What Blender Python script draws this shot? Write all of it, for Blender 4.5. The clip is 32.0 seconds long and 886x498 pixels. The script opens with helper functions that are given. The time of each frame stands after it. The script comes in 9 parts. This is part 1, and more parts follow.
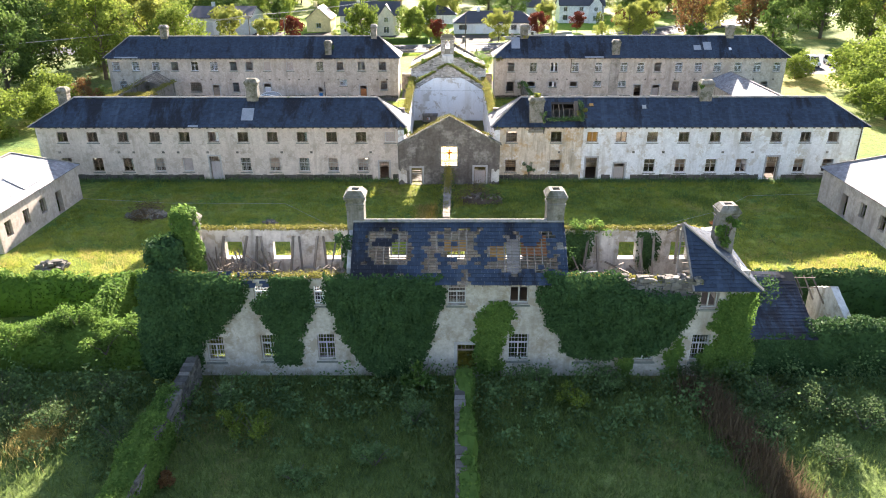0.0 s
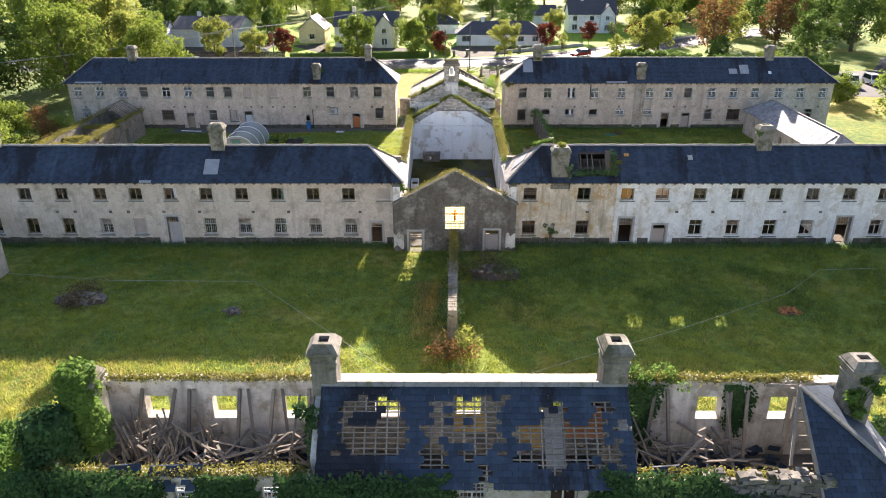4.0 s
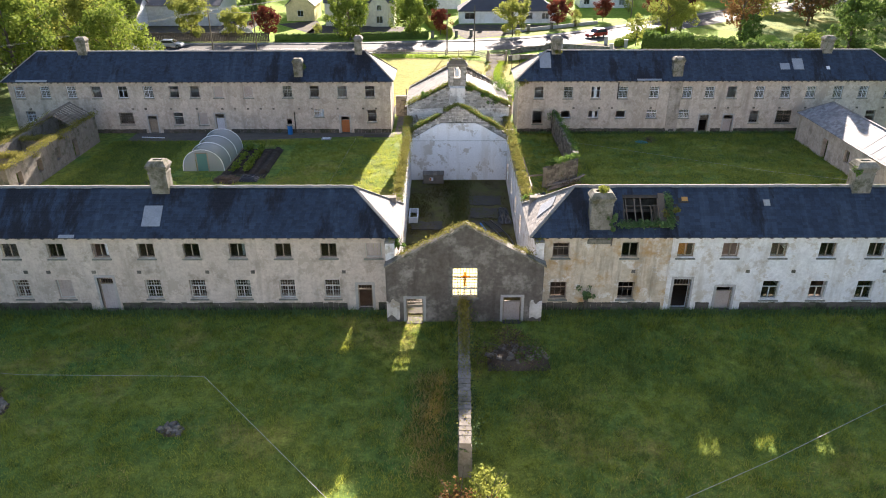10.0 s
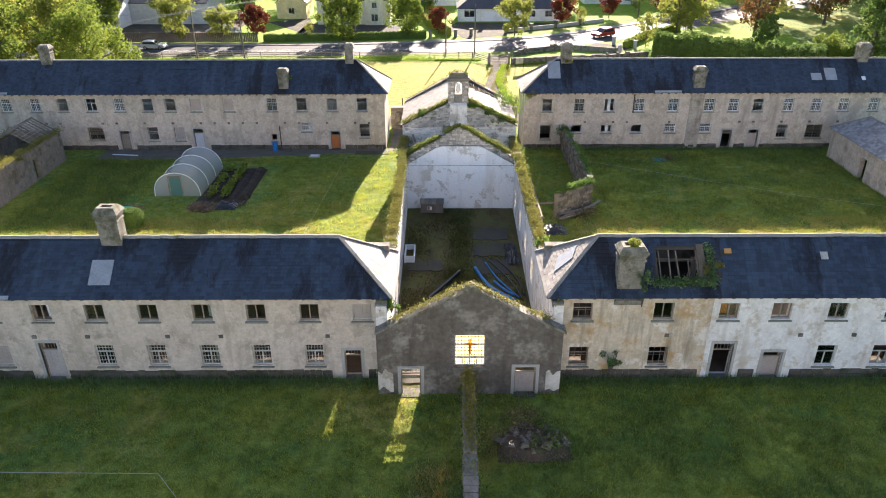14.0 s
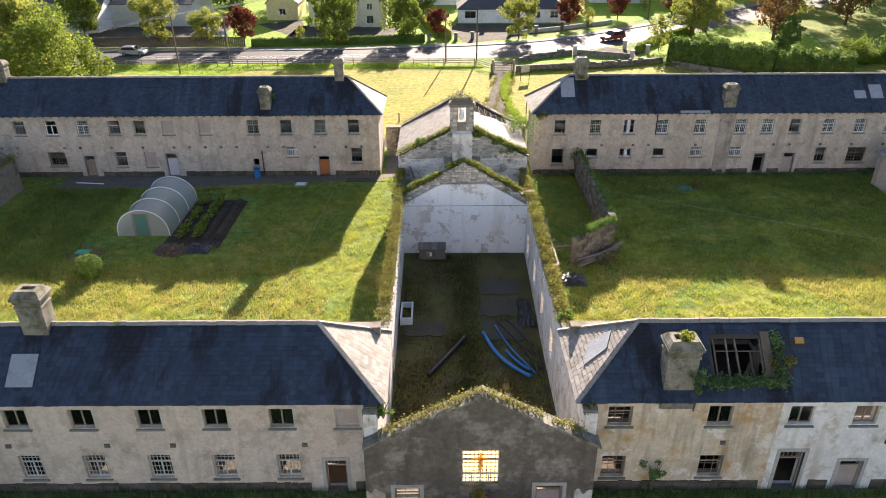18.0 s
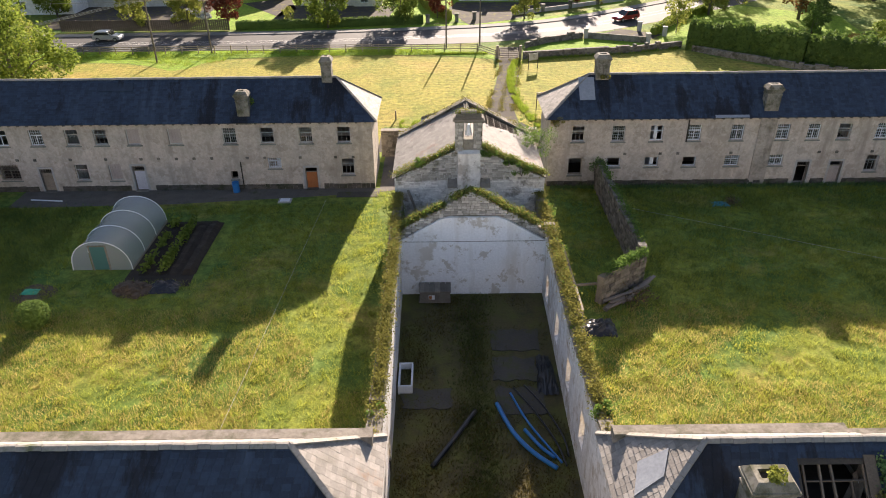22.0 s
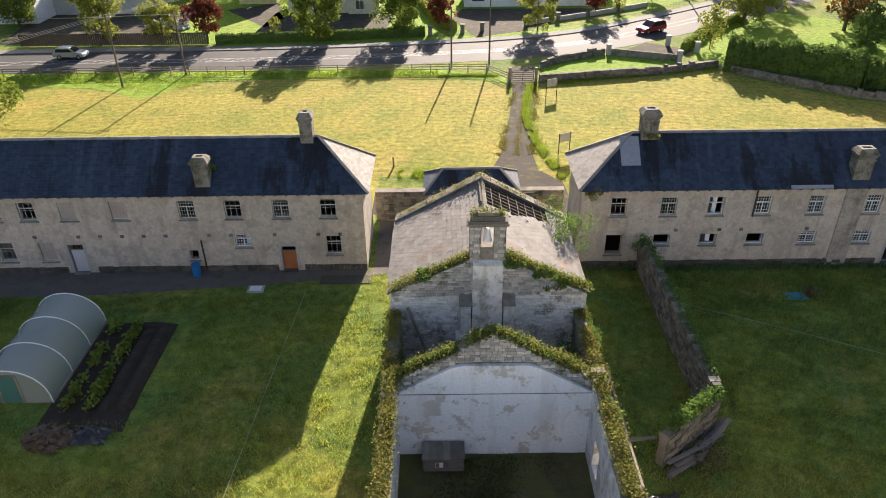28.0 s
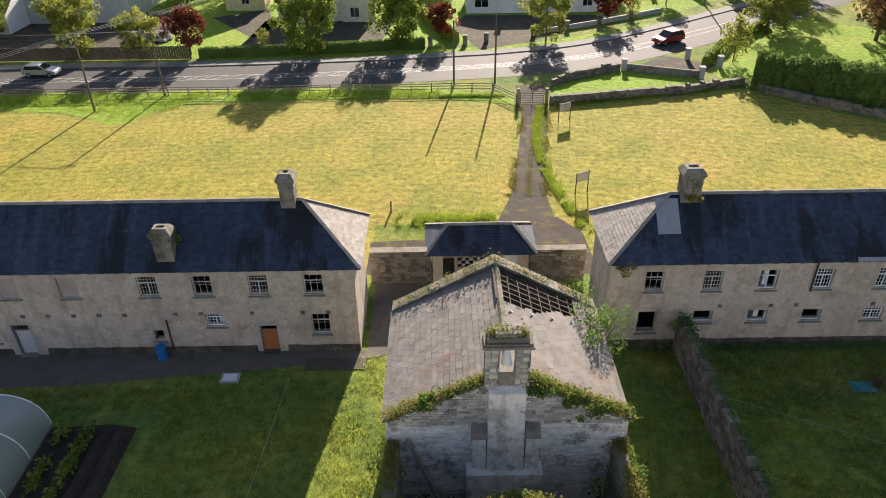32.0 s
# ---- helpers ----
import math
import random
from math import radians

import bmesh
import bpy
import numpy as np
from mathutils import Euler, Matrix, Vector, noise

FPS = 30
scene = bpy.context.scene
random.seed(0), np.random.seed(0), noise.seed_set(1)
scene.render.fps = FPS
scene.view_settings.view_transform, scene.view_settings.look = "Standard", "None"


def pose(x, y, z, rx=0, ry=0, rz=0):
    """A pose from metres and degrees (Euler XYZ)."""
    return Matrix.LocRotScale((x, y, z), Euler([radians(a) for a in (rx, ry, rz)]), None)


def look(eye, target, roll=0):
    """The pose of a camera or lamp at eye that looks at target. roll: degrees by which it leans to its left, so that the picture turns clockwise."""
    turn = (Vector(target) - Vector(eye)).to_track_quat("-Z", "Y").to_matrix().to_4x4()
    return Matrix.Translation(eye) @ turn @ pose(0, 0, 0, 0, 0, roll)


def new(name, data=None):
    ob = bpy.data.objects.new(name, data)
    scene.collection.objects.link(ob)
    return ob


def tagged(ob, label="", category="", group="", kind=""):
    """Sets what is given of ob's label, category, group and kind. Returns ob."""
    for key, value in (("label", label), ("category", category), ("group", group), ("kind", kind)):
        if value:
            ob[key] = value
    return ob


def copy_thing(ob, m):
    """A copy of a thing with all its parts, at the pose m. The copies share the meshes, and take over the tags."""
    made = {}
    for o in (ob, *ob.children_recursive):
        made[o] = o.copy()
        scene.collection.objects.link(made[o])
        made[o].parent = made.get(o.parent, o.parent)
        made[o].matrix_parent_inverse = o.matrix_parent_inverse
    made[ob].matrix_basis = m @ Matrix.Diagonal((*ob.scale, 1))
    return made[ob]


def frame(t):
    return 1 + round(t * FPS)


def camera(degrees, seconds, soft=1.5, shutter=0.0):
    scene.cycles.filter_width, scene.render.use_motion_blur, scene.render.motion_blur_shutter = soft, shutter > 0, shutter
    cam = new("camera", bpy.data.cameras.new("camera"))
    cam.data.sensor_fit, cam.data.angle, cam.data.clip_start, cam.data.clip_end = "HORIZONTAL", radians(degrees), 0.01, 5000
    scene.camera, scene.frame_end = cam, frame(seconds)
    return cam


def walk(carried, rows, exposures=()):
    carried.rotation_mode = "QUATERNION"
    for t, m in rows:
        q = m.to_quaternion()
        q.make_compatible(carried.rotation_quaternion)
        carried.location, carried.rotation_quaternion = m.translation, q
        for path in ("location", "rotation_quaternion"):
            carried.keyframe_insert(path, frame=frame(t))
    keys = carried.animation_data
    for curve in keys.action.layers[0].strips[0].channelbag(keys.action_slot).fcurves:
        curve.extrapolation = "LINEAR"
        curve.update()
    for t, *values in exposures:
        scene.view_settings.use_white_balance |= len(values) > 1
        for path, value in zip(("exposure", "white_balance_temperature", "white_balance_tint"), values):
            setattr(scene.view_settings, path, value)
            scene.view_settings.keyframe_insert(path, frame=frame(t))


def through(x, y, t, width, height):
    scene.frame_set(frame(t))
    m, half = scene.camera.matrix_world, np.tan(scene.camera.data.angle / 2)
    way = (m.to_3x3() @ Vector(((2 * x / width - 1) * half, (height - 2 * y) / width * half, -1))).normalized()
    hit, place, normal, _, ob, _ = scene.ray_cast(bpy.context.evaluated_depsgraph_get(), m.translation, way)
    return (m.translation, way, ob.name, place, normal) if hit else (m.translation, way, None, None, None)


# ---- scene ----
cam = camera(64.1, 32.0, soft=1.0)
PATH = [
    (0, (0.401, -6.085, 22.88), (0.392, -4.254, 22.076), -0.1),
    (0.5, (0.225, -4.384, 22.845), (0.225, -2.55, 22.047), -0.2),
    (1, (0.257, -2.631, 22.882), (0.253, -0.796, 22.087), -0.2),
    (1.5, (0.2, -0.867, 22.997), (0.196, 0.969, 22.204), -0.0),
    (2, (0.142, 0.929, 23.2), (0.139, 2.765, 22.407), 0.1),
    (2.5, (0.142, 2.745, 23.446), (0.135, 4.581, 22.652), -0.0),
    (3, (0.174, 4.571, 23.705), (0.163, 6.405, 22.908), -0.2),
    (3.5, (0.112, 6.215, 23.927), (0.101, 8.049, 23.129), -0.1),
    (5.5, (-0.123, 12.434, 24.714), (-0.133, 14.24, 23.855), -0.2),
    (6, (-0.192, 13.802, 24.84), (-0.203, 15.601, 23.967), -0.3),
    (6.5, (-0.194, 15.038, 24.902), (-0.206, 16.837, 24.027), -0.3),
    (7, (-0.203, 16.173, 24.94), (-0.216, 17.973, 24.068), -0.2),
    (7.5, (-0.263, 17.238, 24.962), (-0.275, 19.038, 24.09), -0.2),
    (8, (-0.373, 18.357, 25.006), (-0.382, 20.154, 24.129), -0.1),
    (8.5, (-0.483, 19.494, 25.052), (-0.489, 21.288, 24.168), -0.1),
    (9, (-0.546, 20.63, 25.094), (-0.55, 22.422, 24.204), -0.1),
    (9.5, (-0.546, 21.571, 25.12), (-0.552, 23.362, 24.23), -0.1),
    (10, (-0.502, 22.469, 25.14), (-0.511, 24.26, 24.251), -0.2),
    (10.5, (-0.481, 23.365, 25.159), (-0.491, 25.157, 24.271), -0.2),
    (11, (-0.525, 24.331, 25.216), (-0.534, 26.12, 24.323), -0.2),
    (11.5, (-0.597, 25.317, 25.275), (-0.603, 27.103, 24.376), -0.1),
    (12, (-0.651, 26.341, 25.346), (-0.657, 28.124, 24.44), -0.1),
    (12.5, (-0.736, 27.361, 25.406), (-0.738, 29.141, 24.494), -0.0),
    (13, (-0.764, 28.372, 25.406), (-0.764, 30.152, 24.495), -0.1),
    (13.5, (-0.755, 29.402, 25.505), (-0.756, 31.182, 24.592), -0.1),
    (14, (-0.696, 30.422, 25.56), (-0.699, 32.202, 24.648), -0.2),
    (14.5, (-0.723, 31.427, 25.562), (-0.726, 33.207, 24.649), -0.2),
    (16.5, (-0.829, 35.789, 25.802), (-0.83, 37.565, 24.883), -0.2),
    (17, (-0.875, 36.952, 25.852), (-0.875, 38.728, 24.932), -0.2),
    (17.5, (-0.907, 38.105, 25.898), (-0.906, 39.879, 24.975), -0.2),
    (18, (-0.905, 39.221, 25.96), (-0.905, 40.991, 25.03), -0.3),
    (18.5, (-0.939, 40.33, 26.05), (-0.939, 42.096, 25.111), -0.3),
    (19, (-0.99, 41.431, 26.08), (-0.99, 43.196, 25.141), -0.5),
    (19.5, (-1.061, 42.534, 26.041), (-1.059, 44.3, 25.103), -0.4),
    (20, (-1.116, 43.603, 26.05), (-1.114, 45.363, 25.1), -0.5),
    (20.5, (-1.161, 44.718, 26.092), (-1.159, 46.464, 25.116), -0.4),
    (21, (-1.221, 45.853, 26.202), (-1.218, 47.588, 25.207), -0.5),
    (21.5, (-1.265, 47.004, 26.312), (-1.261, 48.735, 25.311), -0.5),
    (22, (-1.209, 48.127, 26.414), (-1.207, 49.857, 25.41), -0.6),
    (22.5, (-1.164, 49.277, 26.509), (-1.164, 51.006, 25.505), -0.7),
    (23, (-1.16, 50.406, 26.595), (-1.163, 52.135, 25.589), -0.6),
    (23.5, (-1.109, 51.659, 26.718), (-1.113, 53.386, 25.709), -0.7),
    (24, (-1.114, 52.886, 26.828), (-1.119, 54.611, 25.816), -0.8),
    (24.5, (-1.214, 54.035, 26.924), (-1.218, 55.76, 25.912), -0.7),
    (25, (-1.349, 55.191, 26.982), (-1.351, 56.916, 25.97), -0.6),
    (25.5, (-1.36, 56.356, 27.046), (-1.362, 58.079, 26.03), -0.6),
    (27.5, (-1.427, 60.925, 27.383), (-1.432, 62.632, 26.34), -0.7),
    (28, (-1.574, 61.993, 27.417), (-1.576, 63.702, 26.378), -0.7),
    (28.5, (-1.532, 63.163, 27.545), (-1.536, 64.871, 26.504), -0.8),
    (29, (-1.536, 64.283, 27.687), (-1.542, 65.986, 26.638), -0.9),
    (29.5, (-1.582, 65.404, 27.825), (-1.586, 67.099, 26.763), -0.9),
    (30, (-1.596, 66.534, 27.974), (-1.601, 68.226, 26.908), -0.9),
    (30.5, (-1.669, 67.649, 28.087), (-1.672, 69.341, 27.021), -0.9),
    (31, (-1.801, 68.707, 28.168), (-1.802, 70.4, 27.104), -0.9),
    (31.5, (-1.845, 69.771, 28.26), (-1.845, 71.465, 27.196), -0.9),
    (32, (-1.852, 70.84, 28.351), (-1.853, 72.533, 27.286), -0.9),
]
EXPOSURES = [(0.0, 2.78, 6550, 20), (3.0, 2.5, 6600, 20), (6.0, 2.06, 6700, 22), (8.0, 2.05, 6650, 21), (9.0, 2.22, 6650, 21), (10.0, 2.32, 6650, 20), (14.0, 2.40, 6700, 20), (19.0, 2.05, 6950, 21), (23.0, 1.78, 7000, 21), (28.0, 1.75, 6850, 19), (32.0, 1.6, 6850, 19)]
walk(cam, [(t, look(eye, target, roll)) for t, eye, target, roll in PATH], EXPOSURES)

# ---- world and sun ----
SUN_TURN, SUN_HEIGHT = 8.8, 20.8
sky_world = bpy.data.worlds.new("sky")
scene.world = sky_world
sky_world.use_nodes = True
wn = sky_world.node_tree
sky_tex = wn.nodes.new("ShaderNodeTexSky")
sky_tex.sky_type = "NISHITA"
sky_tex.sun_disc = False
sky_tex.sun_elevation = radians(SUN_HEIGHT)
sky_tex.sun_rotation = radians(SUN_TURN)
wn.links.new(sky_tex.outputs[0], wn.nodes["Background"].inputs[0])
wn.nodes["Background"].inputs[1].default_value = 0.062
sun_data = bpy.data.lights.new("sun", "SUN")
sun_data.energy, sun_data.angle, sun_data.color = 5.0, radians(0.55), (1.0, 0.92, 0.78)
sun = new("sun", sun_data)
to_sun = Vector((math.sin(radians(SUN_TURN)) * math.cos(radians(SUN_HEIGHT)), math.cos(radians(SUN_TURN)) * math.cos(radians(SUN_HEIGHT)), math.sin(radians(SUN_HEIGHT))))
sun.matrix_world = look(to_sun * 300, (0, 0, 0))

# ---- materials ----
def node_material(name, rough=0.9, metal=0.0, spec=0.3):
    m = bpy.data.materials.new(name)
    m.use_nodes = True
    t = m.node_tree
    b = t.nodes["Principled BSDF"]
    b.inputs["Roughness"].default_value = rough
    b.inputs["Metallic"].default_value = metal
    b.inputs["Specular IOR Level"].default_value = spec
    return m, t, b


def ramp(t, src, stops):
    r = t.nodes.new("ShaderNodeValToRGB")
    e = r.color_ramp.elements
    while len(e) < len(stops):
        e.new(0.5)
    for el, (p, c) in zip(e, stops):
        el.position, el.color = p, (*c, 1.0)
    t.links.new(src, r.inputs[0])
    return r.outputs[0]


def noise_tex(t, scale, detail=5.0, stretch=(1, 1, 1), rough=0.6):
    co = t.nodes.new("ShaderNodeTexCoord")
    geo_n = t.nodes.new("ShaderNodeNewGeometry")
    mp = t.nodes.new("ShaderNodeMapping")
    mp.inputs["Scale"].default_value = stretch
    n = t.nodes.new("ShaderNodeTexNoise")
    n.inputs["Scale"].default_value, n.inputs["Detail"].default_value, n.inputs["Roughness"].default_value = scale, detail, rough
    t.links.new(geo_n.outputs["Position"], mp.inputs[0])
    t.links.new(mp.outputs[0], n.inputs[0])
    t.nodes.remove(co)
    return n.outputs[0]


def mix(t, fac, a, b, mode="MIX"):
    x = t.nodes.new("ShaderNodeMix")
    x.data_type, x.blend_type = "RGBA", mode
    for sock, v in ((x.inputs[0], fac), (x.inputs[6], a), (x.inputs[7], b)):
        if isinstance(v, bpy.types.NodeSocket):
            t.links.new(v, sock)
        elif isinstance(v, (int, float)):
            sock.default_value = v
        else:
            sock.default_value = (*v, 1.0)
    return x.outputs[2]


def bump(t, b, src, strength=0.4, dist=0.03):
    n = t.nodes.new("ShaderNodeBump")
    n.inputs["Strength"].default_value, n.inputs["Distance"].default_value = strength, dist
    t.links.new(src, n.inputs["Height"])
    t.links.new(n.outputs[0], b.inputs["Normal"])


def scaled(c, k):
    return tuple(v * k for v in c)


def surface(name, c1, c2, big=0.35, small=6.0, rough=0.9, strength=0.35, dist=0.02, stain=None, streak=None, island=0.0, metal=0.0, spec=0.3, stain_at=(0.56, 0.68), stain_scale=0.9, peel=None, run=(1, 1, 0.13), stain_run=(1, 1, 1)):
    """A worn matt surface: two scales of mottling, and stains and vertical streaks of a shape of their own."""
    m, t, b = node_material(name, rough, metal, spec)
    col = ramp(t, noise_tex(t, big, 6), [(0.3, c1), (0.7, c2)])
    fine = noise_tex(t, small, 6)
    col = mix(t, 0.35, col, ramp(t, fine, [(0.3, scaled(c1, 0.62)), (0.75, scaled(c2, 1.12))]))
    if dist <= 0.02 and small <= 7:
        col = mix(t, 0.55, col, ramp(t, noise_tex(t, 1.7, 7, rough=0.72), [(0.3, (0.60, 0.585, 0.56)), (0.66, (1.14, 1.14, 1.14))]), "MULTIPLY")
    if peel:
        f = ramp(t, noise_tex(t, 0.75, 9, rough=0.72), [(0.555, (0, 0, 0)), (0.585, (0.85, 0.85, 0.85))])
        col = mix(t, f, col, peel)
    if streak:
        f = ramp(t, noise_tex(t, 1.3, 5, run), [(0.52, (0, 0, 0)), (0.72, (0.75, 0.75, 0.75))])
        col = mix(t, f, col, streak)
    if stain:
        f = ramp(t, noise_tex(t, stain_scale, 8, stain_run, 0.7), [(stain_at[0], (0, 0, 0)), (stain_at[1], (0.9, 0.9, 0.9))])
        col = mix(t, f, col, stain)
    if island:
        g = t.nodes.new("ShaderNodeNewGeometry")
        o = t.nodes.new("ShaderNodeObjectInfo")
        a = t.nodes.new("ShaderNodeMath")
        a.operation = "ADD"
        t.links.new(g.outputs["Random Per Island"], a.inputs[0])
        t.links.new(o.outputs["Random"], a.inputs[1])
        fr = t.nodes.new("ShaderNodeMath")
        fr.operation = "FRACT"
        t.links.new(a.outputs[0], fr.inputs[0])
        col = mix(t, 1.0, col, ramp(t, fr.outputs[0], [(0.0, (1 - island,) * 3), (1.0, (1 + island,) * 3)]), "MULTIPLY")
    t.links.new(col, b.inputs["Base Color"])
    bump(t, b, fine, strength, dist)
    return m


def leafy(name, dark, light, rough=0.6, through=0.35):
    m, t, b = node_material(name, max(rough, 0.8), 0, 0.08)
    g = t.nodes.new("ShaderNodeNewGeometry")
    col = ramp(t, g.outputs["Random Per Island"], [(0.0, dark), (0.6, tuple((x + y) / 2 for x, y in zip(dark, light))), (1.0, light)])
    col = mix(t, 0.45, col, ramp(t, noise_tex(t, 0.55, 4), [(0.3, dark), (0.7, light)]))
    t.links.new(col, b.inputs["Base Color"])
    tr = t.nodes.new("ShaderNodeBsdfTranslucent")
    mx = t.nodes.new("ShaderNodeMixShader")
    mx.inputs[0].default_value = through
    t.links.new(col, tr.inputs[0])
    t.links.new(b.outputs[0], mx.inputs[1])
    t.links.new(tr.outputs[0], mx.inputs[2])
    t.links.new(mx.outputs[0], t.nodes["Material Output"].inputs[0])
    return m


M = {}
M["cream"] = surface("lime render cream", (0.535, 0.455, 0.38), (0.665, 0.585, 0.51), 0.3, 5, stain=(0.26, 0.215, 0.165), streak=(0.33, 0.28, 0.225), stain_at=(0.55, 0.72), peel=(0.43, 0.365, 0.30))
M["white"] = surface("flaking whitewash", (0.76, 0.755, 0.74), (0.82, 0.82, 0.81), 0.4, 5, stain=(0.40, 0.34, 0.25), streak=(0.46, 0.42, 0.36), stain_at=(0.56, 0.70), peel=(0.55, 0.50, 0.42))
M["ochre"] = surface("damp ochre render", (0.56, 0.465, 0.335), (0.70, 0.62, 0.50), 0.4, 5, stain=(0.42, 0.25, 0.09), streak=(0.16, 0.125, 0.085), stain_at=(0.52, 0.68), peel=(0.70, 0.67, 0.62))
M["beige"] = surface("beige render", (0.47, 0.41, 0.345), (0.61, 0.54, 0.465), 0.25, 4, stain=(0.26, 0.215, 0.17), streak=(0.29, 0.245, 0.20), stain_at=(0.53, 0.70), peel=(0.40, 0.34, 0.28))
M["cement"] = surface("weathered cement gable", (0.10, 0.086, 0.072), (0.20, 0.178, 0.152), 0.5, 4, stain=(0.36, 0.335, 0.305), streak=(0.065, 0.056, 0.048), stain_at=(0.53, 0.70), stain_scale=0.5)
M["plaster"] = surface("inner lime plaster", (0.84, 0.835, 0.83), (0.90, 0.90, 0.90), 0.5, 7.5, stain=(0.46, 0.42, 0.36), streak=(0.66, 0.63, 0.58), stain_at=(0.58, 0.70), peel=(0.52, 0.47, 0.40))
M["house"] = surface("front house limewash", (0.42, 0.375, 0.30), (0.60, 0.565, 0.495), 0.4, 5, stain=(0.27, 0.225, 0.155), streak=(0.28, 0.235, 0.17), stain_at=(0.51, 0.66), peel=(0.34, 0.29, 0.215))
M["rubble_pale"] = surface("pale rubble stone", (0.36, 0.33, 0.285), (0.56, 0.525, 0.47), 1.2, 9, 0.95, 0.6, 0.03, stain=(0.14, 0.13, 0.075), stain_at=(0.55, 0.66), island=0.38)
M["rubble_white"] = surface("limewashed rubble", (0.78, 0.75, 0.72), (0.87, 0.85, 0.83), 1.0, 8, 0.95, 0.6, 0.03, stain=(0.40, 0.35, 0.28), stain_at=(0.56, 0.68), island=0.14)
M["grimy_stone"] = surface("grimy limewashed rubble", (0.60, 0.575, 0.54), (0.78, 0.755, 0.715), 1.0, 8, 0.95, 0.6, 0.03, stain=(0.20, 0.18, 0.15), stain_at=(0.52, 0.63), island=0.2)
M["hall_plaster"] = surface("stained hall plaster", (0.70, 0.68, 0.655), (0.86, 0.85, 0.83), 0.5, 7, stain=(0.36, 0.28, 0.19), streak=(0.42, 0.37, 0.30), stain_at=(0.53, 0.66), peel=(0.50, 0.44, 0.36))
M["soot"] = surface("soot-streaked render", (0.34, 0.30, 0.255), (0.48, 0.425, 0.37), 0.4, 5, streak=(0.07, 0.062, 0.05), stain=(0.16, 0.145, 0.10), stain_at=(0.50, 0.66))
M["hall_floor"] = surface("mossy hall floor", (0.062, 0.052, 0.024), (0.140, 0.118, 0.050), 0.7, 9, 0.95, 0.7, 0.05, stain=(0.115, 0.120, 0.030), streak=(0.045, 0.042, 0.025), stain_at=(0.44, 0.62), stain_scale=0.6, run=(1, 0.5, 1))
M["grimy"] = surface("grimy flaking limewash", (0.66, 0.63, 0.59), (0.80, 0.78, 0.74), 0.5, 6, stain=(0.22, 0.20, 0.165), streak=(0.34, 0.315, 0.27), stain_at=(0.52, 0.64), peel=(0.40, 0.36, 0.31), stain_scale=1.3)
M["slab"] = surface("damp old concrete", (0.066, 0.060, 0.050), (0.115, 0.104, 0.090), 0.9, 10, 0.95, 0.4, 0.015, stain=(0.075, 0.08, 0.03), stain_at=(0.50, 0.62))
M["stone"] = surface("rubble stone", (0.12, 0.108, 0.09), (0.22, 0.20, 0.17), 1.2, 9, 0.95, 0.6, 0.03, stain=(0.07, 0.075, 0.04), island=0.4)
M["plinth"] = surface("dark damp plinth stone", (0.075, 0.066, 0.054), (0.15, 0.132, 0.11), 1.2, 9, 0.95, 0.6, 0.03, stain=(0.05, 0.055, 0.028), stain_at=(0.48, 0.62), island=0.18)
M["masonry"] = surface("old rubble masonry", (0.16, 0.14, 0.115), (0.29, 0.26, 0.22), 1.6, 6.5, 0.95, 0.7, 0.04, stain=(0.085, 0.085, 0.05), streak=(0.12, 0.105, 0.085), stain_at=(0.52, 0.66))
M["kerb"] = surface("grey pavement", (0.17, 0.165, 0.155), (0.24, 0.235, 0.22), 0.8, 12, 0.9, 0.2, 0.01, spec=0.15)
M["chimney"] = surface("chimney render", (0.19, 0.175, 0.145), (0.35, 0.325, 0.28), 0.9, 7, 0.95, 0.5, 0.02, stain=(0.075, 0.075, 0.04), streak=(0.085, 0.078, 0.06), stain_at=(0.47, 0.60), peel=(0.13, 0.118, 0.095))
M["ruin_plaster"] = surface("streaked ruin plaster", (0.58, 0.545, 0.49), (0.70, 0.67, 0.62), 0.6, 6, stain=(0.28, 0.235, 0.175), streak=(0.17, 0.145, 0.11), stain_at=(0.52, 0.66), peel=(0.36, 0.31, 0.24))
M["chapel_slate"] = surface("weathered chapel slate", (0.13, 0.122, 0.112), (0.21, 0.195, 0.18), 0.6, 8, 0.8, 0.3, 0.01, stain=(0.17, 0.10, 0.065), streak=(0.10, 0.092, 0.08), island=0.16, stain_at=(0.55, 0.68), stain_scale=0.4)
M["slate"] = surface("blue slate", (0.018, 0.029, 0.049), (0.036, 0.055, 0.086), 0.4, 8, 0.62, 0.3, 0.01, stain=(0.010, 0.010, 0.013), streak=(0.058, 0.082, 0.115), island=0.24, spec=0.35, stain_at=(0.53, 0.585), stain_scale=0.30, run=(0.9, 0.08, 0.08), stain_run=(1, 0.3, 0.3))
# Paler copy of the slate for sun-facing slopes; the sunlight is in its colour.
M["lit_slate"] = surface("weathered slate in sunlit tone", (0.20, 0.185, 0.165), (0.30, 0.275, 0.25), 0.6, 8, 0.8, 0.3, 0.01, stain=(0.22, 0.13, 0.08), streak=(0.16, 0.145, 0.12), island=0.22, stain_at=(0.58, 0.70), stain_scale=0.5)
M["pale_slate"] = surface("bleached blue grey slate", (0.17, 0.18, 0.195), (0.27, 0.28, 0.295), 0.6, 8, 0.7, 0.3, 0.01, stain=(0.12, 0.115, 0.09), streak=(0.13, 0.135, 0.14), island=0.25, stain_at=(0.56, 0.70), stain_scale=0.6)
M["lead"] = surface("lead sheet", (0.22, 0.24, 0.27), (0.32, 0.34, 0.37), 1.5, 9, 0.6, 0.2, 0.01)
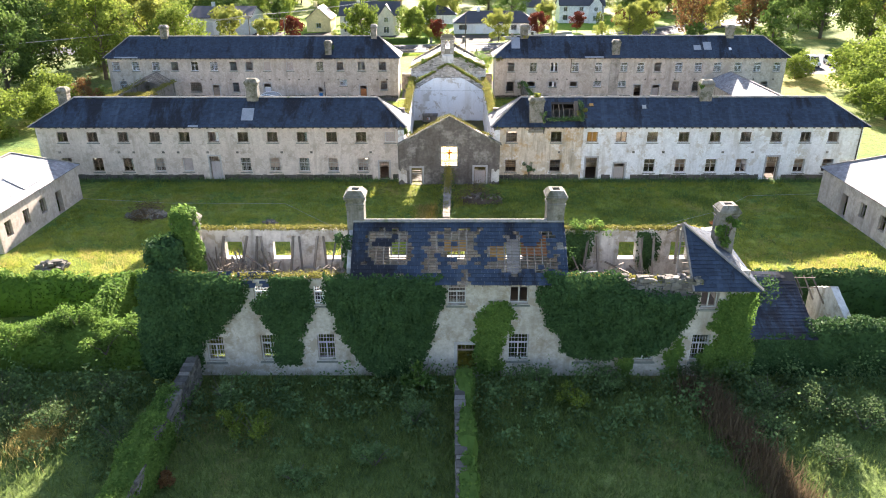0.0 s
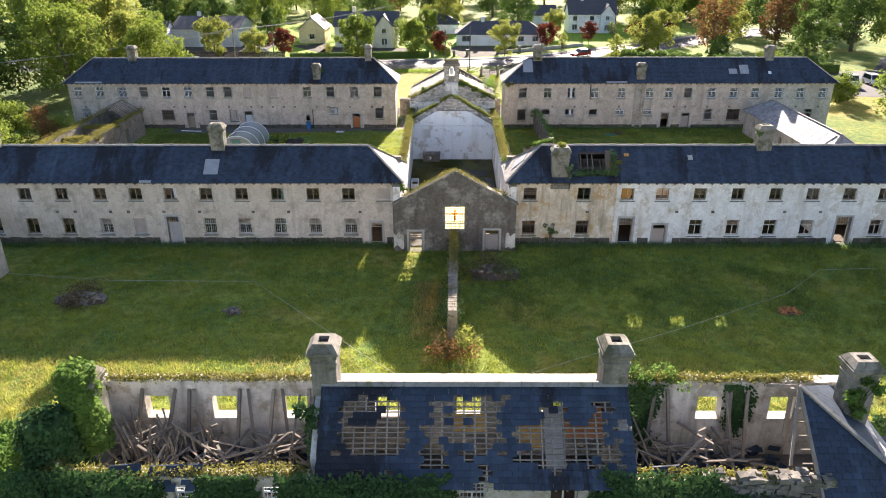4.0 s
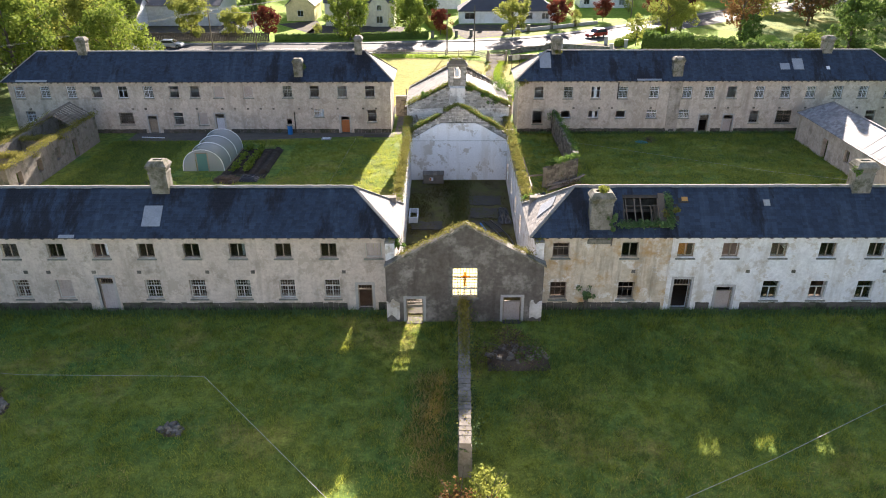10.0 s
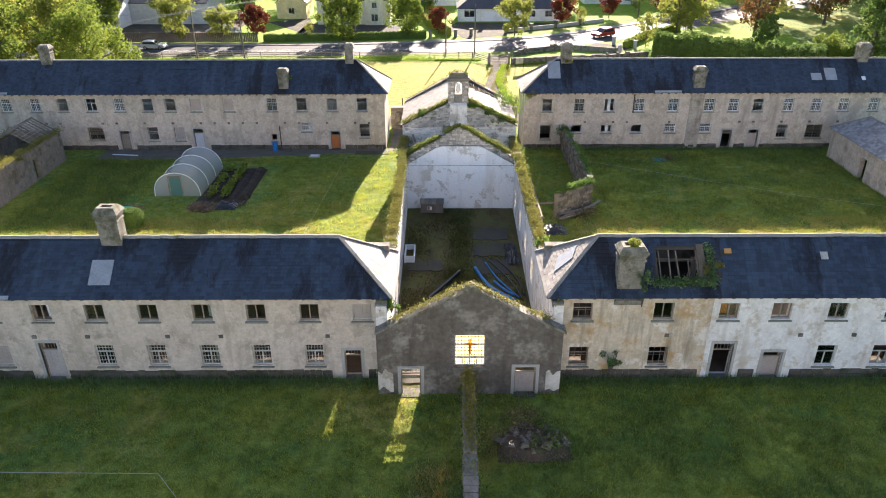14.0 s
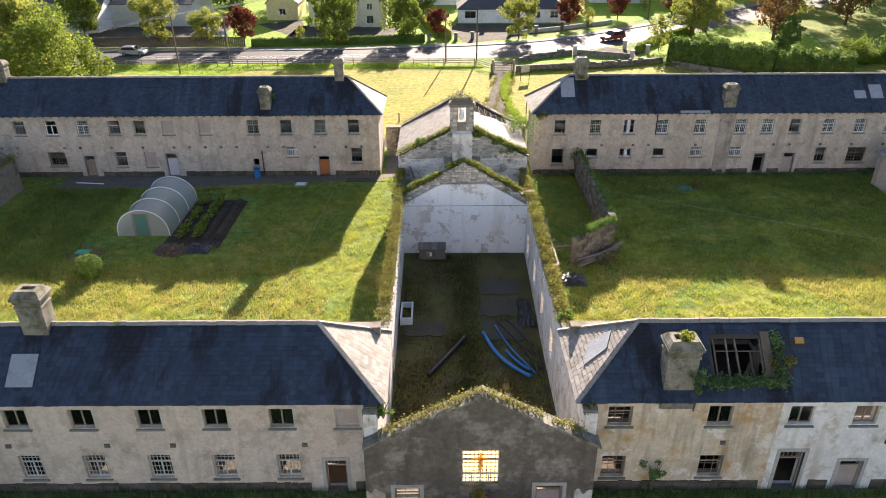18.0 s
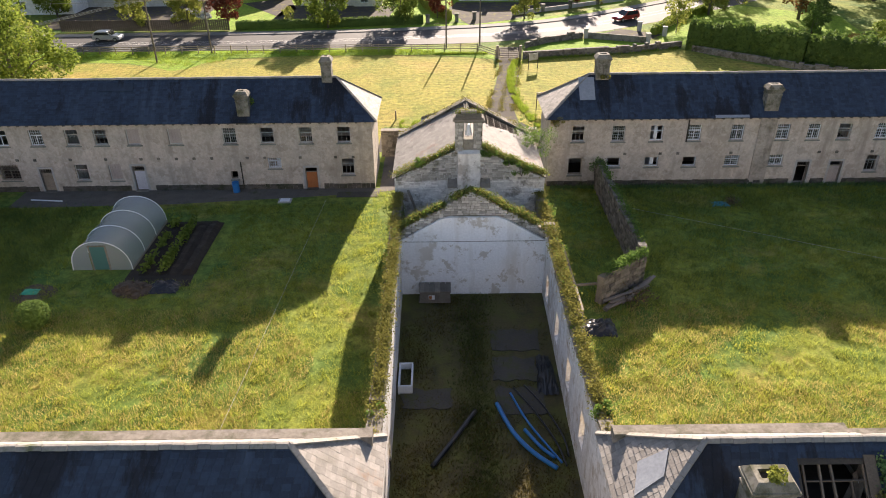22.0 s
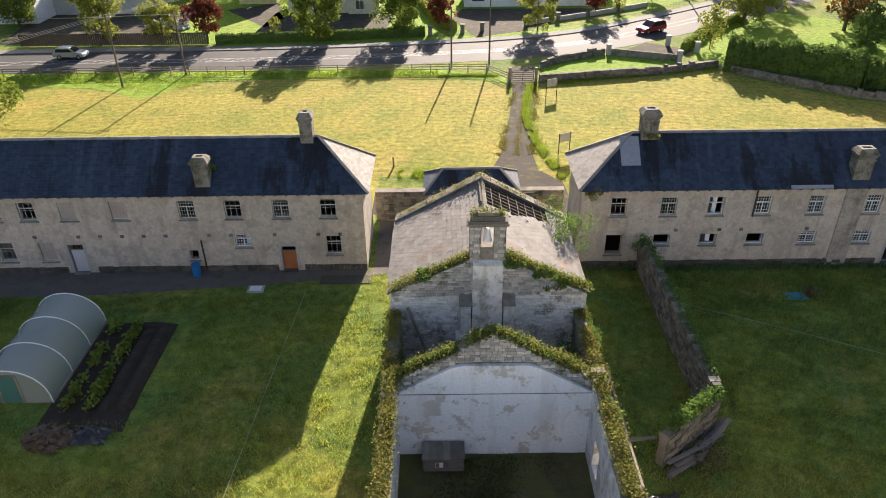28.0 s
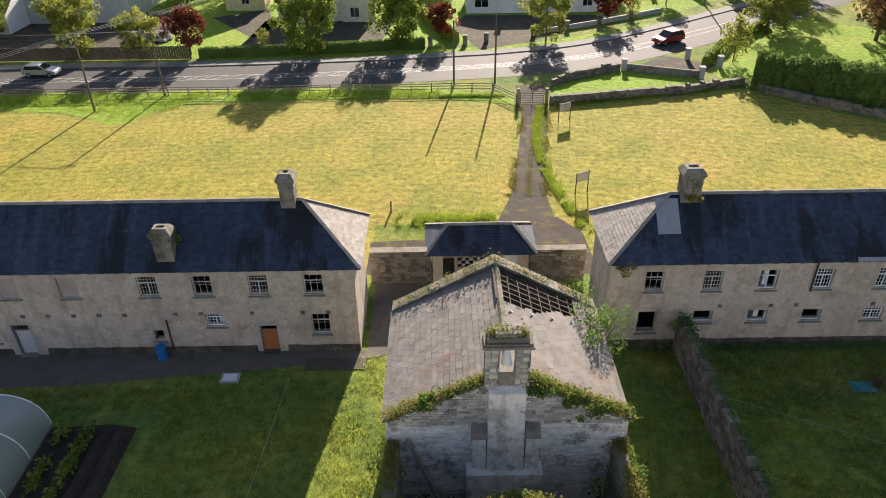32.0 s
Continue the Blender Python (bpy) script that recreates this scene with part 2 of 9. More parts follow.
M["ridge"] = surface("clay ridge tile", (0.20, 0.19, 0.17), (0.32, 0.30, 0.27), 1.5, 8, 0.9, 0.4, 0.01, stain=(0.12, 0.13, 0.06))
M["timber"] = surface("grey old timber", (0.165, 0.142, 0.118), (0.285, 0.25, 0.21), 1.5, 14, 0.9, 0.4, 0.01, island=0.3)
M["brown_timber"] = surface("weathered brown timber", (0.11, 0.082, 0.06), (0.20, 0.155, 0.115), 1.5, 14, 0.9, 0.4, 0.01, island=0.35)
M["dark_timber"] = surface("dark boards", (0.05, 0.04, 0.032), (0.09, 0.075, 0.06), 1.5, 14, 0.9, 0.4, 0.01)
M["orange_timber"] = surface("orange chipboard", (0.48, 0.24, 0.07), (0.60, 0.33, 0.11), 1.2, 14, 0.8, 0.2, 0.01)
M["sash"] = surface("flaked grey window paint", (0.42, 0.42, 0.38), (0.58, 0.57, 0.52), 2.0, 18, 0.8, 0.3, 0.005)
M["sash_white"] = surface("white window paint", (0.74, 0.76, 0.78), (0.80, 0.82, 0.84), 2.0, 18, 0.5, 0.1, 0.003)
M["sash_brown"] = surface("bare brown window wood", (0.20, 0.16, 0.12), (0.33, 0.28, 0.22), 2.0, 18, 0.85, 0.3, 0.005)
M["sill"] = surface("mossy slate sill", (0.16, 0.17, 0.14), (0.25, 0.26, 0.22), 2.0, 12, 0.9, 0.4, 0.01)
M["door_grey"] = surface("faded pink grey door", (0.40, 0.36, 0.35), (0.50, 0.46, 0.45), 1.2, 10, 0.8, 0.2, 0.01, streak=(0.30, 0.26, 0.24))
M["door_pale"] = surface("pale lilac door", (0.50, 0.50, 0.54), (0.60, 0.60, 0.64), 1.2, 10, 0.7, 0.2, 0.01)
M["door_red"] = surface("rust orange door", (0.36, 0.12, 0.04), (0.46, 0.17, 0.06), 1.2, 10, 0.7, 0.2, 0.01)
M["board"] = surface("weathered board", (0.36, 0.30, 0.27), (0.46, 0.40, 0.36), 1.2, 10, 0.9, 0.2, 0.01)
M["earth"] = surface("bare earth", (0.075, 0.055, 0.038), (0.14, 0.105, 0.075), 1.5, 10, 0.95, 0.7, 0.05)
M["path"] = surface("worn gravel path", (0.10, 0.088, 0.074), (0.165, 0.145, 0.125), 0.8, 12, 0.95, 0.5, 0.02, stain=(0.07, 0.08, 0.04))
M["asphalt"] = surface("asphalt", (0.050, 0.050, 0.052), (0.078, 0.077, 0.076), 0.3, 14, 0.8, 0.2, 0.005, spec=0.16)
M["track"] = surface("mossy driveway", (0.050, 0.044, 0.038), (0.092, 0.080, 0.068), 0.6, 9, 0.95, 0.5, 0.02, stain=(0.13, 0.12, 0.035), stain_at=(0.53, 0.62), stain_scale=0.8, spec=0.1)
M["paint"] = surface("worn road paint", (0.40, 0.40, 0.39), (0.52, 0.52, 0.50), 2, 12, 0.7, 0.1, 0.003, stain=(0.12, 0.12, 0.12), stain_at=(0.5, 0.62))
M["concrete"] = surface("pale concrete", (0.36, 0.35, 0.33), (0.46, 0.45, 0.42), 0.8, 10, 0.9, 0.3, 0.01, stain=(0.22, 0.21, 0.17))
M["iron"] = surface("rusty dark iron", (0.05, 0.045, 0.04), (0.10, 0.075, 0.055), 3, 14, 0.6, 0.3, 0.005, metal=0.5)
M["bark"] = surface("tree bark", (0.09, 0.075, 0.06), (0.17, 0.145, 0.12), 2, 9, 0.95, 0.7, 0.04)
M["ivy"] = leafy("ivy leaves", (0.024, 0.056, 0.020), (0.080, 0.150, 0.050), 0.45, 0.25)
M["creeper"] = leafy("light creeper leaves", (0.058, 0.128, 0.028), (0.19, 0.285, 0.060), 0.55, 0.4)
M["moss"] = leafy("wall top growth", (0.12, 0.12, 0.03), (0.33, 0.30, 0.08), 0.9, 0.35)
M["leaf_dark"] = leafy("dark tree leaves", (0.052, 0.096, 0.026), (0.167, 0.246, 0.055), 0.55, 0.35)
M["leaf_mid"] = leafy("green tree leaves", (0.081, 0.131, 0.022), (0.263, 0.325, 0.056), 0.55, 0.4)
M["leaf_light"] = leafy("pale tree leaves", (0.146, 0.179, 0.034), (0.370, 0.381, 0.090), 0.55, 0.45)
M["leaf_red"] = leafy("copper leaves", (0.08, 0.022, 0.014), (0.22, 0.060, 0.035), 0.55, 0.35)
M["leaf_brown"] = leafy("browning leaves", (0.12, 0.065, 0.025), (0.28, 0.15, 0.06), 0.7, 0.3)
M["weed"] = leafy("weeds", (0.075, 0.140, 0.052), (0.205, 0.300, 0.110), 0.7, 0.4)
M["verge"] = leafy("bright verge grass", (0.12, 0.20, 0.02), (0.34, 0.42, 0.06), 0.8, 0.5)
M["rank"] = leafy("rank shaded grass", (0.075, 0.135, 0.036), (0.25, 0.30, 0.080), 0.85, 0.45)
M["bramble"] = leafy("dark bramble leaves", (0.042, 0.082, 0.032), (0.140, 0.195, 0.070), 0.75, 0.3)
M["reed"] = leafy("dead brown stalks", (0.090, 0.064, 0.038), (0.22, 0.160, 0.090), 0.85, 0.3)
M["blade"] = leafy("grass blades", (0.120, 0.200, 0.036), (0.47, 0.46, 0.080), 0.8, 0.6)
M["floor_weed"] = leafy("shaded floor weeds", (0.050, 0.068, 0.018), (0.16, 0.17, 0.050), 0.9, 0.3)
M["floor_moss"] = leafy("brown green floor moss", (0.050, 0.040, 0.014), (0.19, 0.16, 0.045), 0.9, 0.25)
M["hay"] = leafy("dry grass blades", (0.32, 0.27, 0.09), (0.56, 0.44, 0.17), 0.85, 0.5)


def plain(name, c, rough=0.5, metal=0.0, alpha=1.0, spec=0.5):
    m, t, b = node_material(name, rough, metal, spec)
    b.inputs["Base Color"].default_value = (*c, 1)
    return m


def glass_material():
    m, t, b = node_material("old window glass", 0.08)
    t.nodes.remove(b)
    gl = t.nodes.new("ShaderNodeBsdfGlossy")
    gl.inputs["Roughness"].default_value = 0.08
    gl.inputs["Color"].default_value = (0.75, 0.8, 0.85, 1)
    tr = t.nodes.new("ShaderNodeBsdfTransparent")
    tr.inputs[0].default_value = (0.72, 0.76, 0.74, 1)
    fr = t.nodes.new("ShaderNodeFresnel")
    fr.inputs[0].default_value = 1.5
    mx = t.nodes.new("ShaderNodeMixShader")
    t.links.new(fr.outputs[0], mx.inputs[0])
    t.links.new(tr.outputs[0], mx.inputs[1])
    t.links.new(gl.outputs[0], mx.inputs[2])
    t.links.new(mx.outputs[0], t.nodes["Material Output"].inputs[0])
    return m


M["glass"] = glass_material()
M["yellow_sheet"] = leafy("yellowed translucent sheet", (0.74, 0.70, 0.50), (0.85, 0.82, 0.64), 0.8, 0.85)
M["amber_sheet"] = leafy("amber translucent sheet", (0.80, 0.48, 0.12), (0.86, 0.54, 0.16), 0.8, 0.85)


def let_through(m, colour, share):
    """Part of the light goes straight through the thin sheet."""
    t = m.node_tree
    out = t.nodes["Material Output"]
    src = out.inputs[0].links[0].from_socket
    tr = t.nodes.new("ShaderNodeBsdfTransparent")
    tr.inputs[0].default_value = (*colour, 1)
    mx = t.nodes.new("ShaderNodeMixShader")
    mx.inputs[0].default_value = share
    t.links.new(src, mx.inputs[1])
    t.links.new(tr.outputs[0], mx.inputs[2])
    t.links.new(mx.outputs[0], out.inputs[0])


let_through(M["yellow_sheet"], (0.95, 0.78, 0.42), 0.35)


def polythene_material():
    m, t, b = node_material("milky polythene", 0.18, 0, 0.7)
    b.inputs["Base Color"].default_value = (0.62, 0.68, 0.72, 1)
    tr = t.nodes.new("ShaderNodeBsdfTransparent")
    tr.inputs[0].default_value = (0.86, 0.88, 0.88, 1)
    tl = t.nodes.new("ShaderNodeBsdfTranslucent")
    tl.inputs[0].default_value = (0.6, 0.64, 0.66, 1)
    m1, m2 = t.nodes.new("ShaderNodeMixShader"), t.nodes.new("ShaderNodeMixShader")
    m1.inputs[0].default_value, m2.inputs[0].default_value = 0.30, 0.58
    t.links.new(b.outputs[0], m1.inputs[1])
    t.links.new(tl.outputs[0], m1.inputs[2])
    t.links.new(m1.outputs[0], m2.inputs[1])
    t.links.new(tr.outputs[0], m2.inputs[2])
    t.links.new(m2.outputs[0], t.nodes["Material Output"].inputs[0])
    bump(t, b, noise_tex(t, 3, 4, (1, 0.35, 0.6)), 0.9, 0.08)
    return m


M["polythene"] = polythene_material()


def grass_material(name, shade, light, dry, dry_at=(0.52, 0.66), small=9.0, mow=0.0):
    m, t, b = node_material(name, 0.95, 0, 0.1)
    col = ramp(t, noise_tex(t, 0.16, 6, rough=0.65), [(0.32, shade), (0.68, light)])
    col = mix(t, ramp(t, noise_tex(t, 0.11, 7, rough=0.7), [(dry_at[0], (0, 0, 0)), (dry_at[1], (0.85, 0.85, 0.85))]), col, dry)
    fine = noise_tex(t, small, 7, rough=0.75)
    col = mix(t, 0.75, col, ramp(t, fine, [(0.28, (0.42, 0.42, 0.40)), (0.72, (1.5, 1.5, 1.4))]), "MULTIPLY")
    clump = noise_tex(t, 1.6, 5, rough=0.7)
    col = mix(t, 0.8, col, ramp(t, clump, [(0.32, (0.45, 0.48, 0.46)), (0.68, (1.5, 1.45, 1.35))]), "MULTIPLY")
    if mow:
        ge = t.nodes.new("ShaderNodeNewGeometry")
        mp = t.nodes.new("ShaderNodeMapping")
        mp.inputs["Location"].default_value, mp.inputs["Scale"].default_value = (6.0, -108.0, 0), (0.42, 1, 1)
        wv = t.nodes.new("ShaderNodeTexWave")
        wv.wave_type, wv.rings_direction = "RINGS", "Z"
        wv.inputs["Scale"].default_value, wv.inputs["Distortion"].default_value, wv.inputs["Detail"].default_value, wv.inputs["Detail Scale"].default_value = 0.33, 14.0, 6.0, 0.25
        t.links.new(ge.outputs["Position"], mp.inputs[0])
        t.links.new(mp.outputs[0], wv.inputs[0])
        rows_n = wv.outputs["Fac"]
        col = mix(t, mow, col, ramp(t, rows_n, [(0.05, (0.70, 0.68, 0.56)), (0.75, (1.14, 1.12, 1.08))]), "MULTIPLY")
    t.links.new(col, b.inputs["Base Color"])
    ad = t.nodes.new("ShaderNodeMath")
    ad.operation = "ADD"
    t.links.new(clump, ad.inputs[0])
    t.links.new(fine, ad.inputs[1])
    bump(t, b, ad.outputs[0], 0.7, 0.12)
    return m


M["grass"] = grass_material("rough yard grass", (0.080, 0.160, 0.042), (0.230, 0.255, 0.050), (0.36, 0.28, 0.085), dry_at=(0.53, 0.69))
M["wild"] = grass_material("wild overgrown grass", (0.085, 0.135, 0.042), (0.17, 0.22, 0.07), (0.20, 0.17, 0.07))
M["meadow"] = grass_material("mown hay meadow", (0.19, 0.215, 0.042), (0.325, 0.285, 0.066), (0.37, 0.27, 0.085), dry_at=(0.50, 0.70), small=5.5, mow=0.22)
M["soil"] = surface("dark dug soil", (0.028, 0.022, 0.016), (0.058, 0.046, 0.034), 1.5, 10, 0.95, 0.8, 0.06)
M["lawn"] = grass_material("garden lawn", (0.16, 0.27, 0.028), (0.22, 0.34, 0.04), (0.26, 0.32, 0.06))

# ---- mesh helpers ----
class Geo:
    """Vertices and faces gathered for one mesh."""

    def __init__(self):
        self.v, self.f = [], []

    def quad(self, *p):
        n = len(self.v)
        self.v += [tuple(q) for q in p]
        self.f.append(tuple(range(n, n + len(p))))

    def hexa(self, c, skip=()):
        """Eight corners: four below, four above, both counter-clockwise."""
        n = len(self.v)
        self.v += [tuple(q) for q in c]
        for i, f in enumerate(((3, 2, 1, 0), (4, 5, 6, 7), (0, 1, 5, 4), (1, 2, 6, 5), (2, 3, 7, 6), (3, 0, 4, 7))):
            if i not in skip:
                self.f.append(tuple(n + k for k in f))

    def box(self, x0, x1, y0, y1, z0, z1):
        self.hexa([(x0, y0, z0), (x1, y0, z0), (x1, y1, z0), (x0, y1, z0), (x0, y0, z1), (x1, y0, z1), (x1, y1, z1), (x0, y1, z1)])

    def beam(self, a, b, w, h=None):
        """A square bar from a to b."""
        a, b = Vector(a), Vector(b)
        d = (b - a).normalized()
        s = d.cross(Vector((0, 0, 1)))
        s = (Vector((1, 0, 0)) if s.length < 1e-3 else s).normalized()
        u = s.cross(d).normalized()
        s, u = s * (w / 2), u * ((h or w) / 2)
        self.hexa([a - s - u, a + s - u, b + s - u, b - s - u, a - s + u, a + s + u, b + s + u, b - s + u])

    def tube(self, pts, r, n=6, r1=None):
        pts = [Vector(p) for p in pts]
        base = len(self.v)
        for i, p in enumerate(pts):
            d = (pts[min(i + 1, len(pts) - 1)] - pts[max(i - 1, 0)]).normalized()
            s = d.cross(Vector((0.13, 0.37, 1)))
            s = s.normalized() if s.length > 1e-3 else Vector((1, 0, 0))
            u = s.cross(d)
            rr = r if r1 is None else r + (r1 - r) * i / (len(pts) - 1)
            for k in range(n):
                a = 2 * math.pi * k / n
                self.v.append(tuple(p + (s * math.cos(a) + u * math.sin(a)) * rr))
        for i in range(len(pts) - 1):
            for k in range(n):
                a, b = base + i * n + k, base + i * n + (k + 1) % n
                self.f.append((a, b, b + n, a + n))
        self.f.append(tuple(base + k for k in reversed(range(n))))
        self.f.append(tuple(base + (len(pts) - 1) * n + k for k in range(n)))

    def mesh(self, name, material, smooth=False):
        me = bpy.data.meshes.new(name)
        me.from_pydata(self.v, [], self.f)
        if material:
            me.materials.append(material)
        if smooth:
            me.shade_smooth()
        me.update()
        return me


def part(name, g, material, parent=None, label="", smooth=False, kind=""):
    me = g if isinstance(g, bpy.types.Mesh) else g.mesh(name, material, smooth)
    ob = new(name, me)
    if parent:
        ob.parent = parent
    return tagged(ob, label, kind=kind)


def thing(name, label, category, group="", kind="", at=(0, 0, 0)):
    ob = new(name)
    ob.empty_display_size = 0.2
    ob.location = at
    return tagged(ob, label, category, group, kind)


def solid(name, g, material, label, category, group="", kind="", smooth=False):
    return tagged(new(name, g.mesh(name, material, smooth)), label, category, group, kind)


def rough_top(x, base, amp=0.12, scale=0.9, seed=0.0):
    return base + amp * noise.noise(Vector((x * scale, seed, 0.3)))


def wall_x(g, x0, x1, y0, y1, z0, z1, holes=(), top=None, cut=1.0):
    """A wall along x with openings (xa, xb, za, zb) through it; top(x) gives a broken or gabled upper edge."""
    xs = {x0, x1}
    zs = {z0, z1}
    for a, b, c, d in holes:
        xs |= {max(a, x0), min(b, x1)}
        zs |= {max(c, z0), min(d, z1)}
    if top:
        n = max(2, int((x1 - x0) / cut))
        xs |= {x0 + (x1 - x0) * i / n for i in range(n + 1)}
    xs, zs = sorted(xs), sorted(zs)
    nx, nz = len(xs) - 1, len(zs) - 1

    def open_at(i, k):
        if i < 0 or k < 0 or i >= nx or k >= nz:
            return True
        x, z = (xs[i] + xs[i + 1]) / 2, (zs[k] + zs[k + 1]) / 2
        return any(a < x < b and c < z < d for a, b, c, d in holes)

    def hz(i, k):
        return top(xs[i]) if top and k == nz else zs[k]

    for i in range(nx):
        for k in range(nz):
            if open_at(i, k):
                continue
            a, b = xs[i], xs[i + 1]
            za, zb, zc, zd = hz(i, k), hz(i + 1, k), hz(i + 1, k + 1), hz(i, k + 1)
            g.quad((a, y0, za), (b, y0, zb), (b, y0, zc), (a, y0, zd))
            g.quad((b, y1, zb), (a, y1, za), (a, y1, zd), (b, y1, zc))
            if open_at(i, k + 1):
                g.quad((a, y0, zd), (b, y0, zc), (b, y1, zc), (a, y1, zd))
            if open_at(i, k - 1):
                g.quad((a, y1, za), (b, y1, zb), (b, y0, zb), (a, y0, za))
            if open_at(i - 1, k):
                g.quad((a, y1, za), (a, y0, za), (a, y0, zd), (a, y1, zd))
            if open_at(i + 1, k):
                g.quad((b, y0, zb), (b, y1, zb), (b, y1, zc), (b, y0, zc))
    return g


def wall_y(g, x0, x1, y0, y1, z0, z1, holes=(), top=None, cut=1.0):
    """The same along y; openings are (ya, yb, za, zb)."""
    h = Geo()
    wall_x(h, y0, y1, -x1, -x0, z0, z1, holes, top, cut)
    n = len(g.v)
    g.v += [(-y, x, z) for x, y, z in h.v]
    g.f += [tuple(n + i for i in f) for f in h.f]
    return g


def slate_face(g, e0, e1, r0, r1, rnd, wide=0.32, show=0.21, gap=None, thick=0.014, split=None):
    """Courses of slates on the slope between the eave e0-e1 and the ridge r0-r1. gap(x, s) leaves slates out; split(x, s) sends a slate to a list of its own."""
    e0, e1, r0, r1 = map(Vector, (e0, e1, r0, r1))
    along = (e1 - e0).normalized()
    up = (r0 - e0) - along * (r0 - e0).dot(along)
    length = up.length
    up.normalize()
    out = along.cross(up)
    if out.z < 0:
        out = -out
    n = max(1, int(length / show))
    own = []
    a0, a1, b0, b1 = 0.0, (e1 - e0).dot(along), (r0 - e0).dot(along), (r1 - e0).dot(along)
    for i in range(n + 1):
        s = i * show
        if s > length - 0.03:
            break
        k = min(1.0, (s + show) / length)
        lo, hi = a0 + (b0 - a0) * s / length, a1 + (b1 - a1) * s / length
        lo2, hi2 = a0 + (b0 - a0) * k, a1 + (b1 - a1) * k
        x = lo - wide * (0.5 if i % 2 else 0.0) + rnd.uniform(-0.02, 0.02)
        while x < hi - 0.02:
            xa, xb = max(x, lo), min(x + wide - 0.008, hi)
            mid = (xa + xb) / 2
            x += wide
            if xb - xa < 0.05:
                continue
            if gap and gap(mid, s):
                continue
            ta, tb = max(xa, lo2), min(xb, hi2)
            if tb - ta < 0.01:
                ta = tb = min(max(mid, lo2), hi2)
            j = rnd.uniform(-0.012, 0.012)
            tilt = rnd.uniform(0.0, 0.010)
            lift = 0.030 + rnd.uniform(0, 0.006)
            p = [e0 + along * xa + up * (s - 0.02 + j), e0 + along * xb + up * (s - 0.02 + j + rnd.uniform(-0.008, 0.008)),
                 e0 + along * tb + up * min(s + show + 0.03, length), e0 + along * ta + up * min(s + show + 0.03, length)]
            h = [lift + tilt, lift + tilt, 0.008, 0.008]
            low = [q + out * (hh - thick) for q, hh in zip(p, h)]
            top_q = [q + out * hh for q, hh in zip(p, h)]
            tgt = g
            if split and len(own) < 300 and split(mid, s):
                tgt = Geo()
                own.append(tgt)
            tgt.hexa(low + top_q, skip=(0, 4))
    return own


def leaf_cloud(g, points, size, rnd, lean=0.6, normal=None, tri=False):
    """A small leaf quad at each point, turned at random or about a normal."""
    for p in points:
        s = size * rnd.uniform(0.6, 1.35)
        if normal is None:
            d = Vector((rnd.gauss(0, 1), rnd.gauss(0, 1), rnd.gauss(0, 1) + lean))
        else:
            nn = normal(p) if callable(normal) else normal
            d = Vector(nn) + Vector((rnd.gauss(0, 0.45), rnd.gauss(0, 0.45), rnd.gauss(0, 0.45)))
        d = d.normalized() if d.length > 1e-3 else Vector((0, 0, 1))
        a = d.cross(Vector((rnd.uniform(-1, 1), rnd.uniform(-1, 1), rnd.uniform(-1, 1))))
        a = a.normalized() if a.length > 1e-3 else Vector((1, 0, 0))
        b = d.cross(a)
        p = Vector(p)
        if tri:
            g.quad(p - a * s * 0.5, p + a * s * 0.5, p + b * s)
        else:
            g.quad(p - a * s * 0.5, p - b * s * 0.35 + a * s * 0.1, p + a * s * 0.55, p + b * s * 0.4)


def tufts(g, n, place, rnd, tall=(0.15, 0.4), wide=0.03, lean=0.25):
    """Upright blades; place() returns the foot of one."""
    for _ in range(n):
        q = place()
        if q is None:
            continue
        x, y, z = q
        h = rnd.uniform(*tall)
        a = rnd.uniform(0, 6.283)
        c, s = math.cos(a) * wide, math.sin(a) * wide
        lx, ly = rnd.gauss(0, lean) * h, rnd.gauss(0, lean) * h
        g.quad((x - c, y - s, z - 0.02), (x + c, y + s, z - 0.02), (x + lx, y + ly, z + h))


def fuzz_line(g, a, b, n, rnd, spread=0.25, size=0.12, rise=0.15):
    """Moss, weeds and small leaves along the top of a wall."""
    a, b = Vector(a), Vector(b)
    pts = []
    for _ in range(n):
        k = rnd.random()
        p = a.lerp(b, k)
        if noise.noise(p * 0.7) < -0.42:
            continue
        d = 1 + noise.noise(p * 0.9 + Vector((3, 0, 0)))
        pts.append(p + Vector((rnd.gauss(0, spread), rnd.gauss(0, spread), abs(rnd.gauss(0, rise)) * d)))
    leaf_cloud(g, pts, size, rnd, 0.8)


# ---- windows and doors, built round the middle of the sill line, facing -y ----
MESH = {}


def frame_geo(w, h):
    """One mitred frame."""
    g = Geo()
    t, d = 0.06, 0.07
    o, i = [(-w / 2, 0), (w / 2, 0), (w / 2, h), (-w / 2, h)], [(-w / 2 + t, t), (w / 2 - t, t), (w / 2 - t, h - t), (-w / 2 + t, h - t)]
    g.v = [(x, y, z) for y in (0.0, d) for ring in (o, i) for x, z in ring]
    for k in range(4):
        n = (k + 1) % 4
        g.f += [(k, n, 4 + n, 4 + k), (12 + k, 12 + n, 8 + n, 8 + k), (8 + k, 8 + n, n, k), (4 + k, 4 + n, 12 + n, 12 + k)]
    return g


def one_box(*c):
    g = Geo()
    g.box(*c)
    return g


def bars_geo(w, h, nx, nz, t=0.022, z0=0.06):
    g = Geo()
    for i in range(1, nx):
        x = -w / 2 + w * i / nx
        g.box(x - t / 2, x + t / 2, 0.02, 0.05, z0, h - 0.06)
    for k in range(1, nz):
        z = h * k / nz
        g.box(-w / 2 + 0.05, w / 2 - 0.05, 0.022, 0.048, z - t / 2, z + t / 2)
    return g


def shared(key, make, material):
    if key not in MESH:
        MESH[key] = make().mesh(key[0], material)
    return MESH[key]


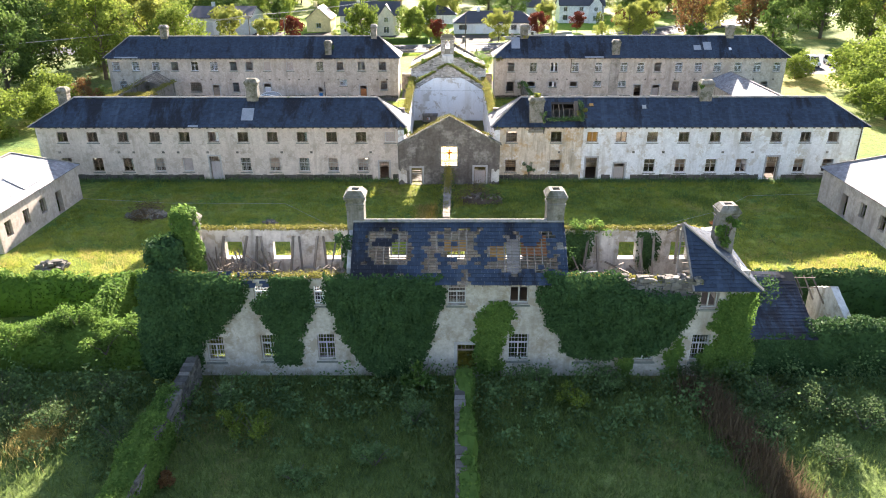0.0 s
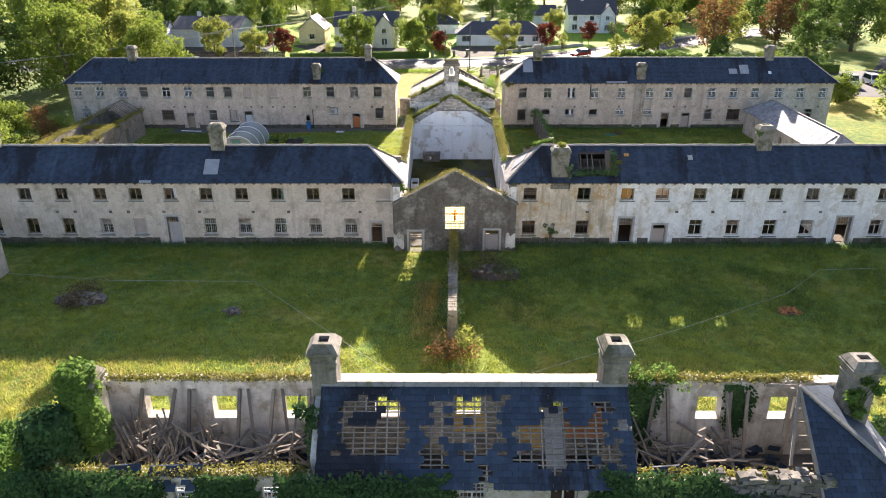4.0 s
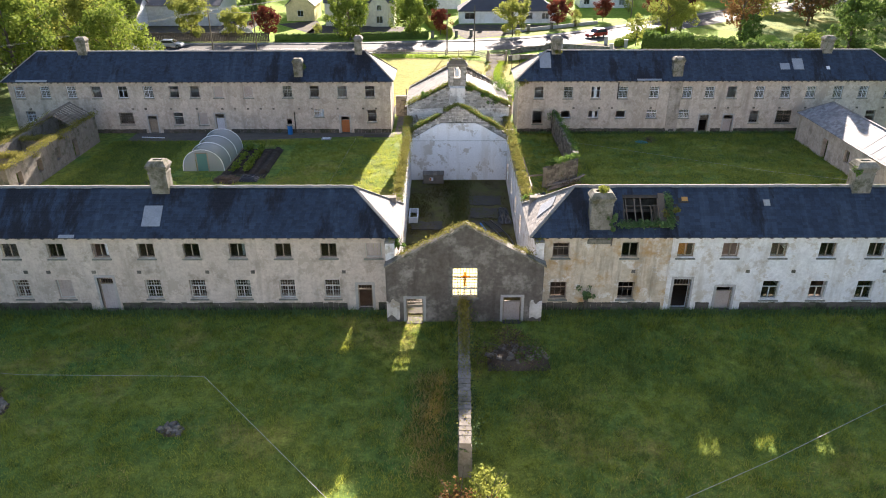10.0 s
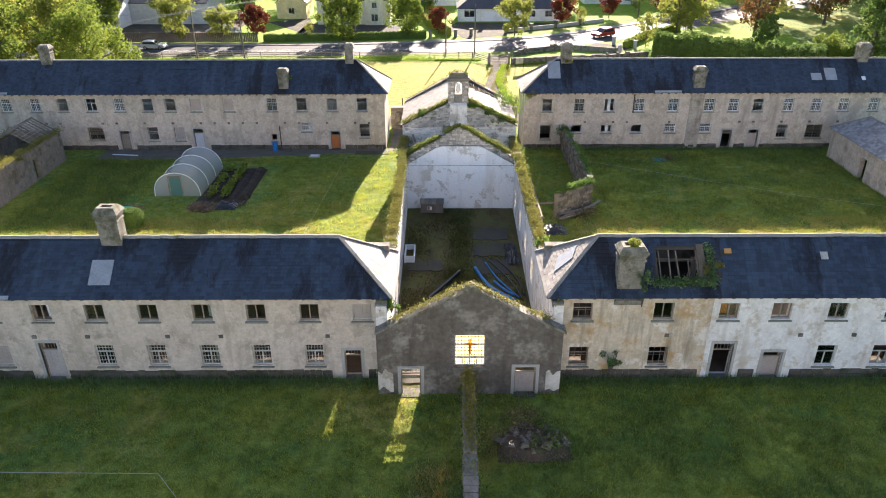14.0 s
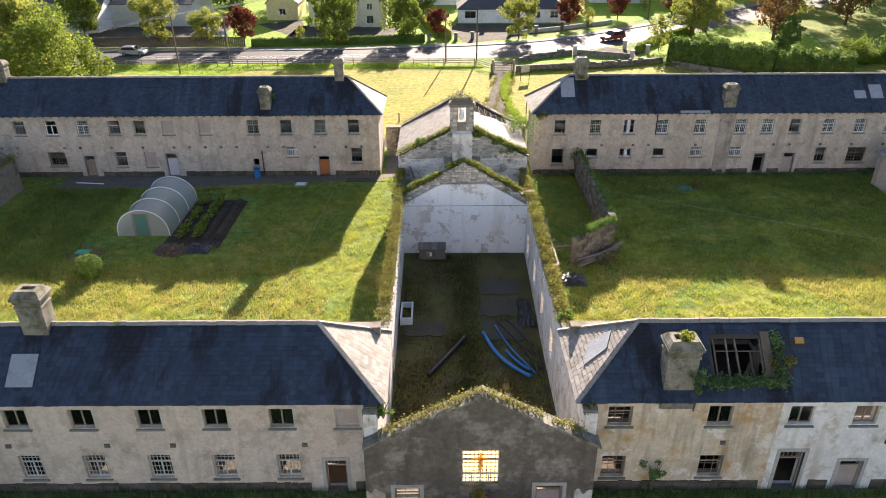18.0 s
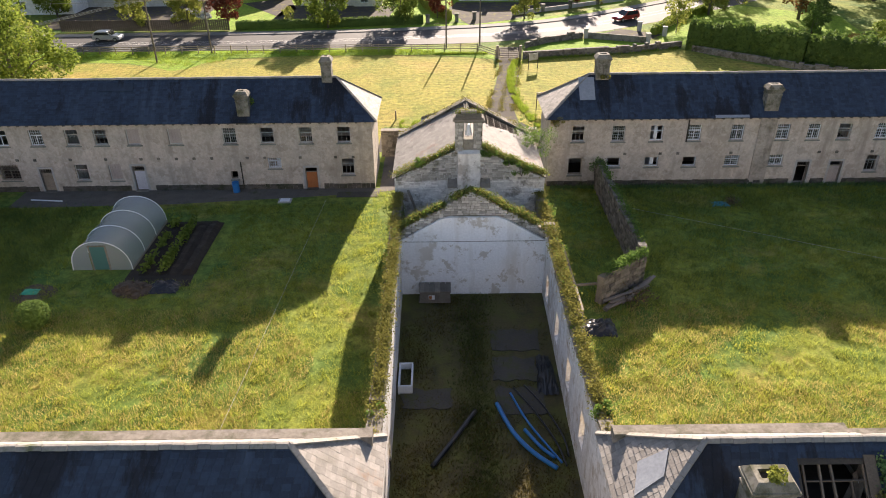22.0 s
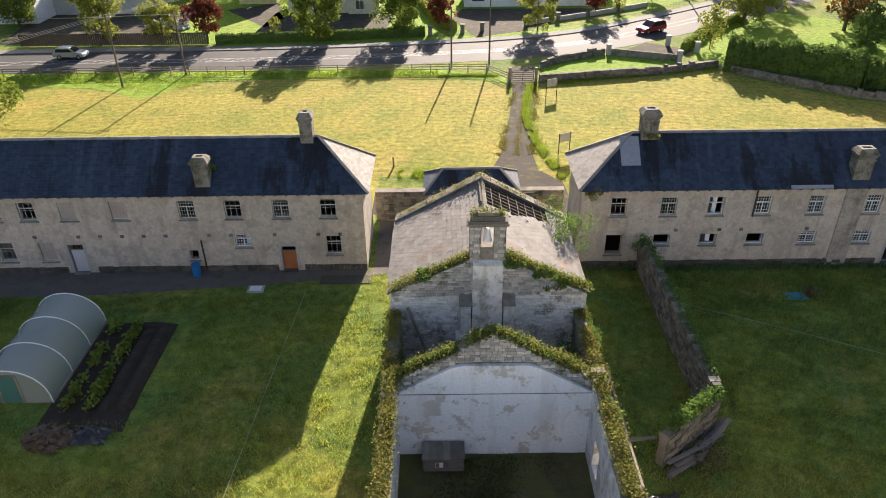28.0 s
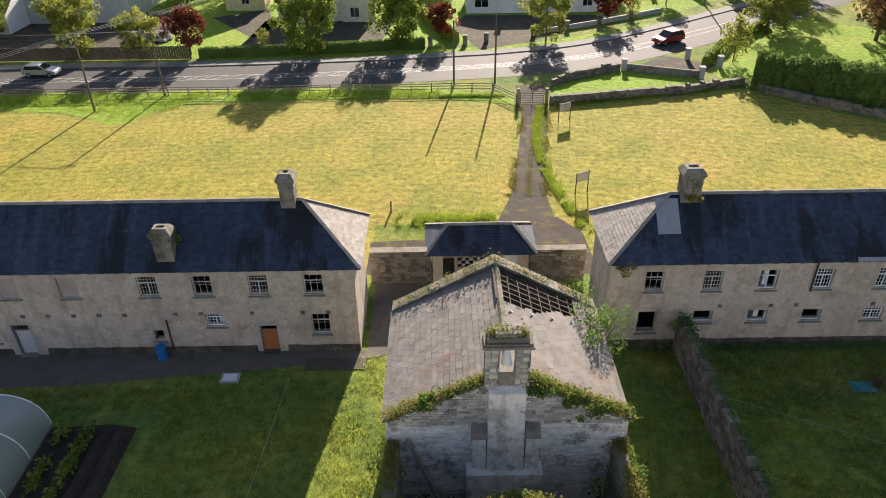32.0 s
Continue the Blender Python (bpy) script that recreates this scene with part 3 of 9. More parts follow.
def window(parent, x, y, z, w, h, kind="pair", paint="sash", glass=True, depth=0.16, sill="sill", turn=0.0, label=""):
    """A window set into a wall whose face is at y: frame, glazing bars, panes and sill."""
    ob = part("window", shared(("window", w, h, kind, paint), lambda: frame_geo(w, h), M[paint]), None, parent, label)
    ob.location = (x, y + depth, z)
    ob.rotation_euler = (0, 0, turn)
    if kind in ("pair", "cross", "lattice", "white"):
        top = h - 0.06 if kind == "pair" else h * 0.62
        part("mullion", shared(("mullion", w, h, kind, paint), lambda: one_box(-0.035, 0.035, 0.004, 0.066, 0.06, top), M[paint]), None, ob)
    if kind in ("cross", "lattice", "white", "broken"):
        part("transom", shared(("transom", w, h, paint), lambda: one_box(-w / 2 + 0.06, w / 2 - 0.06, 0.006, 0.064, h * 0.62, h * 0.62 + 0.06), M[paint]), None, ob)
    if kind in ("lattice", "white"):
        part("glazing_grid", shared(("glazing_grid", w, h, 6, 5, paint), lambda: bars_geo(w, h, 6, 5), M[paint]), None, ob)
    elif kind == "broken":
        part("glazing_grid", shared(("glazing_grid", w, h, 3, 2, paint), lambda: bars_geo(w, h, 3, 2), M[paint]), None, ob)
    if kind == "board":
        g = Geo()
        for i in range(4):
            g.box(-w / 2 + 0.07 + i * (w - 0.14) / 4, -w / 2 + 0.07 + (i + 1) * (w - 0.14) / 4 - 0.012, 0.02, 0.05, 0.07, h - 0.07)
        part("boarding", g, M["board"], ob, "boards nailed over the opening")
    elif glass:
        for sx in ((-1, 1) if kind != "broken" else (1,)):
            def pane(sx=sx):
                g = Geo()
                a, b = (0.04, w / 2 - 0.06) if sx > 0 else (-w / 2 + 0.06, -0.04)
                g.box(a, b, 0.032, 0.037, 0.07, h - 0.07)
                return g
            p = part("pane", shared(("pane", w, h, sx), pane, M["glass"]), None, ob)
            p.visible_shadow = False
    if sill:
        def sill_geo():
            g = Geo()
            g.hexa([(-w / 2 - 0.1, -depth - 0.09, -0.13), (w / 2 + 0.1, -depth - 0.09, -0.13), (w / 2 + 0.1, 0.12, -0.13), (-w / 2 - 0.1, 0.12, -0.13),
                    (-w / 2 - 0.1, -depth - 0.09, -0.05), (w / 2 + 0.1, -depth - 0.09, -0.05), (w / 2 + 0.1, 0.12, -0.005), (-w / 2 - 0.1, 0.12, -0.005)])
            return g
        part("sill", shared(("sill", w, sill, depth), sill_geo, M[sill]), None, ob)
    return ob


def door(parent, x, y, z, w, h, kind="plank", paint="door_grey", depth=0.14, label=""):
    """A door in its stone surround: leaf of planks, fanlight over it, threshold."""
    g = Geo()
    t = 0.17
    for s in (-1, 1):
        a, b = sorted((s * w / 2, s * (w / 2 + t)))
        g.box(a, b, -0.03, 0.12, 0, h)
    g.box(-w / 2 - t, w / 2 + t, -0.032, 0.12, h, h + t)
    ob = part("door", g, M["concrete"], parent, label)
    ob.location = (x, y, z)
    s = Geo()
    s.box(-w / 2, w / 2, -0.28, 0.3, -0.12, 0.02)
    part("threshold", s, M["stone"], ob)
    fan = h * 0.2
    f = Geo()
    f.box(-w / 2, -w / 2 + 0.07, depth, depth + 0.08, 0.02, h)
    f.box(w / 2 - 0.07, w / 2, depth, depth + 0.08, 0.02, h)
    f.box(-w / 2 + 0.07, w / 2 - 0.07, depth, depth + 0.08, h - 0.07, h)
    f.box(-w / 2 + 0.07, w / 2 - 0.07, depth, depth + 0.08, h - fan - 0.07, h - fan)
    if kind != "low":
        for i in range(1, 5):
            q = -w / 2 + 0.07 + (w - 0.14) * i / 5
            f.box(q - 0.012, q + 0.012, depth + 0.02, depth + 0.06, h - fan, h - 0.07)
    part("door_frame", f, M["sash_brown"], ob)
    if kind in ("plank", "low", "ajar"):
        leaf = Geo()
        n = 5
        for i in range(n):
            a = 0.0 + (w - 0.16) * i / n
            leaf.box(a, a + (w - 0.16) / n - 0.008, 0, 0.045, 0.03, h - fan - 0.08)
        for zz in (0.35, (h - fan) * 0.75):
            leaf.box(0.03, w - 0.2, 0.045, 0.075, zz, zz + 0.13)
        lo = part("door_leaf", leaf, M[paint], ob)
        lo.location = (-w / 2 + 0.08, depth + 0.02, 0)
        if kind == "ajar":
            lo.rotation_euler = (0, 0, radians(68))
    return ob


# ---- chimneys, trees ----
def chimney(parent, x, y, z0, z1, wx, wy, pots=2, cap=True, label="", mat="chimney"):
    """A stack with plinth, shaft, neck band, stepped cap with sloping top and a flue slot."""
    g = Geo()

    def ring(o, z):
        return [(x - wx / 2 - o, y - wy / 2 - o, z), (x + wx / 2 + o, y - wy / 2 - o, z), (x + wx / 2 + o, y + wy / 2 + o, z), (x - wx / 2 - o, y + wy / 2 + o, z)]

    def stack(g, prof):
        n = len(g.v)
        for o, z in prof:
            g.v += ring(o, z)
        for k in range(len(prof) - 1):
            for i in range(4):
                a, b = n + k * 4 + i, n + k * 4 + (i + 1) % 4
                g.f.append((a, b, b + 4, a + 4))
        e = n + 4 * (len(prof) - 1)
        g.f.append((e, e + 1, e + 2, e + 3))

    zt = z1 - 0.62
    stack(g, [(0.07, z0), (0.07, z0 + 0.28), (0.0, z0 + 0.33), (0.0, zt - 0.24), (0.045, zt - 0.22), (0.045, zt - 0.13), (0.0, zt - 0.11), (0.0, zt)])
    st = part("chimney", g, M[mat], parent, label or "rendered chimney stack with a stepped moulded cap")
    c = Geo()
    stack(c, [(0.02, zt), (0.05, zt + 0.06), (0.05, zt + 0.13), (0.12, zt + 0.20), (0.13, zt + 0.31), (0.08, zt + 0.33), (0.08, zt + 0.38), (-0.10, z1), (-0.28, z1), (-0.285, z1 - 0.16)])
    part("cap", c, M[mat], st)
    f = Geo()
    k = min(wx, wy) / 2 - 0.2
    f.box(x - wx / 2 + 0.288, x + wx / 2 - 0.288, y - wy / 2 + 0.288, y + wy / 2 - 0.288, z1 - 0.3, z1 - 0.155)
    part("flue", f, M["dark_timber"], st, "dark sooty flue opening")
    return st


def beams(name, rods, material, parent, w, h=None):
    """A bar of its own for each pair of ends."""
    for a, b in rods:
        g = Geo()
        g.beam(a, b, w, h)
        part(name, g, material, parent)


def facing(name, parent, x0, x1, y, zlow, ztop, material, seed, limit=300, row=(0.14, 0.26), long=(0.22, 0.55), skip=(), proud=(0.015, 0.06)):
    """Rubble stones standing proud of a wall face that looks to -y; zlow(x) and ztop(x) bound them."""
    rnd = random.Random(seed)
    rest = Geo()
    n, z = 0, min(zlow(x0), zlow(x1), zlow((x0 + x1) / 2))
    zmax = max(ztop(x0), ztop(x1), ztop((x0 + x1) / 2))
    while z < zmax:
        hh = rnd.uniform(*row)
        u = x0 + rnd.uniform(-0.2, 0)
        while u < x1:
            l = rnd.uniform(*long)
            a, b = max(u, x0), min(u + l, x1)
            mid = (a + b) / 2
            if b - a > 0.1 and zlow(mid) < z + hh / 2 and z + hh < ztop(mid) + 0.05 and not any(p < mid < q for p, q in skip):
                o, j = rnd.uniform(*proud), rnd.uniform(-0.02, 0.02)
                g = Geo() if n < limit else rest
                g.hexa([(a + 0.01, y - o, z + 0.01 + j), (b - 0.015, y - o, z + 0.01), (b - 0.005, y + 0.02, z), (a, y + 0.02, z), (a + 0.02, y - o * 0.8, z + hh - 0.02), (b - 0.02, y - o, z + hh - 0.02 + j), (b - 0.005, y + 0.02, z + hh), (a, y + 0.02, z + hh)], skip=(4,))
                if n < limit:
                    part(name, g, material, parent)
                n += 1
            u += l
        z += hh
    if rest.v:
        part("rubble", rest, material, parent, kind="stuff")


def tree_meshes(seed, height, spread, leaf, n=2600, size=0.34, trunk=0.22, base=0.25, shape=1.0):
    """Trunk with limbs, and a crown of leaf clumps with gaps; returned as two meshes."""
    rnd = random.Random(seed)
    w, lv = Geo(), Geo()
    top = Vector((rnd.uniform(-0.3, 0.3), rnd.uniform(-0.3, 0.3), height * 0.8))
    w.tube([(0, 0, -0.2), (0.05, 0.03, height * 0.25), (top.x * 0.6, top.y * 0.6, height * 0.55), top], trunk, 7, trunk * 0.25)
    clumps = []
    limbs = 13
    for i in range(limbs):
        a = i * 2.4 + rnd.uniform(-0.4, 0.4)
        k = base + (0.92 - base) * (i + 0.5) / limbs
        zz = height * k
        reach = spread * (math.sin(math.pi * min(1, (k - base) / (1.08 - base) * 0.8 + 0.2)) ** shape) * rnd.uniform(0.7, 1.1)
        tip = Vector((math.cos(a) * reach, math.sin(a) * reach, zz + reach * rnd.uniform(0.15, 0.5)))
        root = Vector((0, 0, zz * 0.72))
        w.tube([root, root.lerp(tip, 0.5) + Vector((0, 0, 0.15 * reach)), tip], trunk * 0.34, 5, trunk * 0.08)
        for _ in range(4):
            clumps.append((root.lerp(tip, rnd.uniform(0.45, 1.08)) + Vector((rnd.gauss(0, 0.18), rnd.gauss(0, 0.18), rnd.gauss(0, 0.15))) * spread, spread * rnd.uniform(0.16, 0.34)))
    for _ in range(6):
        clumps.append((top + Vector((rnd.gauss(0, 0.25) * spread, rnd.gauss(0, 0.25) * spread, rnd.uniform(-0.1, 0.2) * height)), spread * rnd.uniform(0.16, 0.30)))
    pts, nrm = [], {}
    per = max(6, n // len(clumps))
    for c, r in clumps:
        for _ in range(per):
            d = Vector((rnd.gauss(0, 1), rnd.gauss(0, 1), rnd.gauss(0, 1)))
            d.normalize()
            pts.append(c + d * r * rnd.uniform(0.55, 1.08))
    leaf_cloud(lv, pts, size, rnd, 0.5)
    return w.mesh("trunk", M["bark"], True), lv.mesh("crown", M[leaf])

# ---- ground ----
def sheet(name, corners, z, material, label, category, kind="structure", step=0.0, thick=0.0):
    g = Geo()
    if thick:
        n = len(corners)
        g.quad(*[(x, y, z) for x, y in corners])
        for i in range(n):
            (ax, ay), (bx, by) = corners[i], corners[(i + 1) % n]
            g.quad((ax, ay, z - thick), (bx, by, z - thick), (bx, by, z), (ax, ay, z))
    else:
        g.quad(*[(x, y, z) for x, y in corners])
    return solid(name, g, material, label, category, kind=kind)


def ribbon(name, line, z, material, label, category, kind="structure"):
    """A strip from rows of (left x, left y, right x, right y)."""
    g = Geo()
    for (a, b, c, d), (e, f, h, i) in zip(line, line[1:]):
        g.quad((a, b, z), (c, d, z), (h, i, z), (e, f, z))
    return solid(name, g, material, label, category, kind=kind)


def wavy(cx, cy, rx, ry, seed, n=40, amp=0.18):
    return [(cx + rx * math.cos(a) * (1 + amp * noise.noise(Vector((math.cos(a) * 1.7, math.sin(a) * 1.7, seed)))),
             cy + ry * math.sin(a) * (1 + amp * noise.noise(Vector((math.cos(a) * 1.7, math.sin(a) * 1.7, seed + 5))))) for a in (2 * math.pi * i / n for i in range(n))]


def ease(v, a, b):
    k = min(1.0, max(0.0, (v - a) / (b - a)))
    return k * k * (3 - 2 * k)


def ground_z(x, y):
    """The first yard dips gently on its far side and middle."""
    if not 35 < y < 63 or not -12 < x < 34:
        return 0.0
    return -0.38 * ease(x, -11, -4) * (1 - ease(x, 27, 33)) * ease(y, 36, 41) * (1 - ease(y, 57.5, 62))


BARE = [(-20.6, 89.0, 3.6), (-20.6, 93.5, 5.2), (-25.4, 95.0, 4.6), (-29.0, 88.2, 2.2), (-20.6, 97.5, 4.0)]


def tussock(x, y):
    """Lumps of the unmown yard turf, dying out towards walls, paths and dug ground."""
    if 35 < y < 63:
        e = min(x + 34, 35 - x, y - 35.2, 62.2 - y)
    elif 69 < y < 104:
        e = min(y - 69.4, (100.6 if x < -5 else 103.6) - y, max(min(x + 39, -5.2 - x), min(x - 6.6, 40.6 - x)))
        e = min([e] + [math.hypot(x - a, y - b) - r for a, b, r in BARE])
    else:
        return 0.0
    if e <= 0:
        return 0.0
    n = 0.5 * noise.noise(Vector((x * 0.45, y * 0.45, 3))) + 0.7 * noise.noise(Vector((x * 1.1, y * 1.1, 7))) + 0.6 * abs(noise.noise(Vector((x * 2.3, y * 2.3, 11))))
    return min(1.0, e) * 0.10 * n


def turf_z(x, y):
    return ground_z(x, y) + tussock(x, y)


GX = [-500, -200, -80, -48] + [-46 + 0.36 * i for i in range(256)] + [48, 80, 200, 500]
GY = [-120, -60, 0, 28, 34] + [34.7 + 0.36 * i for i in range(79)] + [65, 68] + [69.1 + 0.36 * i for i in range(97)] + [105, 110, 150, 300, 700]
g = Geo()
g.v = [(x, y, turf_z(x, y)) for y in GY for x in GX]
NX = len(GX)
g.f = [(j * NX + i, j * NX + i + 1, (j + 1) * NX + i + 1, (j + 1) * NX + i) for j in range(len(GY) - 1) for i in range(NX - 1)]
solid("ground", g, M["grass"], "rough tussocky grass of the old courtyards", "ground", kind="structure", smooth=True)
sheet("ground_front_garden", [(-90, -60), (90, -60), (90, 28.5), (-90, 28.5)], 0.006, M["wild"], "dark overgrown ground of the abandoned front garden", "ground")
sheet("ground_meadow_left", [(-7.2, 119.6), (2.6, 119.6), (4.6, 127), (6.2, 140), (6.0, 145.5), (-2, 148), (-20, 148.4), (-33, 146.5), (-36.5, 141.5), (-44, 145), (-75, 147), (-75, 112), (-52, 112), (-7.2, 112.4)], 0.010, M["meadow"], "yellow mown hay meadow with curved mowing lines", "meadow")
sheet("ground_meadow_right", [(9.2, 112.4), (90, 112), (90, 128), (44, 138.5), (38.5, 143.5), (33, 150), (25, 147.5), (10.2, 145.2), (9.7, 145.2), (9.35, 141), (8.35, 134), (7.35, 128), (7.05, 124), (7.3, 120.4), (9.0, 118)], 0.010, M["meadow"], "yellow green mown hay meadow beside the drive", "meadow")
sheet("ground_orchard", [(-300, 110), (-56, 112), (-60, 160), (-300, 162)], 0.012, M["wild"], "shaded rough ground under the big trees", "ground")
sheet("path_back_left", [(-37.5, 101.2), (-24, 101.6), (-14, 102.6), (-7.2, 103.4), (-3.4, 104.4), (-3.4, 112.5), (-6.6, 112.5), (-6.6, 104.42), (-37.5, 104.42)], 0.014, M["path"], "worn gravel path along the back range", "path")
sheet("apron", [(-7.4, 112.6), (9.2, 112.3), (9.0, 118.0), (7.4, 120.5), (5.0, 119.8), (2.4, 120.2), (0.4, 117.6), (-7.4, 117.0)], 0.016, M["track"], "cracked asphalt apron behind the gatehouse", "driveway")
ribbon("driveway", [(2.2, 119, 7.2, 119), (3.9, 124, 7.0, 124), (4.6, 128, 7.3, 128), (5.6, 134, 8.3, 134), (6.6, 141, 9.3, 141), (6.9, 146, 9.6, 146), (6.9, 152, 10.4, 152)], 0.020, M["track"], "mossy driveway leading to the gate", "driveway")

# the road, with pavements and lines
CENTRE = [(-160, 148.5), (-110, 152.5), (-56, 156.2), (-36, 156.4), (-17, 157.2), (-1, 158.8), (9, 160.4), (20, 164), (31, 170.5), (46, 181), (58, 190), (90, 214), (130, 240)]


def offset_line(line, a, b):
    rows = []
    for i, (x, y) in enumerate(line):
        (px, py), (qx, qy) = line[max(i - 1, 0)], line[min(i + 1, len(line) - 1)]
        d = Vector((qx - px, qy - py)).normalized()
        nx, ny = -d.y, d.x
        rows.append((x + nx * a, y + ny * a, x + nx * b, y + ny * b))
    return rows


def smooth_line(line, per=6):
    out = []
    for i in range(len(line) - 1):
        p0, p1, p2, p3 = (Vector(line[max(0, min(len(line) - 1, i + k))]) for k in (-1, 0, 1, 2))
        for j in range(per):
            t = j / per
            q = 0.5 * ((2 * p1) + (p2 - p0) * t + (2 * p0 - 5 * p1 + 4 * p2 - p3) * t * t + (3 * p1 - p0 - 3 * p2 + p3) * t ** 3)
            out.append((q.x, q.y))
    return out + [line[-1]]


ROAD = smooth_line(CENTRE)
ribbon("road", offset_line(ROAD, 4.6, -4.6), 0.024, M["asphalt"], "grey asphalt road shining in low sun", "road")
kerb = Geo()
for s, e in ((4.6, 6.4),):
    rows = offset_line(ROAD, s, e)
    for (a, b, c, d), (f, h, i, j) in zip(rows, rows[1:]):
        kerb.quad((a, b, 0.02), (f, h, 0.02), (f, h, 0.14), (a, b, 0.14))
        kerb.quad((a, b, 0.14), (f, h, 0.14), (i, j, 0.14), (c, d, 0.14))
solid("pavement", kerb, M["kerb"], "concrete pavement with a raised kerb", "pavement", kind="structure")
lines = Geo()
for k, off in ((3, 0.7), (3, -0.7)):
    rows = offset_line(ROAD, off + 0.05, off - 0.05)
    for i, ((a, b, c, d), (e, f, h, j)) in enumerate(zip(rows, rows[1:])):
        lines.quad((a, b, 0.029), (c, d, 0.029), (h, j, 0.029), (e, f, 0.029))
for i in range(0, len(ROAD) - 1):
    for t in (0.1, 0.6):
        x, y = Vector(ROAD[i]).lerp(Vector(ROAD[i + 1]), t)
        if -75 < x < 25:
            lines.quad((x - 0.85, y - 0.6, 0.029), (x - 0.7, y - 0.6, 0.029), (x + 0.85, y + 0.6, 0.029), (x + 0.7, y + 0.6, 0.029))
solid("road_marking", lines, M["paint"], "white hatched centre lines on the road", "road marking", kind="structure")

# ---- the ranges ----
def deck(g, e0, e1, r0, r1, hole=None, t=0.05):
    """Boards under the slates; hole = (along0, along1, s0, s1) is left open."""
    e0, e1, r0, r1 = map(Vector, (e0, e1, r0, r1))
    out = (e1 - e0).cross(r0 - e0).normalized()
    if out.z < 0:
        out = -out
    al = (e1 - e0).normalized()
    length = (e1 - e0).length
    upv = (r0 - e0) - al * (r0 - e0).dot(al)
    full = upv.length
    upv.normalize()

    def at(a, s):
        return e0 + al * a + upv * s

    def slab(p):
        g.hexa([q - out * t for q in p] + list(p))

    if not hole:
        slab([e0, e1, r1, r0])
        return
    a0, a1, s0, s1 = hole
    ra, rb = (r0 - e0).dot(al), (r1 - e0).dot(al)
    slab([e0, at(a0, 0), at(a0, full), at(ra, full)])
    slab([at(a0, 0), at(a1, 0), at(a1, s0), at(a0, s0)])
    slab([at(a0, s1), at(a1, s1), at(a1, full), at(a0, full)])
    slab([at(a1, 0), e1, at(rb, full), at(a1, full)])


def pieces(name, geos, material, parent, label=""):
    for q in geos:
        part(name, q, material, parent, label)


def hip_roof(parent, x0, x1, y0, y1, ze, zr, xr0, xr1, seed, mats=("slate", "slate", "slate", "slate"), hole=None, gap=None, near=None, wide=0.33, show=0.22, back_hole=None, zb=None):
    """Deck, slates, ridge and hip tiles on a hipped roof; mats for the front, back, left and right slope."""
    rnd = random.Random(seed)
    ym = (y0 + y1) / 2
    A, B, C, D = (x0, y0, ze), (x1, y0, ze), (x1, y1, zb or ze), (x0, y1, zb or ze)
    P, Q = (xr0, ym, zr), (xr1, ym, zr)
    d = Geo()
    deck(d, A, B, P, Q, hole)
    deck(d, C, D, Q, P, back_hole)
    if xr0 > x0:
        deck(d, D, A, P, P)
    if xr1 < x1:
        deck(d, B, C, Q, Q)
    roof = part("roof", d, M["dark_timber"], parent, "hipped slate roof over dark boards")
    faces = [("front", A, B, P, Q, mats[0], gap), ("back", C, D, Q, P, mats[1], (lambda u, s: back_hole[0] < u < back_hole[1] and back_hole[2] < s < back_hole[3]) if back_hole else None)]
    if xr0 > x0:
        faces.append(("left", D, A, P, P, mats[2], None))
    if xr1 < x1:
        faces.append(("right", B, C, Q, Q, mats[3], None))
    joined = {}
    for nm, e0, e1, r0, r1, mt, gp in faces:
        g = joined.setdefault(mt, Geo())
        own = slate_face(g, e0, e1, r0, r1, rnd, wide, show, gp, split=near if nm == "front" else None)
        pieces("slate", own, M[mt], roof)
    for mt, g in joined.items():
        part("slating", g, M[mt], roof, kind="stuff")
    n = int((xr1 - xr0) / 0.45)
    tile = None
    for i in range(n):
        h, step = 0.11, (xr1 - xr0) / n
        if tile is None:
            r = Geo()
            r.hexa([(0, -0.16, -0.03), (step - 0.012, -0.16, -0.03), (step - 0.012, 0.16, -0.03), (0, 0.16, -0.03), (0, -0.05, h), (step - 0.012, -0.05, h), (step - 0.012, 0.05, h), (0, 0.05, h)])
            tile = r.mesh("ridge_tile", M["ridge"])
        ob = part("ridge_tile", tile, None, roof)
        ob.location = (xr0 + step * i, ym + rnd.uniform(-0.012, 0.012), zr + rnd.uniform(-0.015, 0.012))
        ob.rotation_euler = (0, rnd.uniform(-0.012, 0.012), rnd.uniform(-0.02, 0.02))
    for p, q in ((A, P), (D, P), (B, Q), (C, Q)):
        p, q = Vector(p), Vector(q)
        if (p - q).length < 0.1 or (p.x == q.x):
            continue
        m = int((q - p).length / 0.5)
        beams("hip_tile", [(p.lerp(q, i / m) + Vector((0, 0, 0.06)), p.lerp(q, (i + 0.97) / m) + Vector((0, 0, 0.06))) for i in range(m)], M["ridge"], roof, 0.20, 0.07)
    return roof


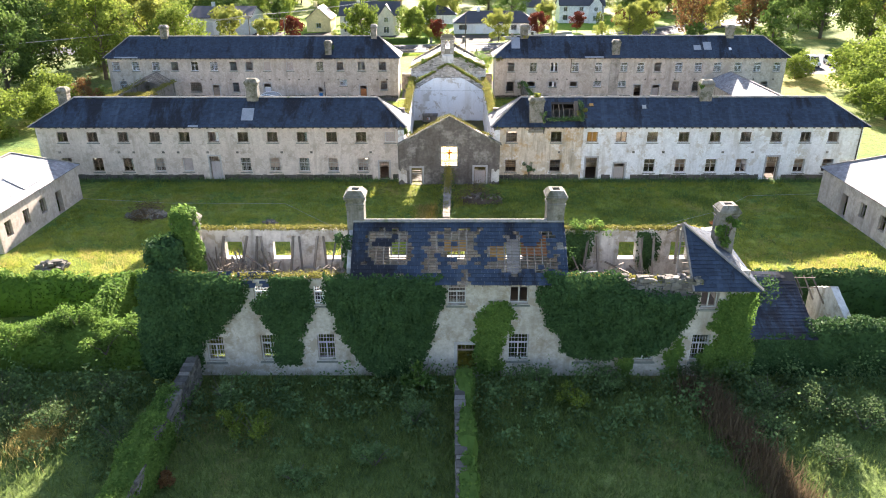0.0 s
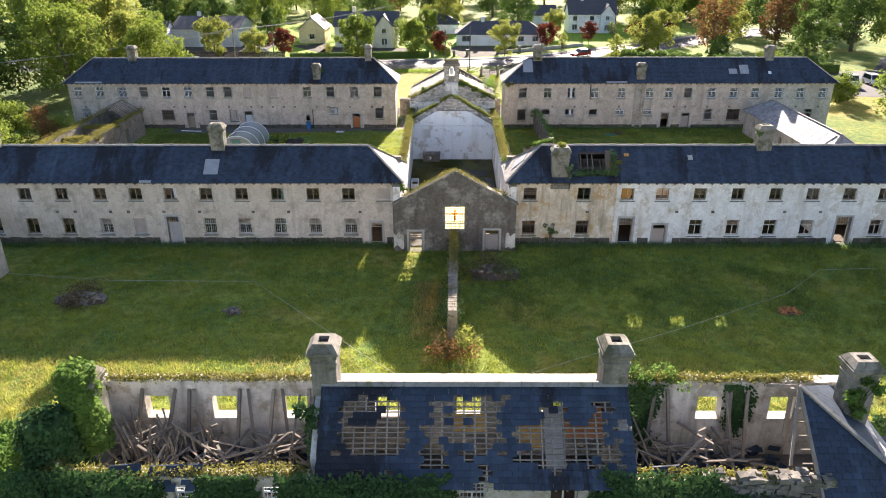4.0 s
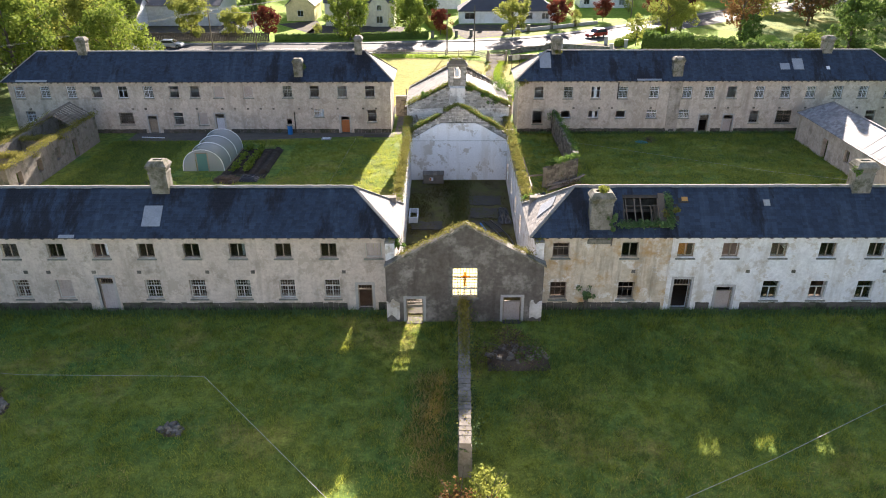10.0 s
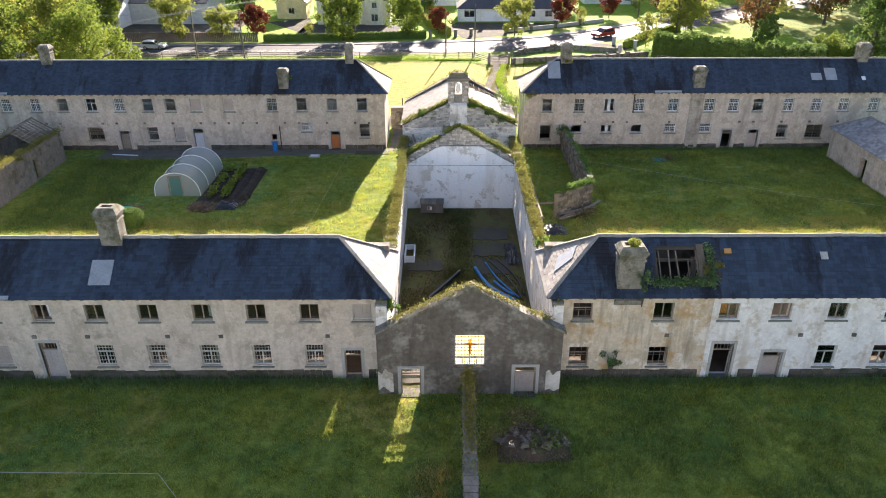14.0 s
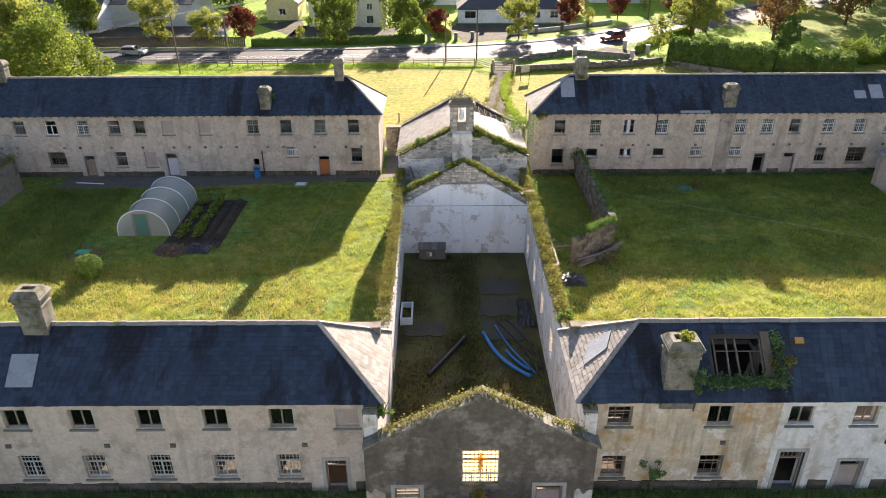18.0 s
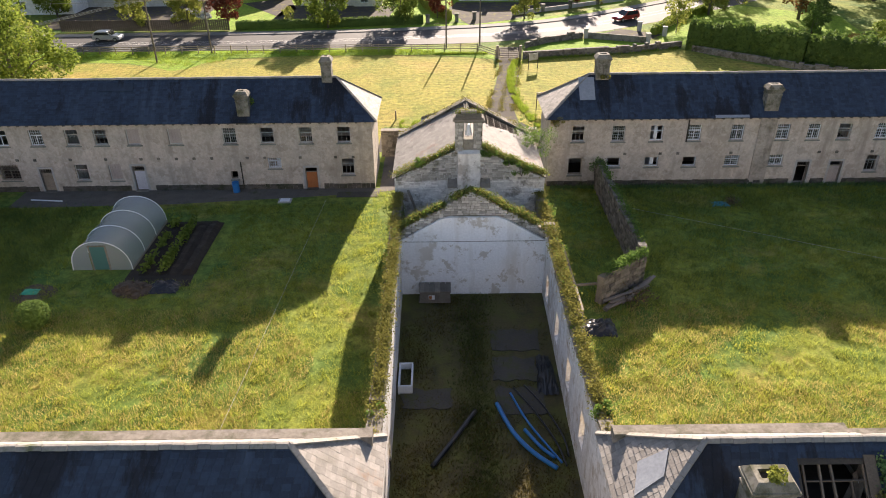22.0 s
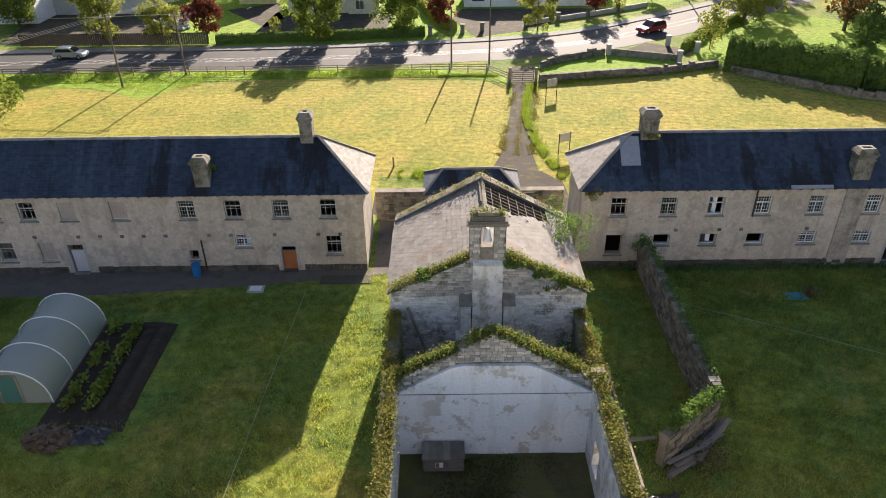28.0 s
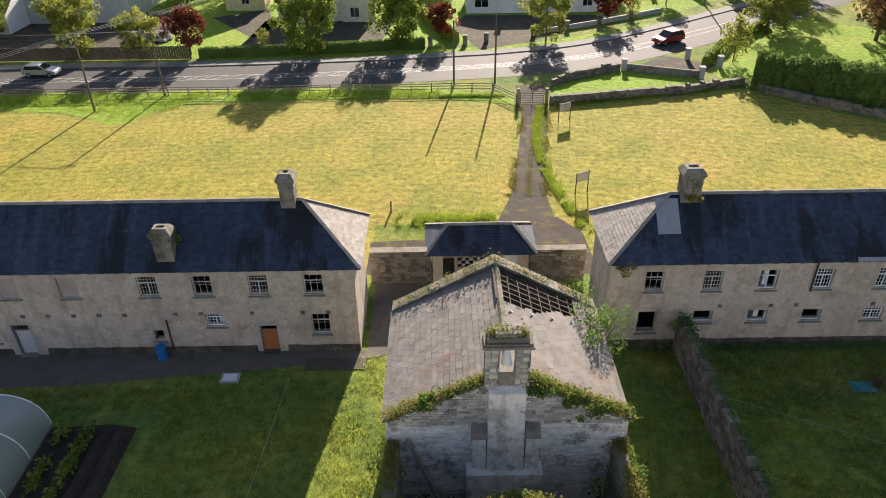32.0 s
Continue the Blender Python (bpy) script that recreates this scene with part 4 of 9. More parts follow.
def range_block(name, label, x0, x1, y0, y1, ze, zr, xr0, xr1, bands, windows, doors, seed, hole=None, gap=None, near=None, wall_top=None, chimneys=(), slate_mats=("slate",) * 4, group="ranges of the workhouse", short_floor=0.0, back_holes=(), back_hole=None, plinth=0.6, open_back=True, dark=(0, 0), zb=None):
    """A long two-storey range: walls with openings, floors, hipped roof, windows, doors, chimneys."""
    b = thing(name, label, "building", group)
    t = 0.5
    holes = [(x - w / 2, x + w / 2, z, z + h) for x, z, w, h, *_ in windows] + [(x - w / 2, x + w / 2, 0.02, h) for x, w, h, *_ in doors]
    top = ze - 0.02
    for xa, xb, mt in bands:
        g = Geo()
        wall_x(g, xa, xb, y0, y0 + t, -0.3, top, [h for h in holes if h[0] < xb and h[1] > xa])
        part("wall", g, M[mt], b)
    g = Geo()
    back = []
    k = 0
    x = x0 + (2.9 if x0 < 0 else 2.2)
    while x < x1 - 2 and open_back:
        if not dark[0] < x < dark[1]:
            back += [(x - 0.5, x + 0.5, 3.9, 5.0)] + ([] if x0 > 0 and 14 < x < 20 else [(x - 0.5, x + 0.5, 0.95, 2.3)])
        x += 3.02
    back = [h for h in back if not any(h[0] < q[1] and q[0] < h[1] for q in back_holes)] + list(back_holes)
    wall_x(g, x0, x1, y1 - t, y1, -0.3, top, back)
    part("wall", g, M[bands[0][2]], b)
    for xe, mt in ((x0, bands[0][2]), (x1 - t, bands[-1][2])):
        g = Geo()
        wall_y(g, xe, xe + t, y0 + t, y1 - t, -0.3, top)
        part("wall", g, M[mt], b)
    part("wall_plate", one_box(x0, x1, y0, y0 + t, top, ze + 0.27), M["masonry"], b)
    gap_a, gap_b = (x1 + 0.45 - back_hole[1], x1 + 0.45 - back_hole[0]) if back_hole else (x1, x1)
    for xa, xb in ((x0, gap_a), (gap_b, x1)):
        if xb - xa > 0.1:
            part("wall_plate", one_box(xa, xb, y1 - t, y1, top, (zb or ze) + 0.27), M["masonry"], b)
    if back_hole:
        part("wall_plate", one_box(gap_a, gap_b, y1 - t, y1, top, 6.16), M["masonry"], b)
    fl = Geo()
    fl.box(x0 + t, x1 - t - short_floor, y0 + t, y1 - t, 2.75, 2.93)
    part("upper_floor", fl, M["timber"], b, "worn timber upper floor")
    lf = Geo()
    lf.box(x0 + t, x1 - t, y0 + t, y1 - t, -0.1, 0.06)
    part("ground_floor", lf, M["earth"], b)
    x = x0 + 8.9
    while x < x1 - 4:
        for za, zb in ((0.06, 2.75), (2.93, top)):
            part("cross_wall", one_box(x, x + 0.3, y0 + t, y1 - t, za, zb), M["plaster"], b)
        x += 9.06
    rnd = random.Random(seed + 50)
    pl = Geo()
    x = x0
    dr = [(q[0] - q[1] / 2 - 0.2, q[0] + q[1] / 2 + 0.2) for q in doors]
    while x < x1 - 0.3:
        w = rnd.uniform(0.3, 0.75)
        if not any(a < x + w and x < c for a, c in dr):
            for zz, hh in ((-0.3, 0.3), (0.0, plinth * 0.45), (plinth * 0.45, plinth * 0.40), (plinth * 0.85, plinth * rnd.uniform(0.08, 0.2))):
                o = rnd.uniform(0.03, 0.09)
                pl.box(x, min(x + w, x1) - 0.02, y0 - o, y0 + 0.02, zz - 0.05, zz + hh - 0.015)
        x += w
    part("plinth", pl, M["plinth"], b, "rough stone plinth along the foot of the wall", kind="stuff")
    x = x0 + 0.6
    co = Geo()
    co.box(0, 0.16, -0.2, 0.01, -0.20, -0.03)
    cm = co.mesh("eave_corbel", M["stone"])
    while x < x1:
        part("eave_corbel", cm, None, b).location = (x, y0, ze)
        x += 0.76
    lip = Geo()
    lip.box(-0.12, 0.12, -0.07, 0.02, -0.1, 0.1)
    lm = lip.mesh("vent_block", M["stone"])
    x = x0 + 2.0
    while x < x1 - 1:
        if rnd.random() < 0.7:
            part("vent_block", lm, None, b).location = (x, y0, 2.95)
        x += 1.51 * rnd.choice((1, 2))
    for x, z, w, h, kind, paint in windows:
        window(b, x, y0, z, w, h, kind, paint, glass=(kind not in ("empty", "broken") and rnd.random() < 0.75))
    for x, w, h, kind, paint in doors:
        door(b, x, y0, 0.02, w, h, kind, paint)
    roof = hip_roof(b, x0 - 0.45 if xr0 > x0 else x0, x1 + 0.45, y0 - 0.42, y1 + 0.42, ze, zr, xr0, xr1, seed, slate_mats, hole, gap, near, back_hole=back_hole, zb=zb)
    for c in chimneys:
        chimney(b, *c)
    return b


# middle left range
UP, LO = 3.98, 0.92
ml_win = []
for i, x in enumerate((-38.45, -35.4, -32.28, -29.08, -26.08, -23.14, -20.16, -17.18, -14.16, -11.18, -8.2)):
    ml_win.append((x, UP, 1.08, 1.06, "pair", "sash_brown"))
ml_win.append((-5.25, UP, 1.08, 1.06, "board", "sash"))
for i, x in enumerate((-38.5, -35.33, -32.24, -29.0, -26.1, -20.15, -17.17, -14.14, -11.16, -8.14)):
    ml_win.append((x, LO, 1.06, 1.42, "pair" if i < 3 else "board" if i == 4 else "lattice", "sash_brown" if i < 3 else "sash"))
mid_left = range_block("workhouse_wing", "two-storey cream rendered derelict workhouse range with blue slate roof", -41.0, -4.0, 63.81, 68.6, 5.62, 8.05, -37.6, -6.65,
                       [(-41.0, -4.0, "cream")], ml_win, [(-23.3, 1.02, 2.5, "plank", "door_grey"), (-5.95, 0.98, 1.95, "open", "")], 11,
                       chimneys=[(-19.3, 66.2, 7.2, 9.95, 1.15, 0.85, 2), (-39.4, 67.6, 6.0, 8.85, 0.95, 0.8, 1)], slate_mats=("slate", "lit_slate", "slate", "lit_slate"), near=lambda x, s: x > 29 + s * 0.7, short_floor=3.4, zb=6.2, back_holes=((-6.0, -4.5, 1.2, 4.2),))
# middle right range
mr_win = [(7.0, UP, 1.1, 1.1, "broken", "sash_brown"), (11.5, UP, 1.1, 1.1, "pair", "sash_brown"), (15.15, UP, 1.1, 1.06, "pair", "sash_brown"), (18.06, UP, 1.1, 1.06, "pair", "sash_brown")]
mr_win += [(x, UP, 1.08, 1.06, "pair", "sash_brown") for x in (21.2, 24.36, 27.52, 30.6, 33.66, 36.6, 39.4)]
mr_win += [(x, 0.85, 1.1, 1.3, "broken", "sash_brown") for x in (7.0, 11.55)] + [(x, 0.80, 1.12, 1.42, "cross", "sash") for x in (21.2, 24.37, 27.5, 30.6, 36.5, 39.4)]


def roof_gap(x, s):
    u = x
    return (6.15 < u + 0.25 * noise.noise(Vector((s * 3, 1, 0))) < 8.8 and 0.55 + 0.2 * noise.noise(Vector((x * 2, 0, 0))) < s < 2.9) or (9.9 < u < 10.5 and 2.2 < s < 2.7) or (8.8 <= u < 9.6 and 0.9 < s < 3.0 and noise.noise(Vector((x * 4, s * 4, 2))) > -0.1)


mid_right = range_block("workhouse_wing", "two-storey whitewashed derelict workhouse range with a holed slate roof", 5.35, 42.2, 63.81, 68.6, 5.62, 8.05, 8.0, 38.9,
                        [(5.35, 14.2, "ochre"), (14.2, 42.2, "white")], mr_win, [(15.25, 1.15, 2.35, "open", ""), (18.15, 1.1, 1.75, "low", "board"), (33.7, 1.2, 2.45, "ajar", "door_grey")], 23,
                        hole=(6.2, 8.7, 0.6, 2.85), gap=roof_gap, chimneys=[(9.4, 64.26, 5.0, 8.5, 1.35, 0.95, 1), (26.7, 66.2, 7.2, 9.8, 1.2, 0.9, 2)], slate_mats=("slate", "lit_slate", "lit_slate", "slate"), near=lambda x, s: x < 7.5, back_hole=(20.5, 28.2, 0.0, 2.2), dark=(9.5, 14.2), zb=6.2)

# back ranges
bl_win = []
for i, x in enumerate((-50.3, -47.3, -44.2, -41.3, -38.25, -35.25, -32.25, -29.85, -27.1, -23.6, -19.0, -15.85, -12.6, -9.4)):
    kind, paint = ("white", "sash_white") if i in (0, 1, 2, 5) else ("board", "sash") if i in (8, 9) else ("lattice", "sash") if i in (10, 12) else ("cross", "sash_white") if i in (4,) else ("broken", "sash")
    bl_win.append((x, 4.25, 1.12, 1.38, kind, paint))
bl_win += [(-49.6, 1.35, 1.1, 1.35, "white", "sash_white"), (-46.5, 1.35, 1.1, 1.35, "white", "sash_white"), (-38.4, 1.1, 1.7, 1.4, "lattice", "sash_brown"), (-32.2, 1.0, 1.1, 1.5, "broken", "sash"),
           (-29.3, 1.0, 1.1, 1.5, "board", "sash"), (-15.5, 1.98, 1.15, 0.95, "white", "sash_white"), (-19.1, 1.0, 0.6, 0.75, "empty", "sash_brown"), (-9.25, 1.3, 1.1, 1.5, "broken", "sash")]
back_left = range_block("workhouse_range", "long beige rendered workhouse range with slate roof and boarded windows", -51.5, -7.0, 104.42, 109.9, 6.2, 9.08, -48.6, -10.05,
                        [(-51.5, -7.0, "beige")], bl_win, [(-35.3, 1.0, 2.1, "plank", "sash_brown"), (-27.3, 1.05, 2.3, "plank", "door_pale"), (-12.45, 1.05, 1.98, "low", "door_red")], 37,
                        chimneys=[(-10.75, 107.16, 8.3, 10.85, 0.85, 0.85, 2), (-17.55, 104.85, 5.95, 8.72, 1.0, 0.8, 1), (-43.1, 107.16, 8.3, 10.75, 1.1, 0.85, 2)], slate_mats=("slate", "slate", "slate", "lit_slate"), near=lambda x, s: x > 37, group="back ranges", plinth=0.5, open_back=False)
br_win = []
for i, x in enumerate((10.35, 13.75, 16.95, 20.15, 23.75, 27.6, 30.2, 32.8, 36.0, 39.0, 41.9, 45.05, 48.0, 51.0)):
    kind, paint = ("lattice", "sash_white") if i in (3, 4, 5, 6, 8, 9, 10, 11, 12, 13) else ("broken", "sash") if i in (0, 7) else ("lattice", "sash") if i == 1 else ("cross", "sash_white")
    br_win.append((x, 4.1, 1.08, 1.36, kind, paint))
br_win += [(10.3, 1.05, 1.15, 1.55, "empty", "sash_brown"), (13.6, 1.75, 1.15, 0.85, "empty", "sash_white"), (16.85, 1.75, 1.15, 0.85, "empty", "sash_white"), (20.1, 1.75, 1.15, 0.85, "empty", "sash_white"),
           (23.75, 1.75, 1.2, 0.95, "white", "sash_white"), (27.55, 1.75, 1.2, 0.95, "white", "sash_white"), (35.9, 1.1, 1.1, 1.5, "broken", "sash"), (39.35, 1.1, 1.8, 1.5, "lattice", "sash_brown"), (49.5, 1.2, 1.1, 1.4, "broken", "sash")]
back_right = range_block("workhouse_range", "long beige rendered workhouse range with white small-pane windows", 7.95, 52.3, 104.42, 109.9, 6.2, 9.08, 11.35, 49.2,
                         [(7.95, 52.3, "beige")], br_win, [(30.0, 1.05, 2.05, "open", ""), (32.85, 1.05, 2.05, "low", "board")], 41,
                         chimneys=[(12.4, 107.16, 8.3, 10.8, 1.1, 0.9, 1), (26.2, 104.85, 5.95, 8.78, 1.15, 0.85, 2), (44.0, 107.16, 8.3, 10.7, 1.1, 0.85, 2)], slate_mats=("slate", "slate", "lit_slate", "slate"), near=lambda x, s: x < 8, group="back ranges", plinth=0.5, open_back=False)

# ---- the roofless hall between the middle ranges ----
HALL_END = 86.4


def hall_z(y):
    """The hall floor climbs towards its far end."""
    return 0.03 + 0.80 * ease(y, 73.0, 86.4)


XC = 0.70
hall = thing("roofless_hall", "roofless stone hall with grey gable and whitewashed inner walls", "ruin")
def gable_top(x):
    return 6.9 - 0.545 * abs(x - 0.72) + 0.03 * noise.noise(Vector((x * 3, 0, 0)))
g = Geo()
wall_x(g, -4.4, 5.75, 62.31, 62.9, -0.3, 4.05, [(-0.13, 1.54, 1.87, 3.97), (-3.12, -2.0, 0.02, 1.76), (3.07, 4.53, 0.02, 1.92)], gable_top, 0.5)
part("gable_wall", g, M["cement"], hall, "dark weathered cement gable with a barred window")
for i in range(24):
    for s in (-1, 1):
        g = Geo()
        a, b = 0.72 + s * i * 0.216, 0.72 + s * (i * 0.216 + 0.205)
        a, b = min(a, b), max(a, b)
        za, zb = gable_top(a), gable_top(b)
        g.hexa([(a, 62.22, za - 0.02), (b, 62.22, zb - 0.02), (b, 62.98, zb - 0.02), (a, 62.98, za - 0.02), (a, 62.22, za + 0.09), (b, 62.22, zb + 0.09), (b, 62.98, zb + 0.09), (a, 62.98, za + 0.09)])
        part("coping_stone", g, M["chimney"], hall)
for xa, xb in ((-4.4, -3.55), (4.95, 5.75)):
    g = Geo()
    for i in range(14):
        u0, u1 = xa + (xb - xa) * i / 14, xa + (xb - xa) * (i + 1) / 14
        g.box(u0, u1, 62.285, 62.30, 0.35 + 0.35 * noise.noise(Vector((u0 * 2.3, 5, 0))), 1.55 + 0.7 * noise.noise(Vector((u0 * 2.9, 1, 0))))
    part("render_patch", g, M["ruin_plaster"], hall, "pale limewash patch at the foot of the gable")
hw = window(hall, 0.705, 62.31, 1.87, 1.67, 2.10, "cross", "sash", glass=False, depth=0.2)
g = Geo()
g.box(-0.78, 0.78, 0.055, 0.06, 0.07, 2.03)
part("sheeting", g, M["yellow_sheet"], hw, "yellowed translucent sheet behind the bars")
g = bars_geo(1.67, 2.10, 9, 9, 0.03)
part("iron_grille", g, M["iron"], hw, "iron bars with a cross")
g = Geo()
g.box(-0.06, 0.06, -0.02, 0.02, 0.75, 1.75)
g.box(-0.3, 0.3, -0.022, 0.018, 1.35, 1.47)
part("cross", g, M["amber_sheet"], hw, "amber cross set in the grille")
part("transom", one_box(-0.78, 0.78, -0.02, 0.05, 0.52, 0.60), M["sash"], hw)
for xa in (-0.42, 0.34):
    part("lower_bar", one_box(xa, xa + 0.07, -0.02, 0.05, 0.06, 0.52), M["sash"], hw)
for x, w, h, kind in ((-2.56, 1.12, 1.74, "open"), (3.8, 1.2, 1.85, "low")):
    dd = door(hall, x, 62.31, 0.02, w, h, kind, "board")
    if kind == "open":
        part("cross_board", one_box(-w / 2 + 0.07, w / 2 - 0.07, 0.16, 0.2, 0.98, 1.2), M["sash_brown"], dd, "bare board nailed across the doorway")
for xa, xb, sd in ((-4.4, -3.82, 3.0), (5.22, 5.75, 8.0)):
    g = Geo()
    def side_top(y, sd=sd):
        return (5.42 if y < 69.5 else 5.42 - 0.5 * min(1, (y - 69.5) / 6) + 0.55 * ease(y, 80, 86.5)) + 0.12 * noise.noise(Vector((y * 0.8, sd, 0)))
    holes = [(y - 0.5, y + 0.5, 1.5, 3.2) for y in (72.5, 76.5, 80.5, 84.5)] if xa > 0 else [(72.0, 73.0, 0.0, 2.0)]
    wall_y(g, xa, xb, 62.9, HALL_END + 0.75, -0.3, 4.2, holes, side_top, 0.7)
    part("side_wall", g, M["hall_plaster"], hall, "flaking stained whitewashed side wall with overgrown top")
    cp, cr, yy = Geo(), random.Random(int(sd)), 62.95
    while yy < HALL_END + 0.4:
        ln = cr.uniform(0.2, 0.5)
        zt = side_top(yy + ln / 2)
        cp.box(xa - cr.uniform(0.02, 0.07), xb + cr.uniform(0.0, 0.05), yy, yy + ln - 0.02, zt - 0.12, zt + cr.uniform(0.03, 0.13))
        yy += ln
    part("capping", cp, M["masonry"], hall, "loose rubble capping of the wall", kind="stuff")
def end_top(x):
    return 8.05 - 0.60 * abs(x - 0.6) + 0.12 * noise.noise(Vector((x * 1.7, 4, 0)))


def plaster_top(x):
    return 6.4 - 0.59 * max(0.0, abs(x - 0.65) - 1.75)


g = Geo()
wall_x(g, -3.82, 5.22, HALL_END + 0.2, HALL_END + 0.75, -0.3, 3.9, [], end_top, 0.45)
part("end_wall", g, M["masonry"], hall, "rubble stone end gable with overgrown top")
facing("stone", hall, -3.8, 5.2, HALL_END + 0.2, plaster_top, end_top, M["rubble_pale"], 301, row=(0.10, 0.2), long=(0.18, 0.45))
g = Geo()
wall_x(g, -3.82, 5.22, HALL_END, HALL_END + 0.18, -0.3, 2.0, [], plaster_top, 0.5)
part("plaster_face", g, M["plaster"], hall, "large flaking whitewashed plaster face")
part("blocked_doorway", one_box(0.0, 1.46, HALL_END - 0.04, HALL_END - 0.002, 0.7, 2.68), M["plaster"], hall, "whitewashed blocked doorway")
part("ledge", one_box(-3.8, 5.2, HALL_END - 0.025, HALL_END - 0.002, 4.72, 4.745), M["chimney"], hall, "thin stained ledge in the plaster")
g = Geo()
FY = [62.9 + 0.5 * i for i in range(48)] + [HALL_END + 0.1]
FX = [-3.82 + 9.04 * i / 18 for i in range(19)]
g.v = [(x, y, hall_z(y) + (0.04 * noise.noise(Vector((x * 0.9, y * 0.9, 2))) if 0 < i < 18 else 0)) for y in FY for i, x in enumerate(FX)]
g.f = [(j * 19 + i, j * 19 + i + 1, (j + 1) * 19 + i + 1, (j + 1) * 19 + i) for j in range(len(FY) - 1) for i in range(18)]
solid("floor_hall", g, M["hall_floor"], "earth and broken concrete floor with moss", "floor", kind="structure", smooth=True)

# ---- chapel behind, with the bellcote ----
chapel = thing("chapel", "old stone chapel with holed grey slate roof and bellcote", "chapel")
def bell_top(x):
    return 8.95 - 0.50 * abs(x - 0.62) + 0.12 * noise.noise(Vector((x * 1.9, 7, 0)))
g = Geo()
wall_x(g, -4.4, 5.8, 92.0, 92.6, -0.3, 6.0, [], bell_top, 0.45)
part("bell_gable", g, M["grimy"], chapel, "flaking whitewashed stone gable below the bellcote")
g = Geo()
g.hexa([(-0.2, 91.35, -0.2), (1.5, 91.35, -0.2), (1.5, 92.0, -0.2), (-0.2, 92.0, -0.2), (-0.12, 91.6, 8.4), (1.36, 91.6, 8.4), (1.36, 92.0, 8.6), (-0.12, 92.0, 8.6)])
part("buttress", g, M["grimy"], chapel, "plastered chimney breast with a small blocked doorway")
part("breast_foot", one_box(-1.0, 2.25, 91.2, 91.98, -0.2, 4.1), M["grimy"], chapel, "wider plastered foot of the chimney breast")
part("blocked_doorway", one_box(0.0, 1.06, 91.12, 91.198, 0.6, 3.2), M["board"], chapel, "weathered boarded doorway in the chimney breast")
part("niche", one_box(1.75, 2.02, 91.93, 91.97, 5.0, 5.6), M["dark_timber"], chapel, "small dark niche in the gable")
beams("leaning_beam", [((-3.5, 91.85, 5.7), (-2.2, 91.5, 2.0))], M["timber"], chapel, 0.1, 0.14)
for xa in (-0.78, 1.44):
    g = Geo()
    g.hexa([(xa, 91.5, -0.2), (xa + 0.62, 91.5, -0.2), (xa + 0.62, 92.0, -0.2), (xa, 92.0, -0.2), (xa + 0.04, 91.55, 6.0), (xa + 0.58, 91.55, 6.0), (xa + 0.58, 92.0, 6.0), (xa + 0.04, 92.0, 6.0)])
    pier = part("pier", g, M["grimy"], chapel, "short limewashed pier beside the chimney breast")
    g = Geo()
    g.hexa([(xa - 0.03, 91.46, 6.0), (xa + 0.65, 91.46, 6.0), (xa + 0.65, 92.0, 6.0), (xa - 0.03, 92.0, 6.0), (xa, 91.6, 6.25), (xa + 0.62, 91.6, 6.25), (xa + 0.62, 92.0, 6.5), (xa, 92.0, 6.5)])
    part("capstone", g, M["masonry"], pier, "mossy capstone")
facing("stone", chapel, -4.3, 5.7, 92.0, lambda x: 6.35, lambda x: bell_top(x) - 0.05, M["rubble_pale"], 302, row=(0.10, 0.19), long=(0.18, 0.45), skip=((-0.2, 1.45),))
facing("stone", chapel, -4.3, 5.7, 92.0, lambda x: 2.0, lambda x: min(6.35, bell_top(x) - 0.1), M["grimy_stone"], 303, row=(0.09, 0.17), long=(0.18, 0.5), skip=((-1.02, 2.27),), proud=(0.004, 0.035))
gap_rnd = random.Random(305)
# Black shadow of the gap, made with a dark floor sheet and dark leaves.
sheet("floor_link", [(-3.85, HALL_END + 0.75), (5.25, HALL_END + 0.75), (5.25, 92.0), (-3.85, 92.0)], 0.03, M["soil"], "dark sheet standing in for the shadow between hall and chapel", "floor")
g = Geo()
pts = []
for _ in range(5200):
    x, y = gap_rnd.uniform(-3.8, 5.2), gap_rnd.uniform(HALL_END + 0.8, 91.9)
    if -1.1 < x < 2.3 and y > 91.1:
        continue
    pts.append((x, y, abs(gap_rnd.gauss(0.9, 0.5)) * (1 + 0.6 * noise.noise(Vector((x * 0.8, y * 0.8, 1))))))
leaf_cloud(g, pts, 0.2, gap_rnd, 0.7)
solid("link_undergrowth", g, M["ivy"], "dark leaves standing in for black shadow below the chapel gable", "undergrowth", kind="stuff")
g = Geo()
wall_x(g, -0.30, 1.50, 91.92, 92.45, 8.3, 10.55, [(0.28, 0.92, 9.3, 10.42)])
cote = part("bellcote", g, M["chimney"], chapel, "small stone bellcote with an arched opening")
for xa, xb in ((-0.30, 0.28), (0.92, 1.50)):
    facing("stone", cote, xa, xb, 91.92, lambda x: 8.35, lambda x: 10.5, M["rubble_pale"], 304, 40, (0.16, 0.24), (0.25, 0.4))
for x0, x1, y0, y1, z0, z1 in ((-0.42, 1.62, 91.75, 92.62, 10.55, 10.68), (-0.36, 1.56, 91.8, 92.56, 10.68, 10.8), (-0.22, 1.42, 91.88, 92.5, 10.8, 11.02), (0.1, 1.1, 91.95, 92.42, 11.02, 11.2)):
    part("cap_course", one_box(x0, x1, y0, y1, z0, z1), M["stone"], cote, "mossy stepped cap")
g = Geo()
g.tube([(0.6, 92.2, 10.25), (0.6, 92.2, 10.1), (0.6, 92.2, 9.8), (0.6, 92.2, 9.55)], 0.07, 12, 0.24)
part("bell", g, M["sash_white"], chapel, "small white painted bell")
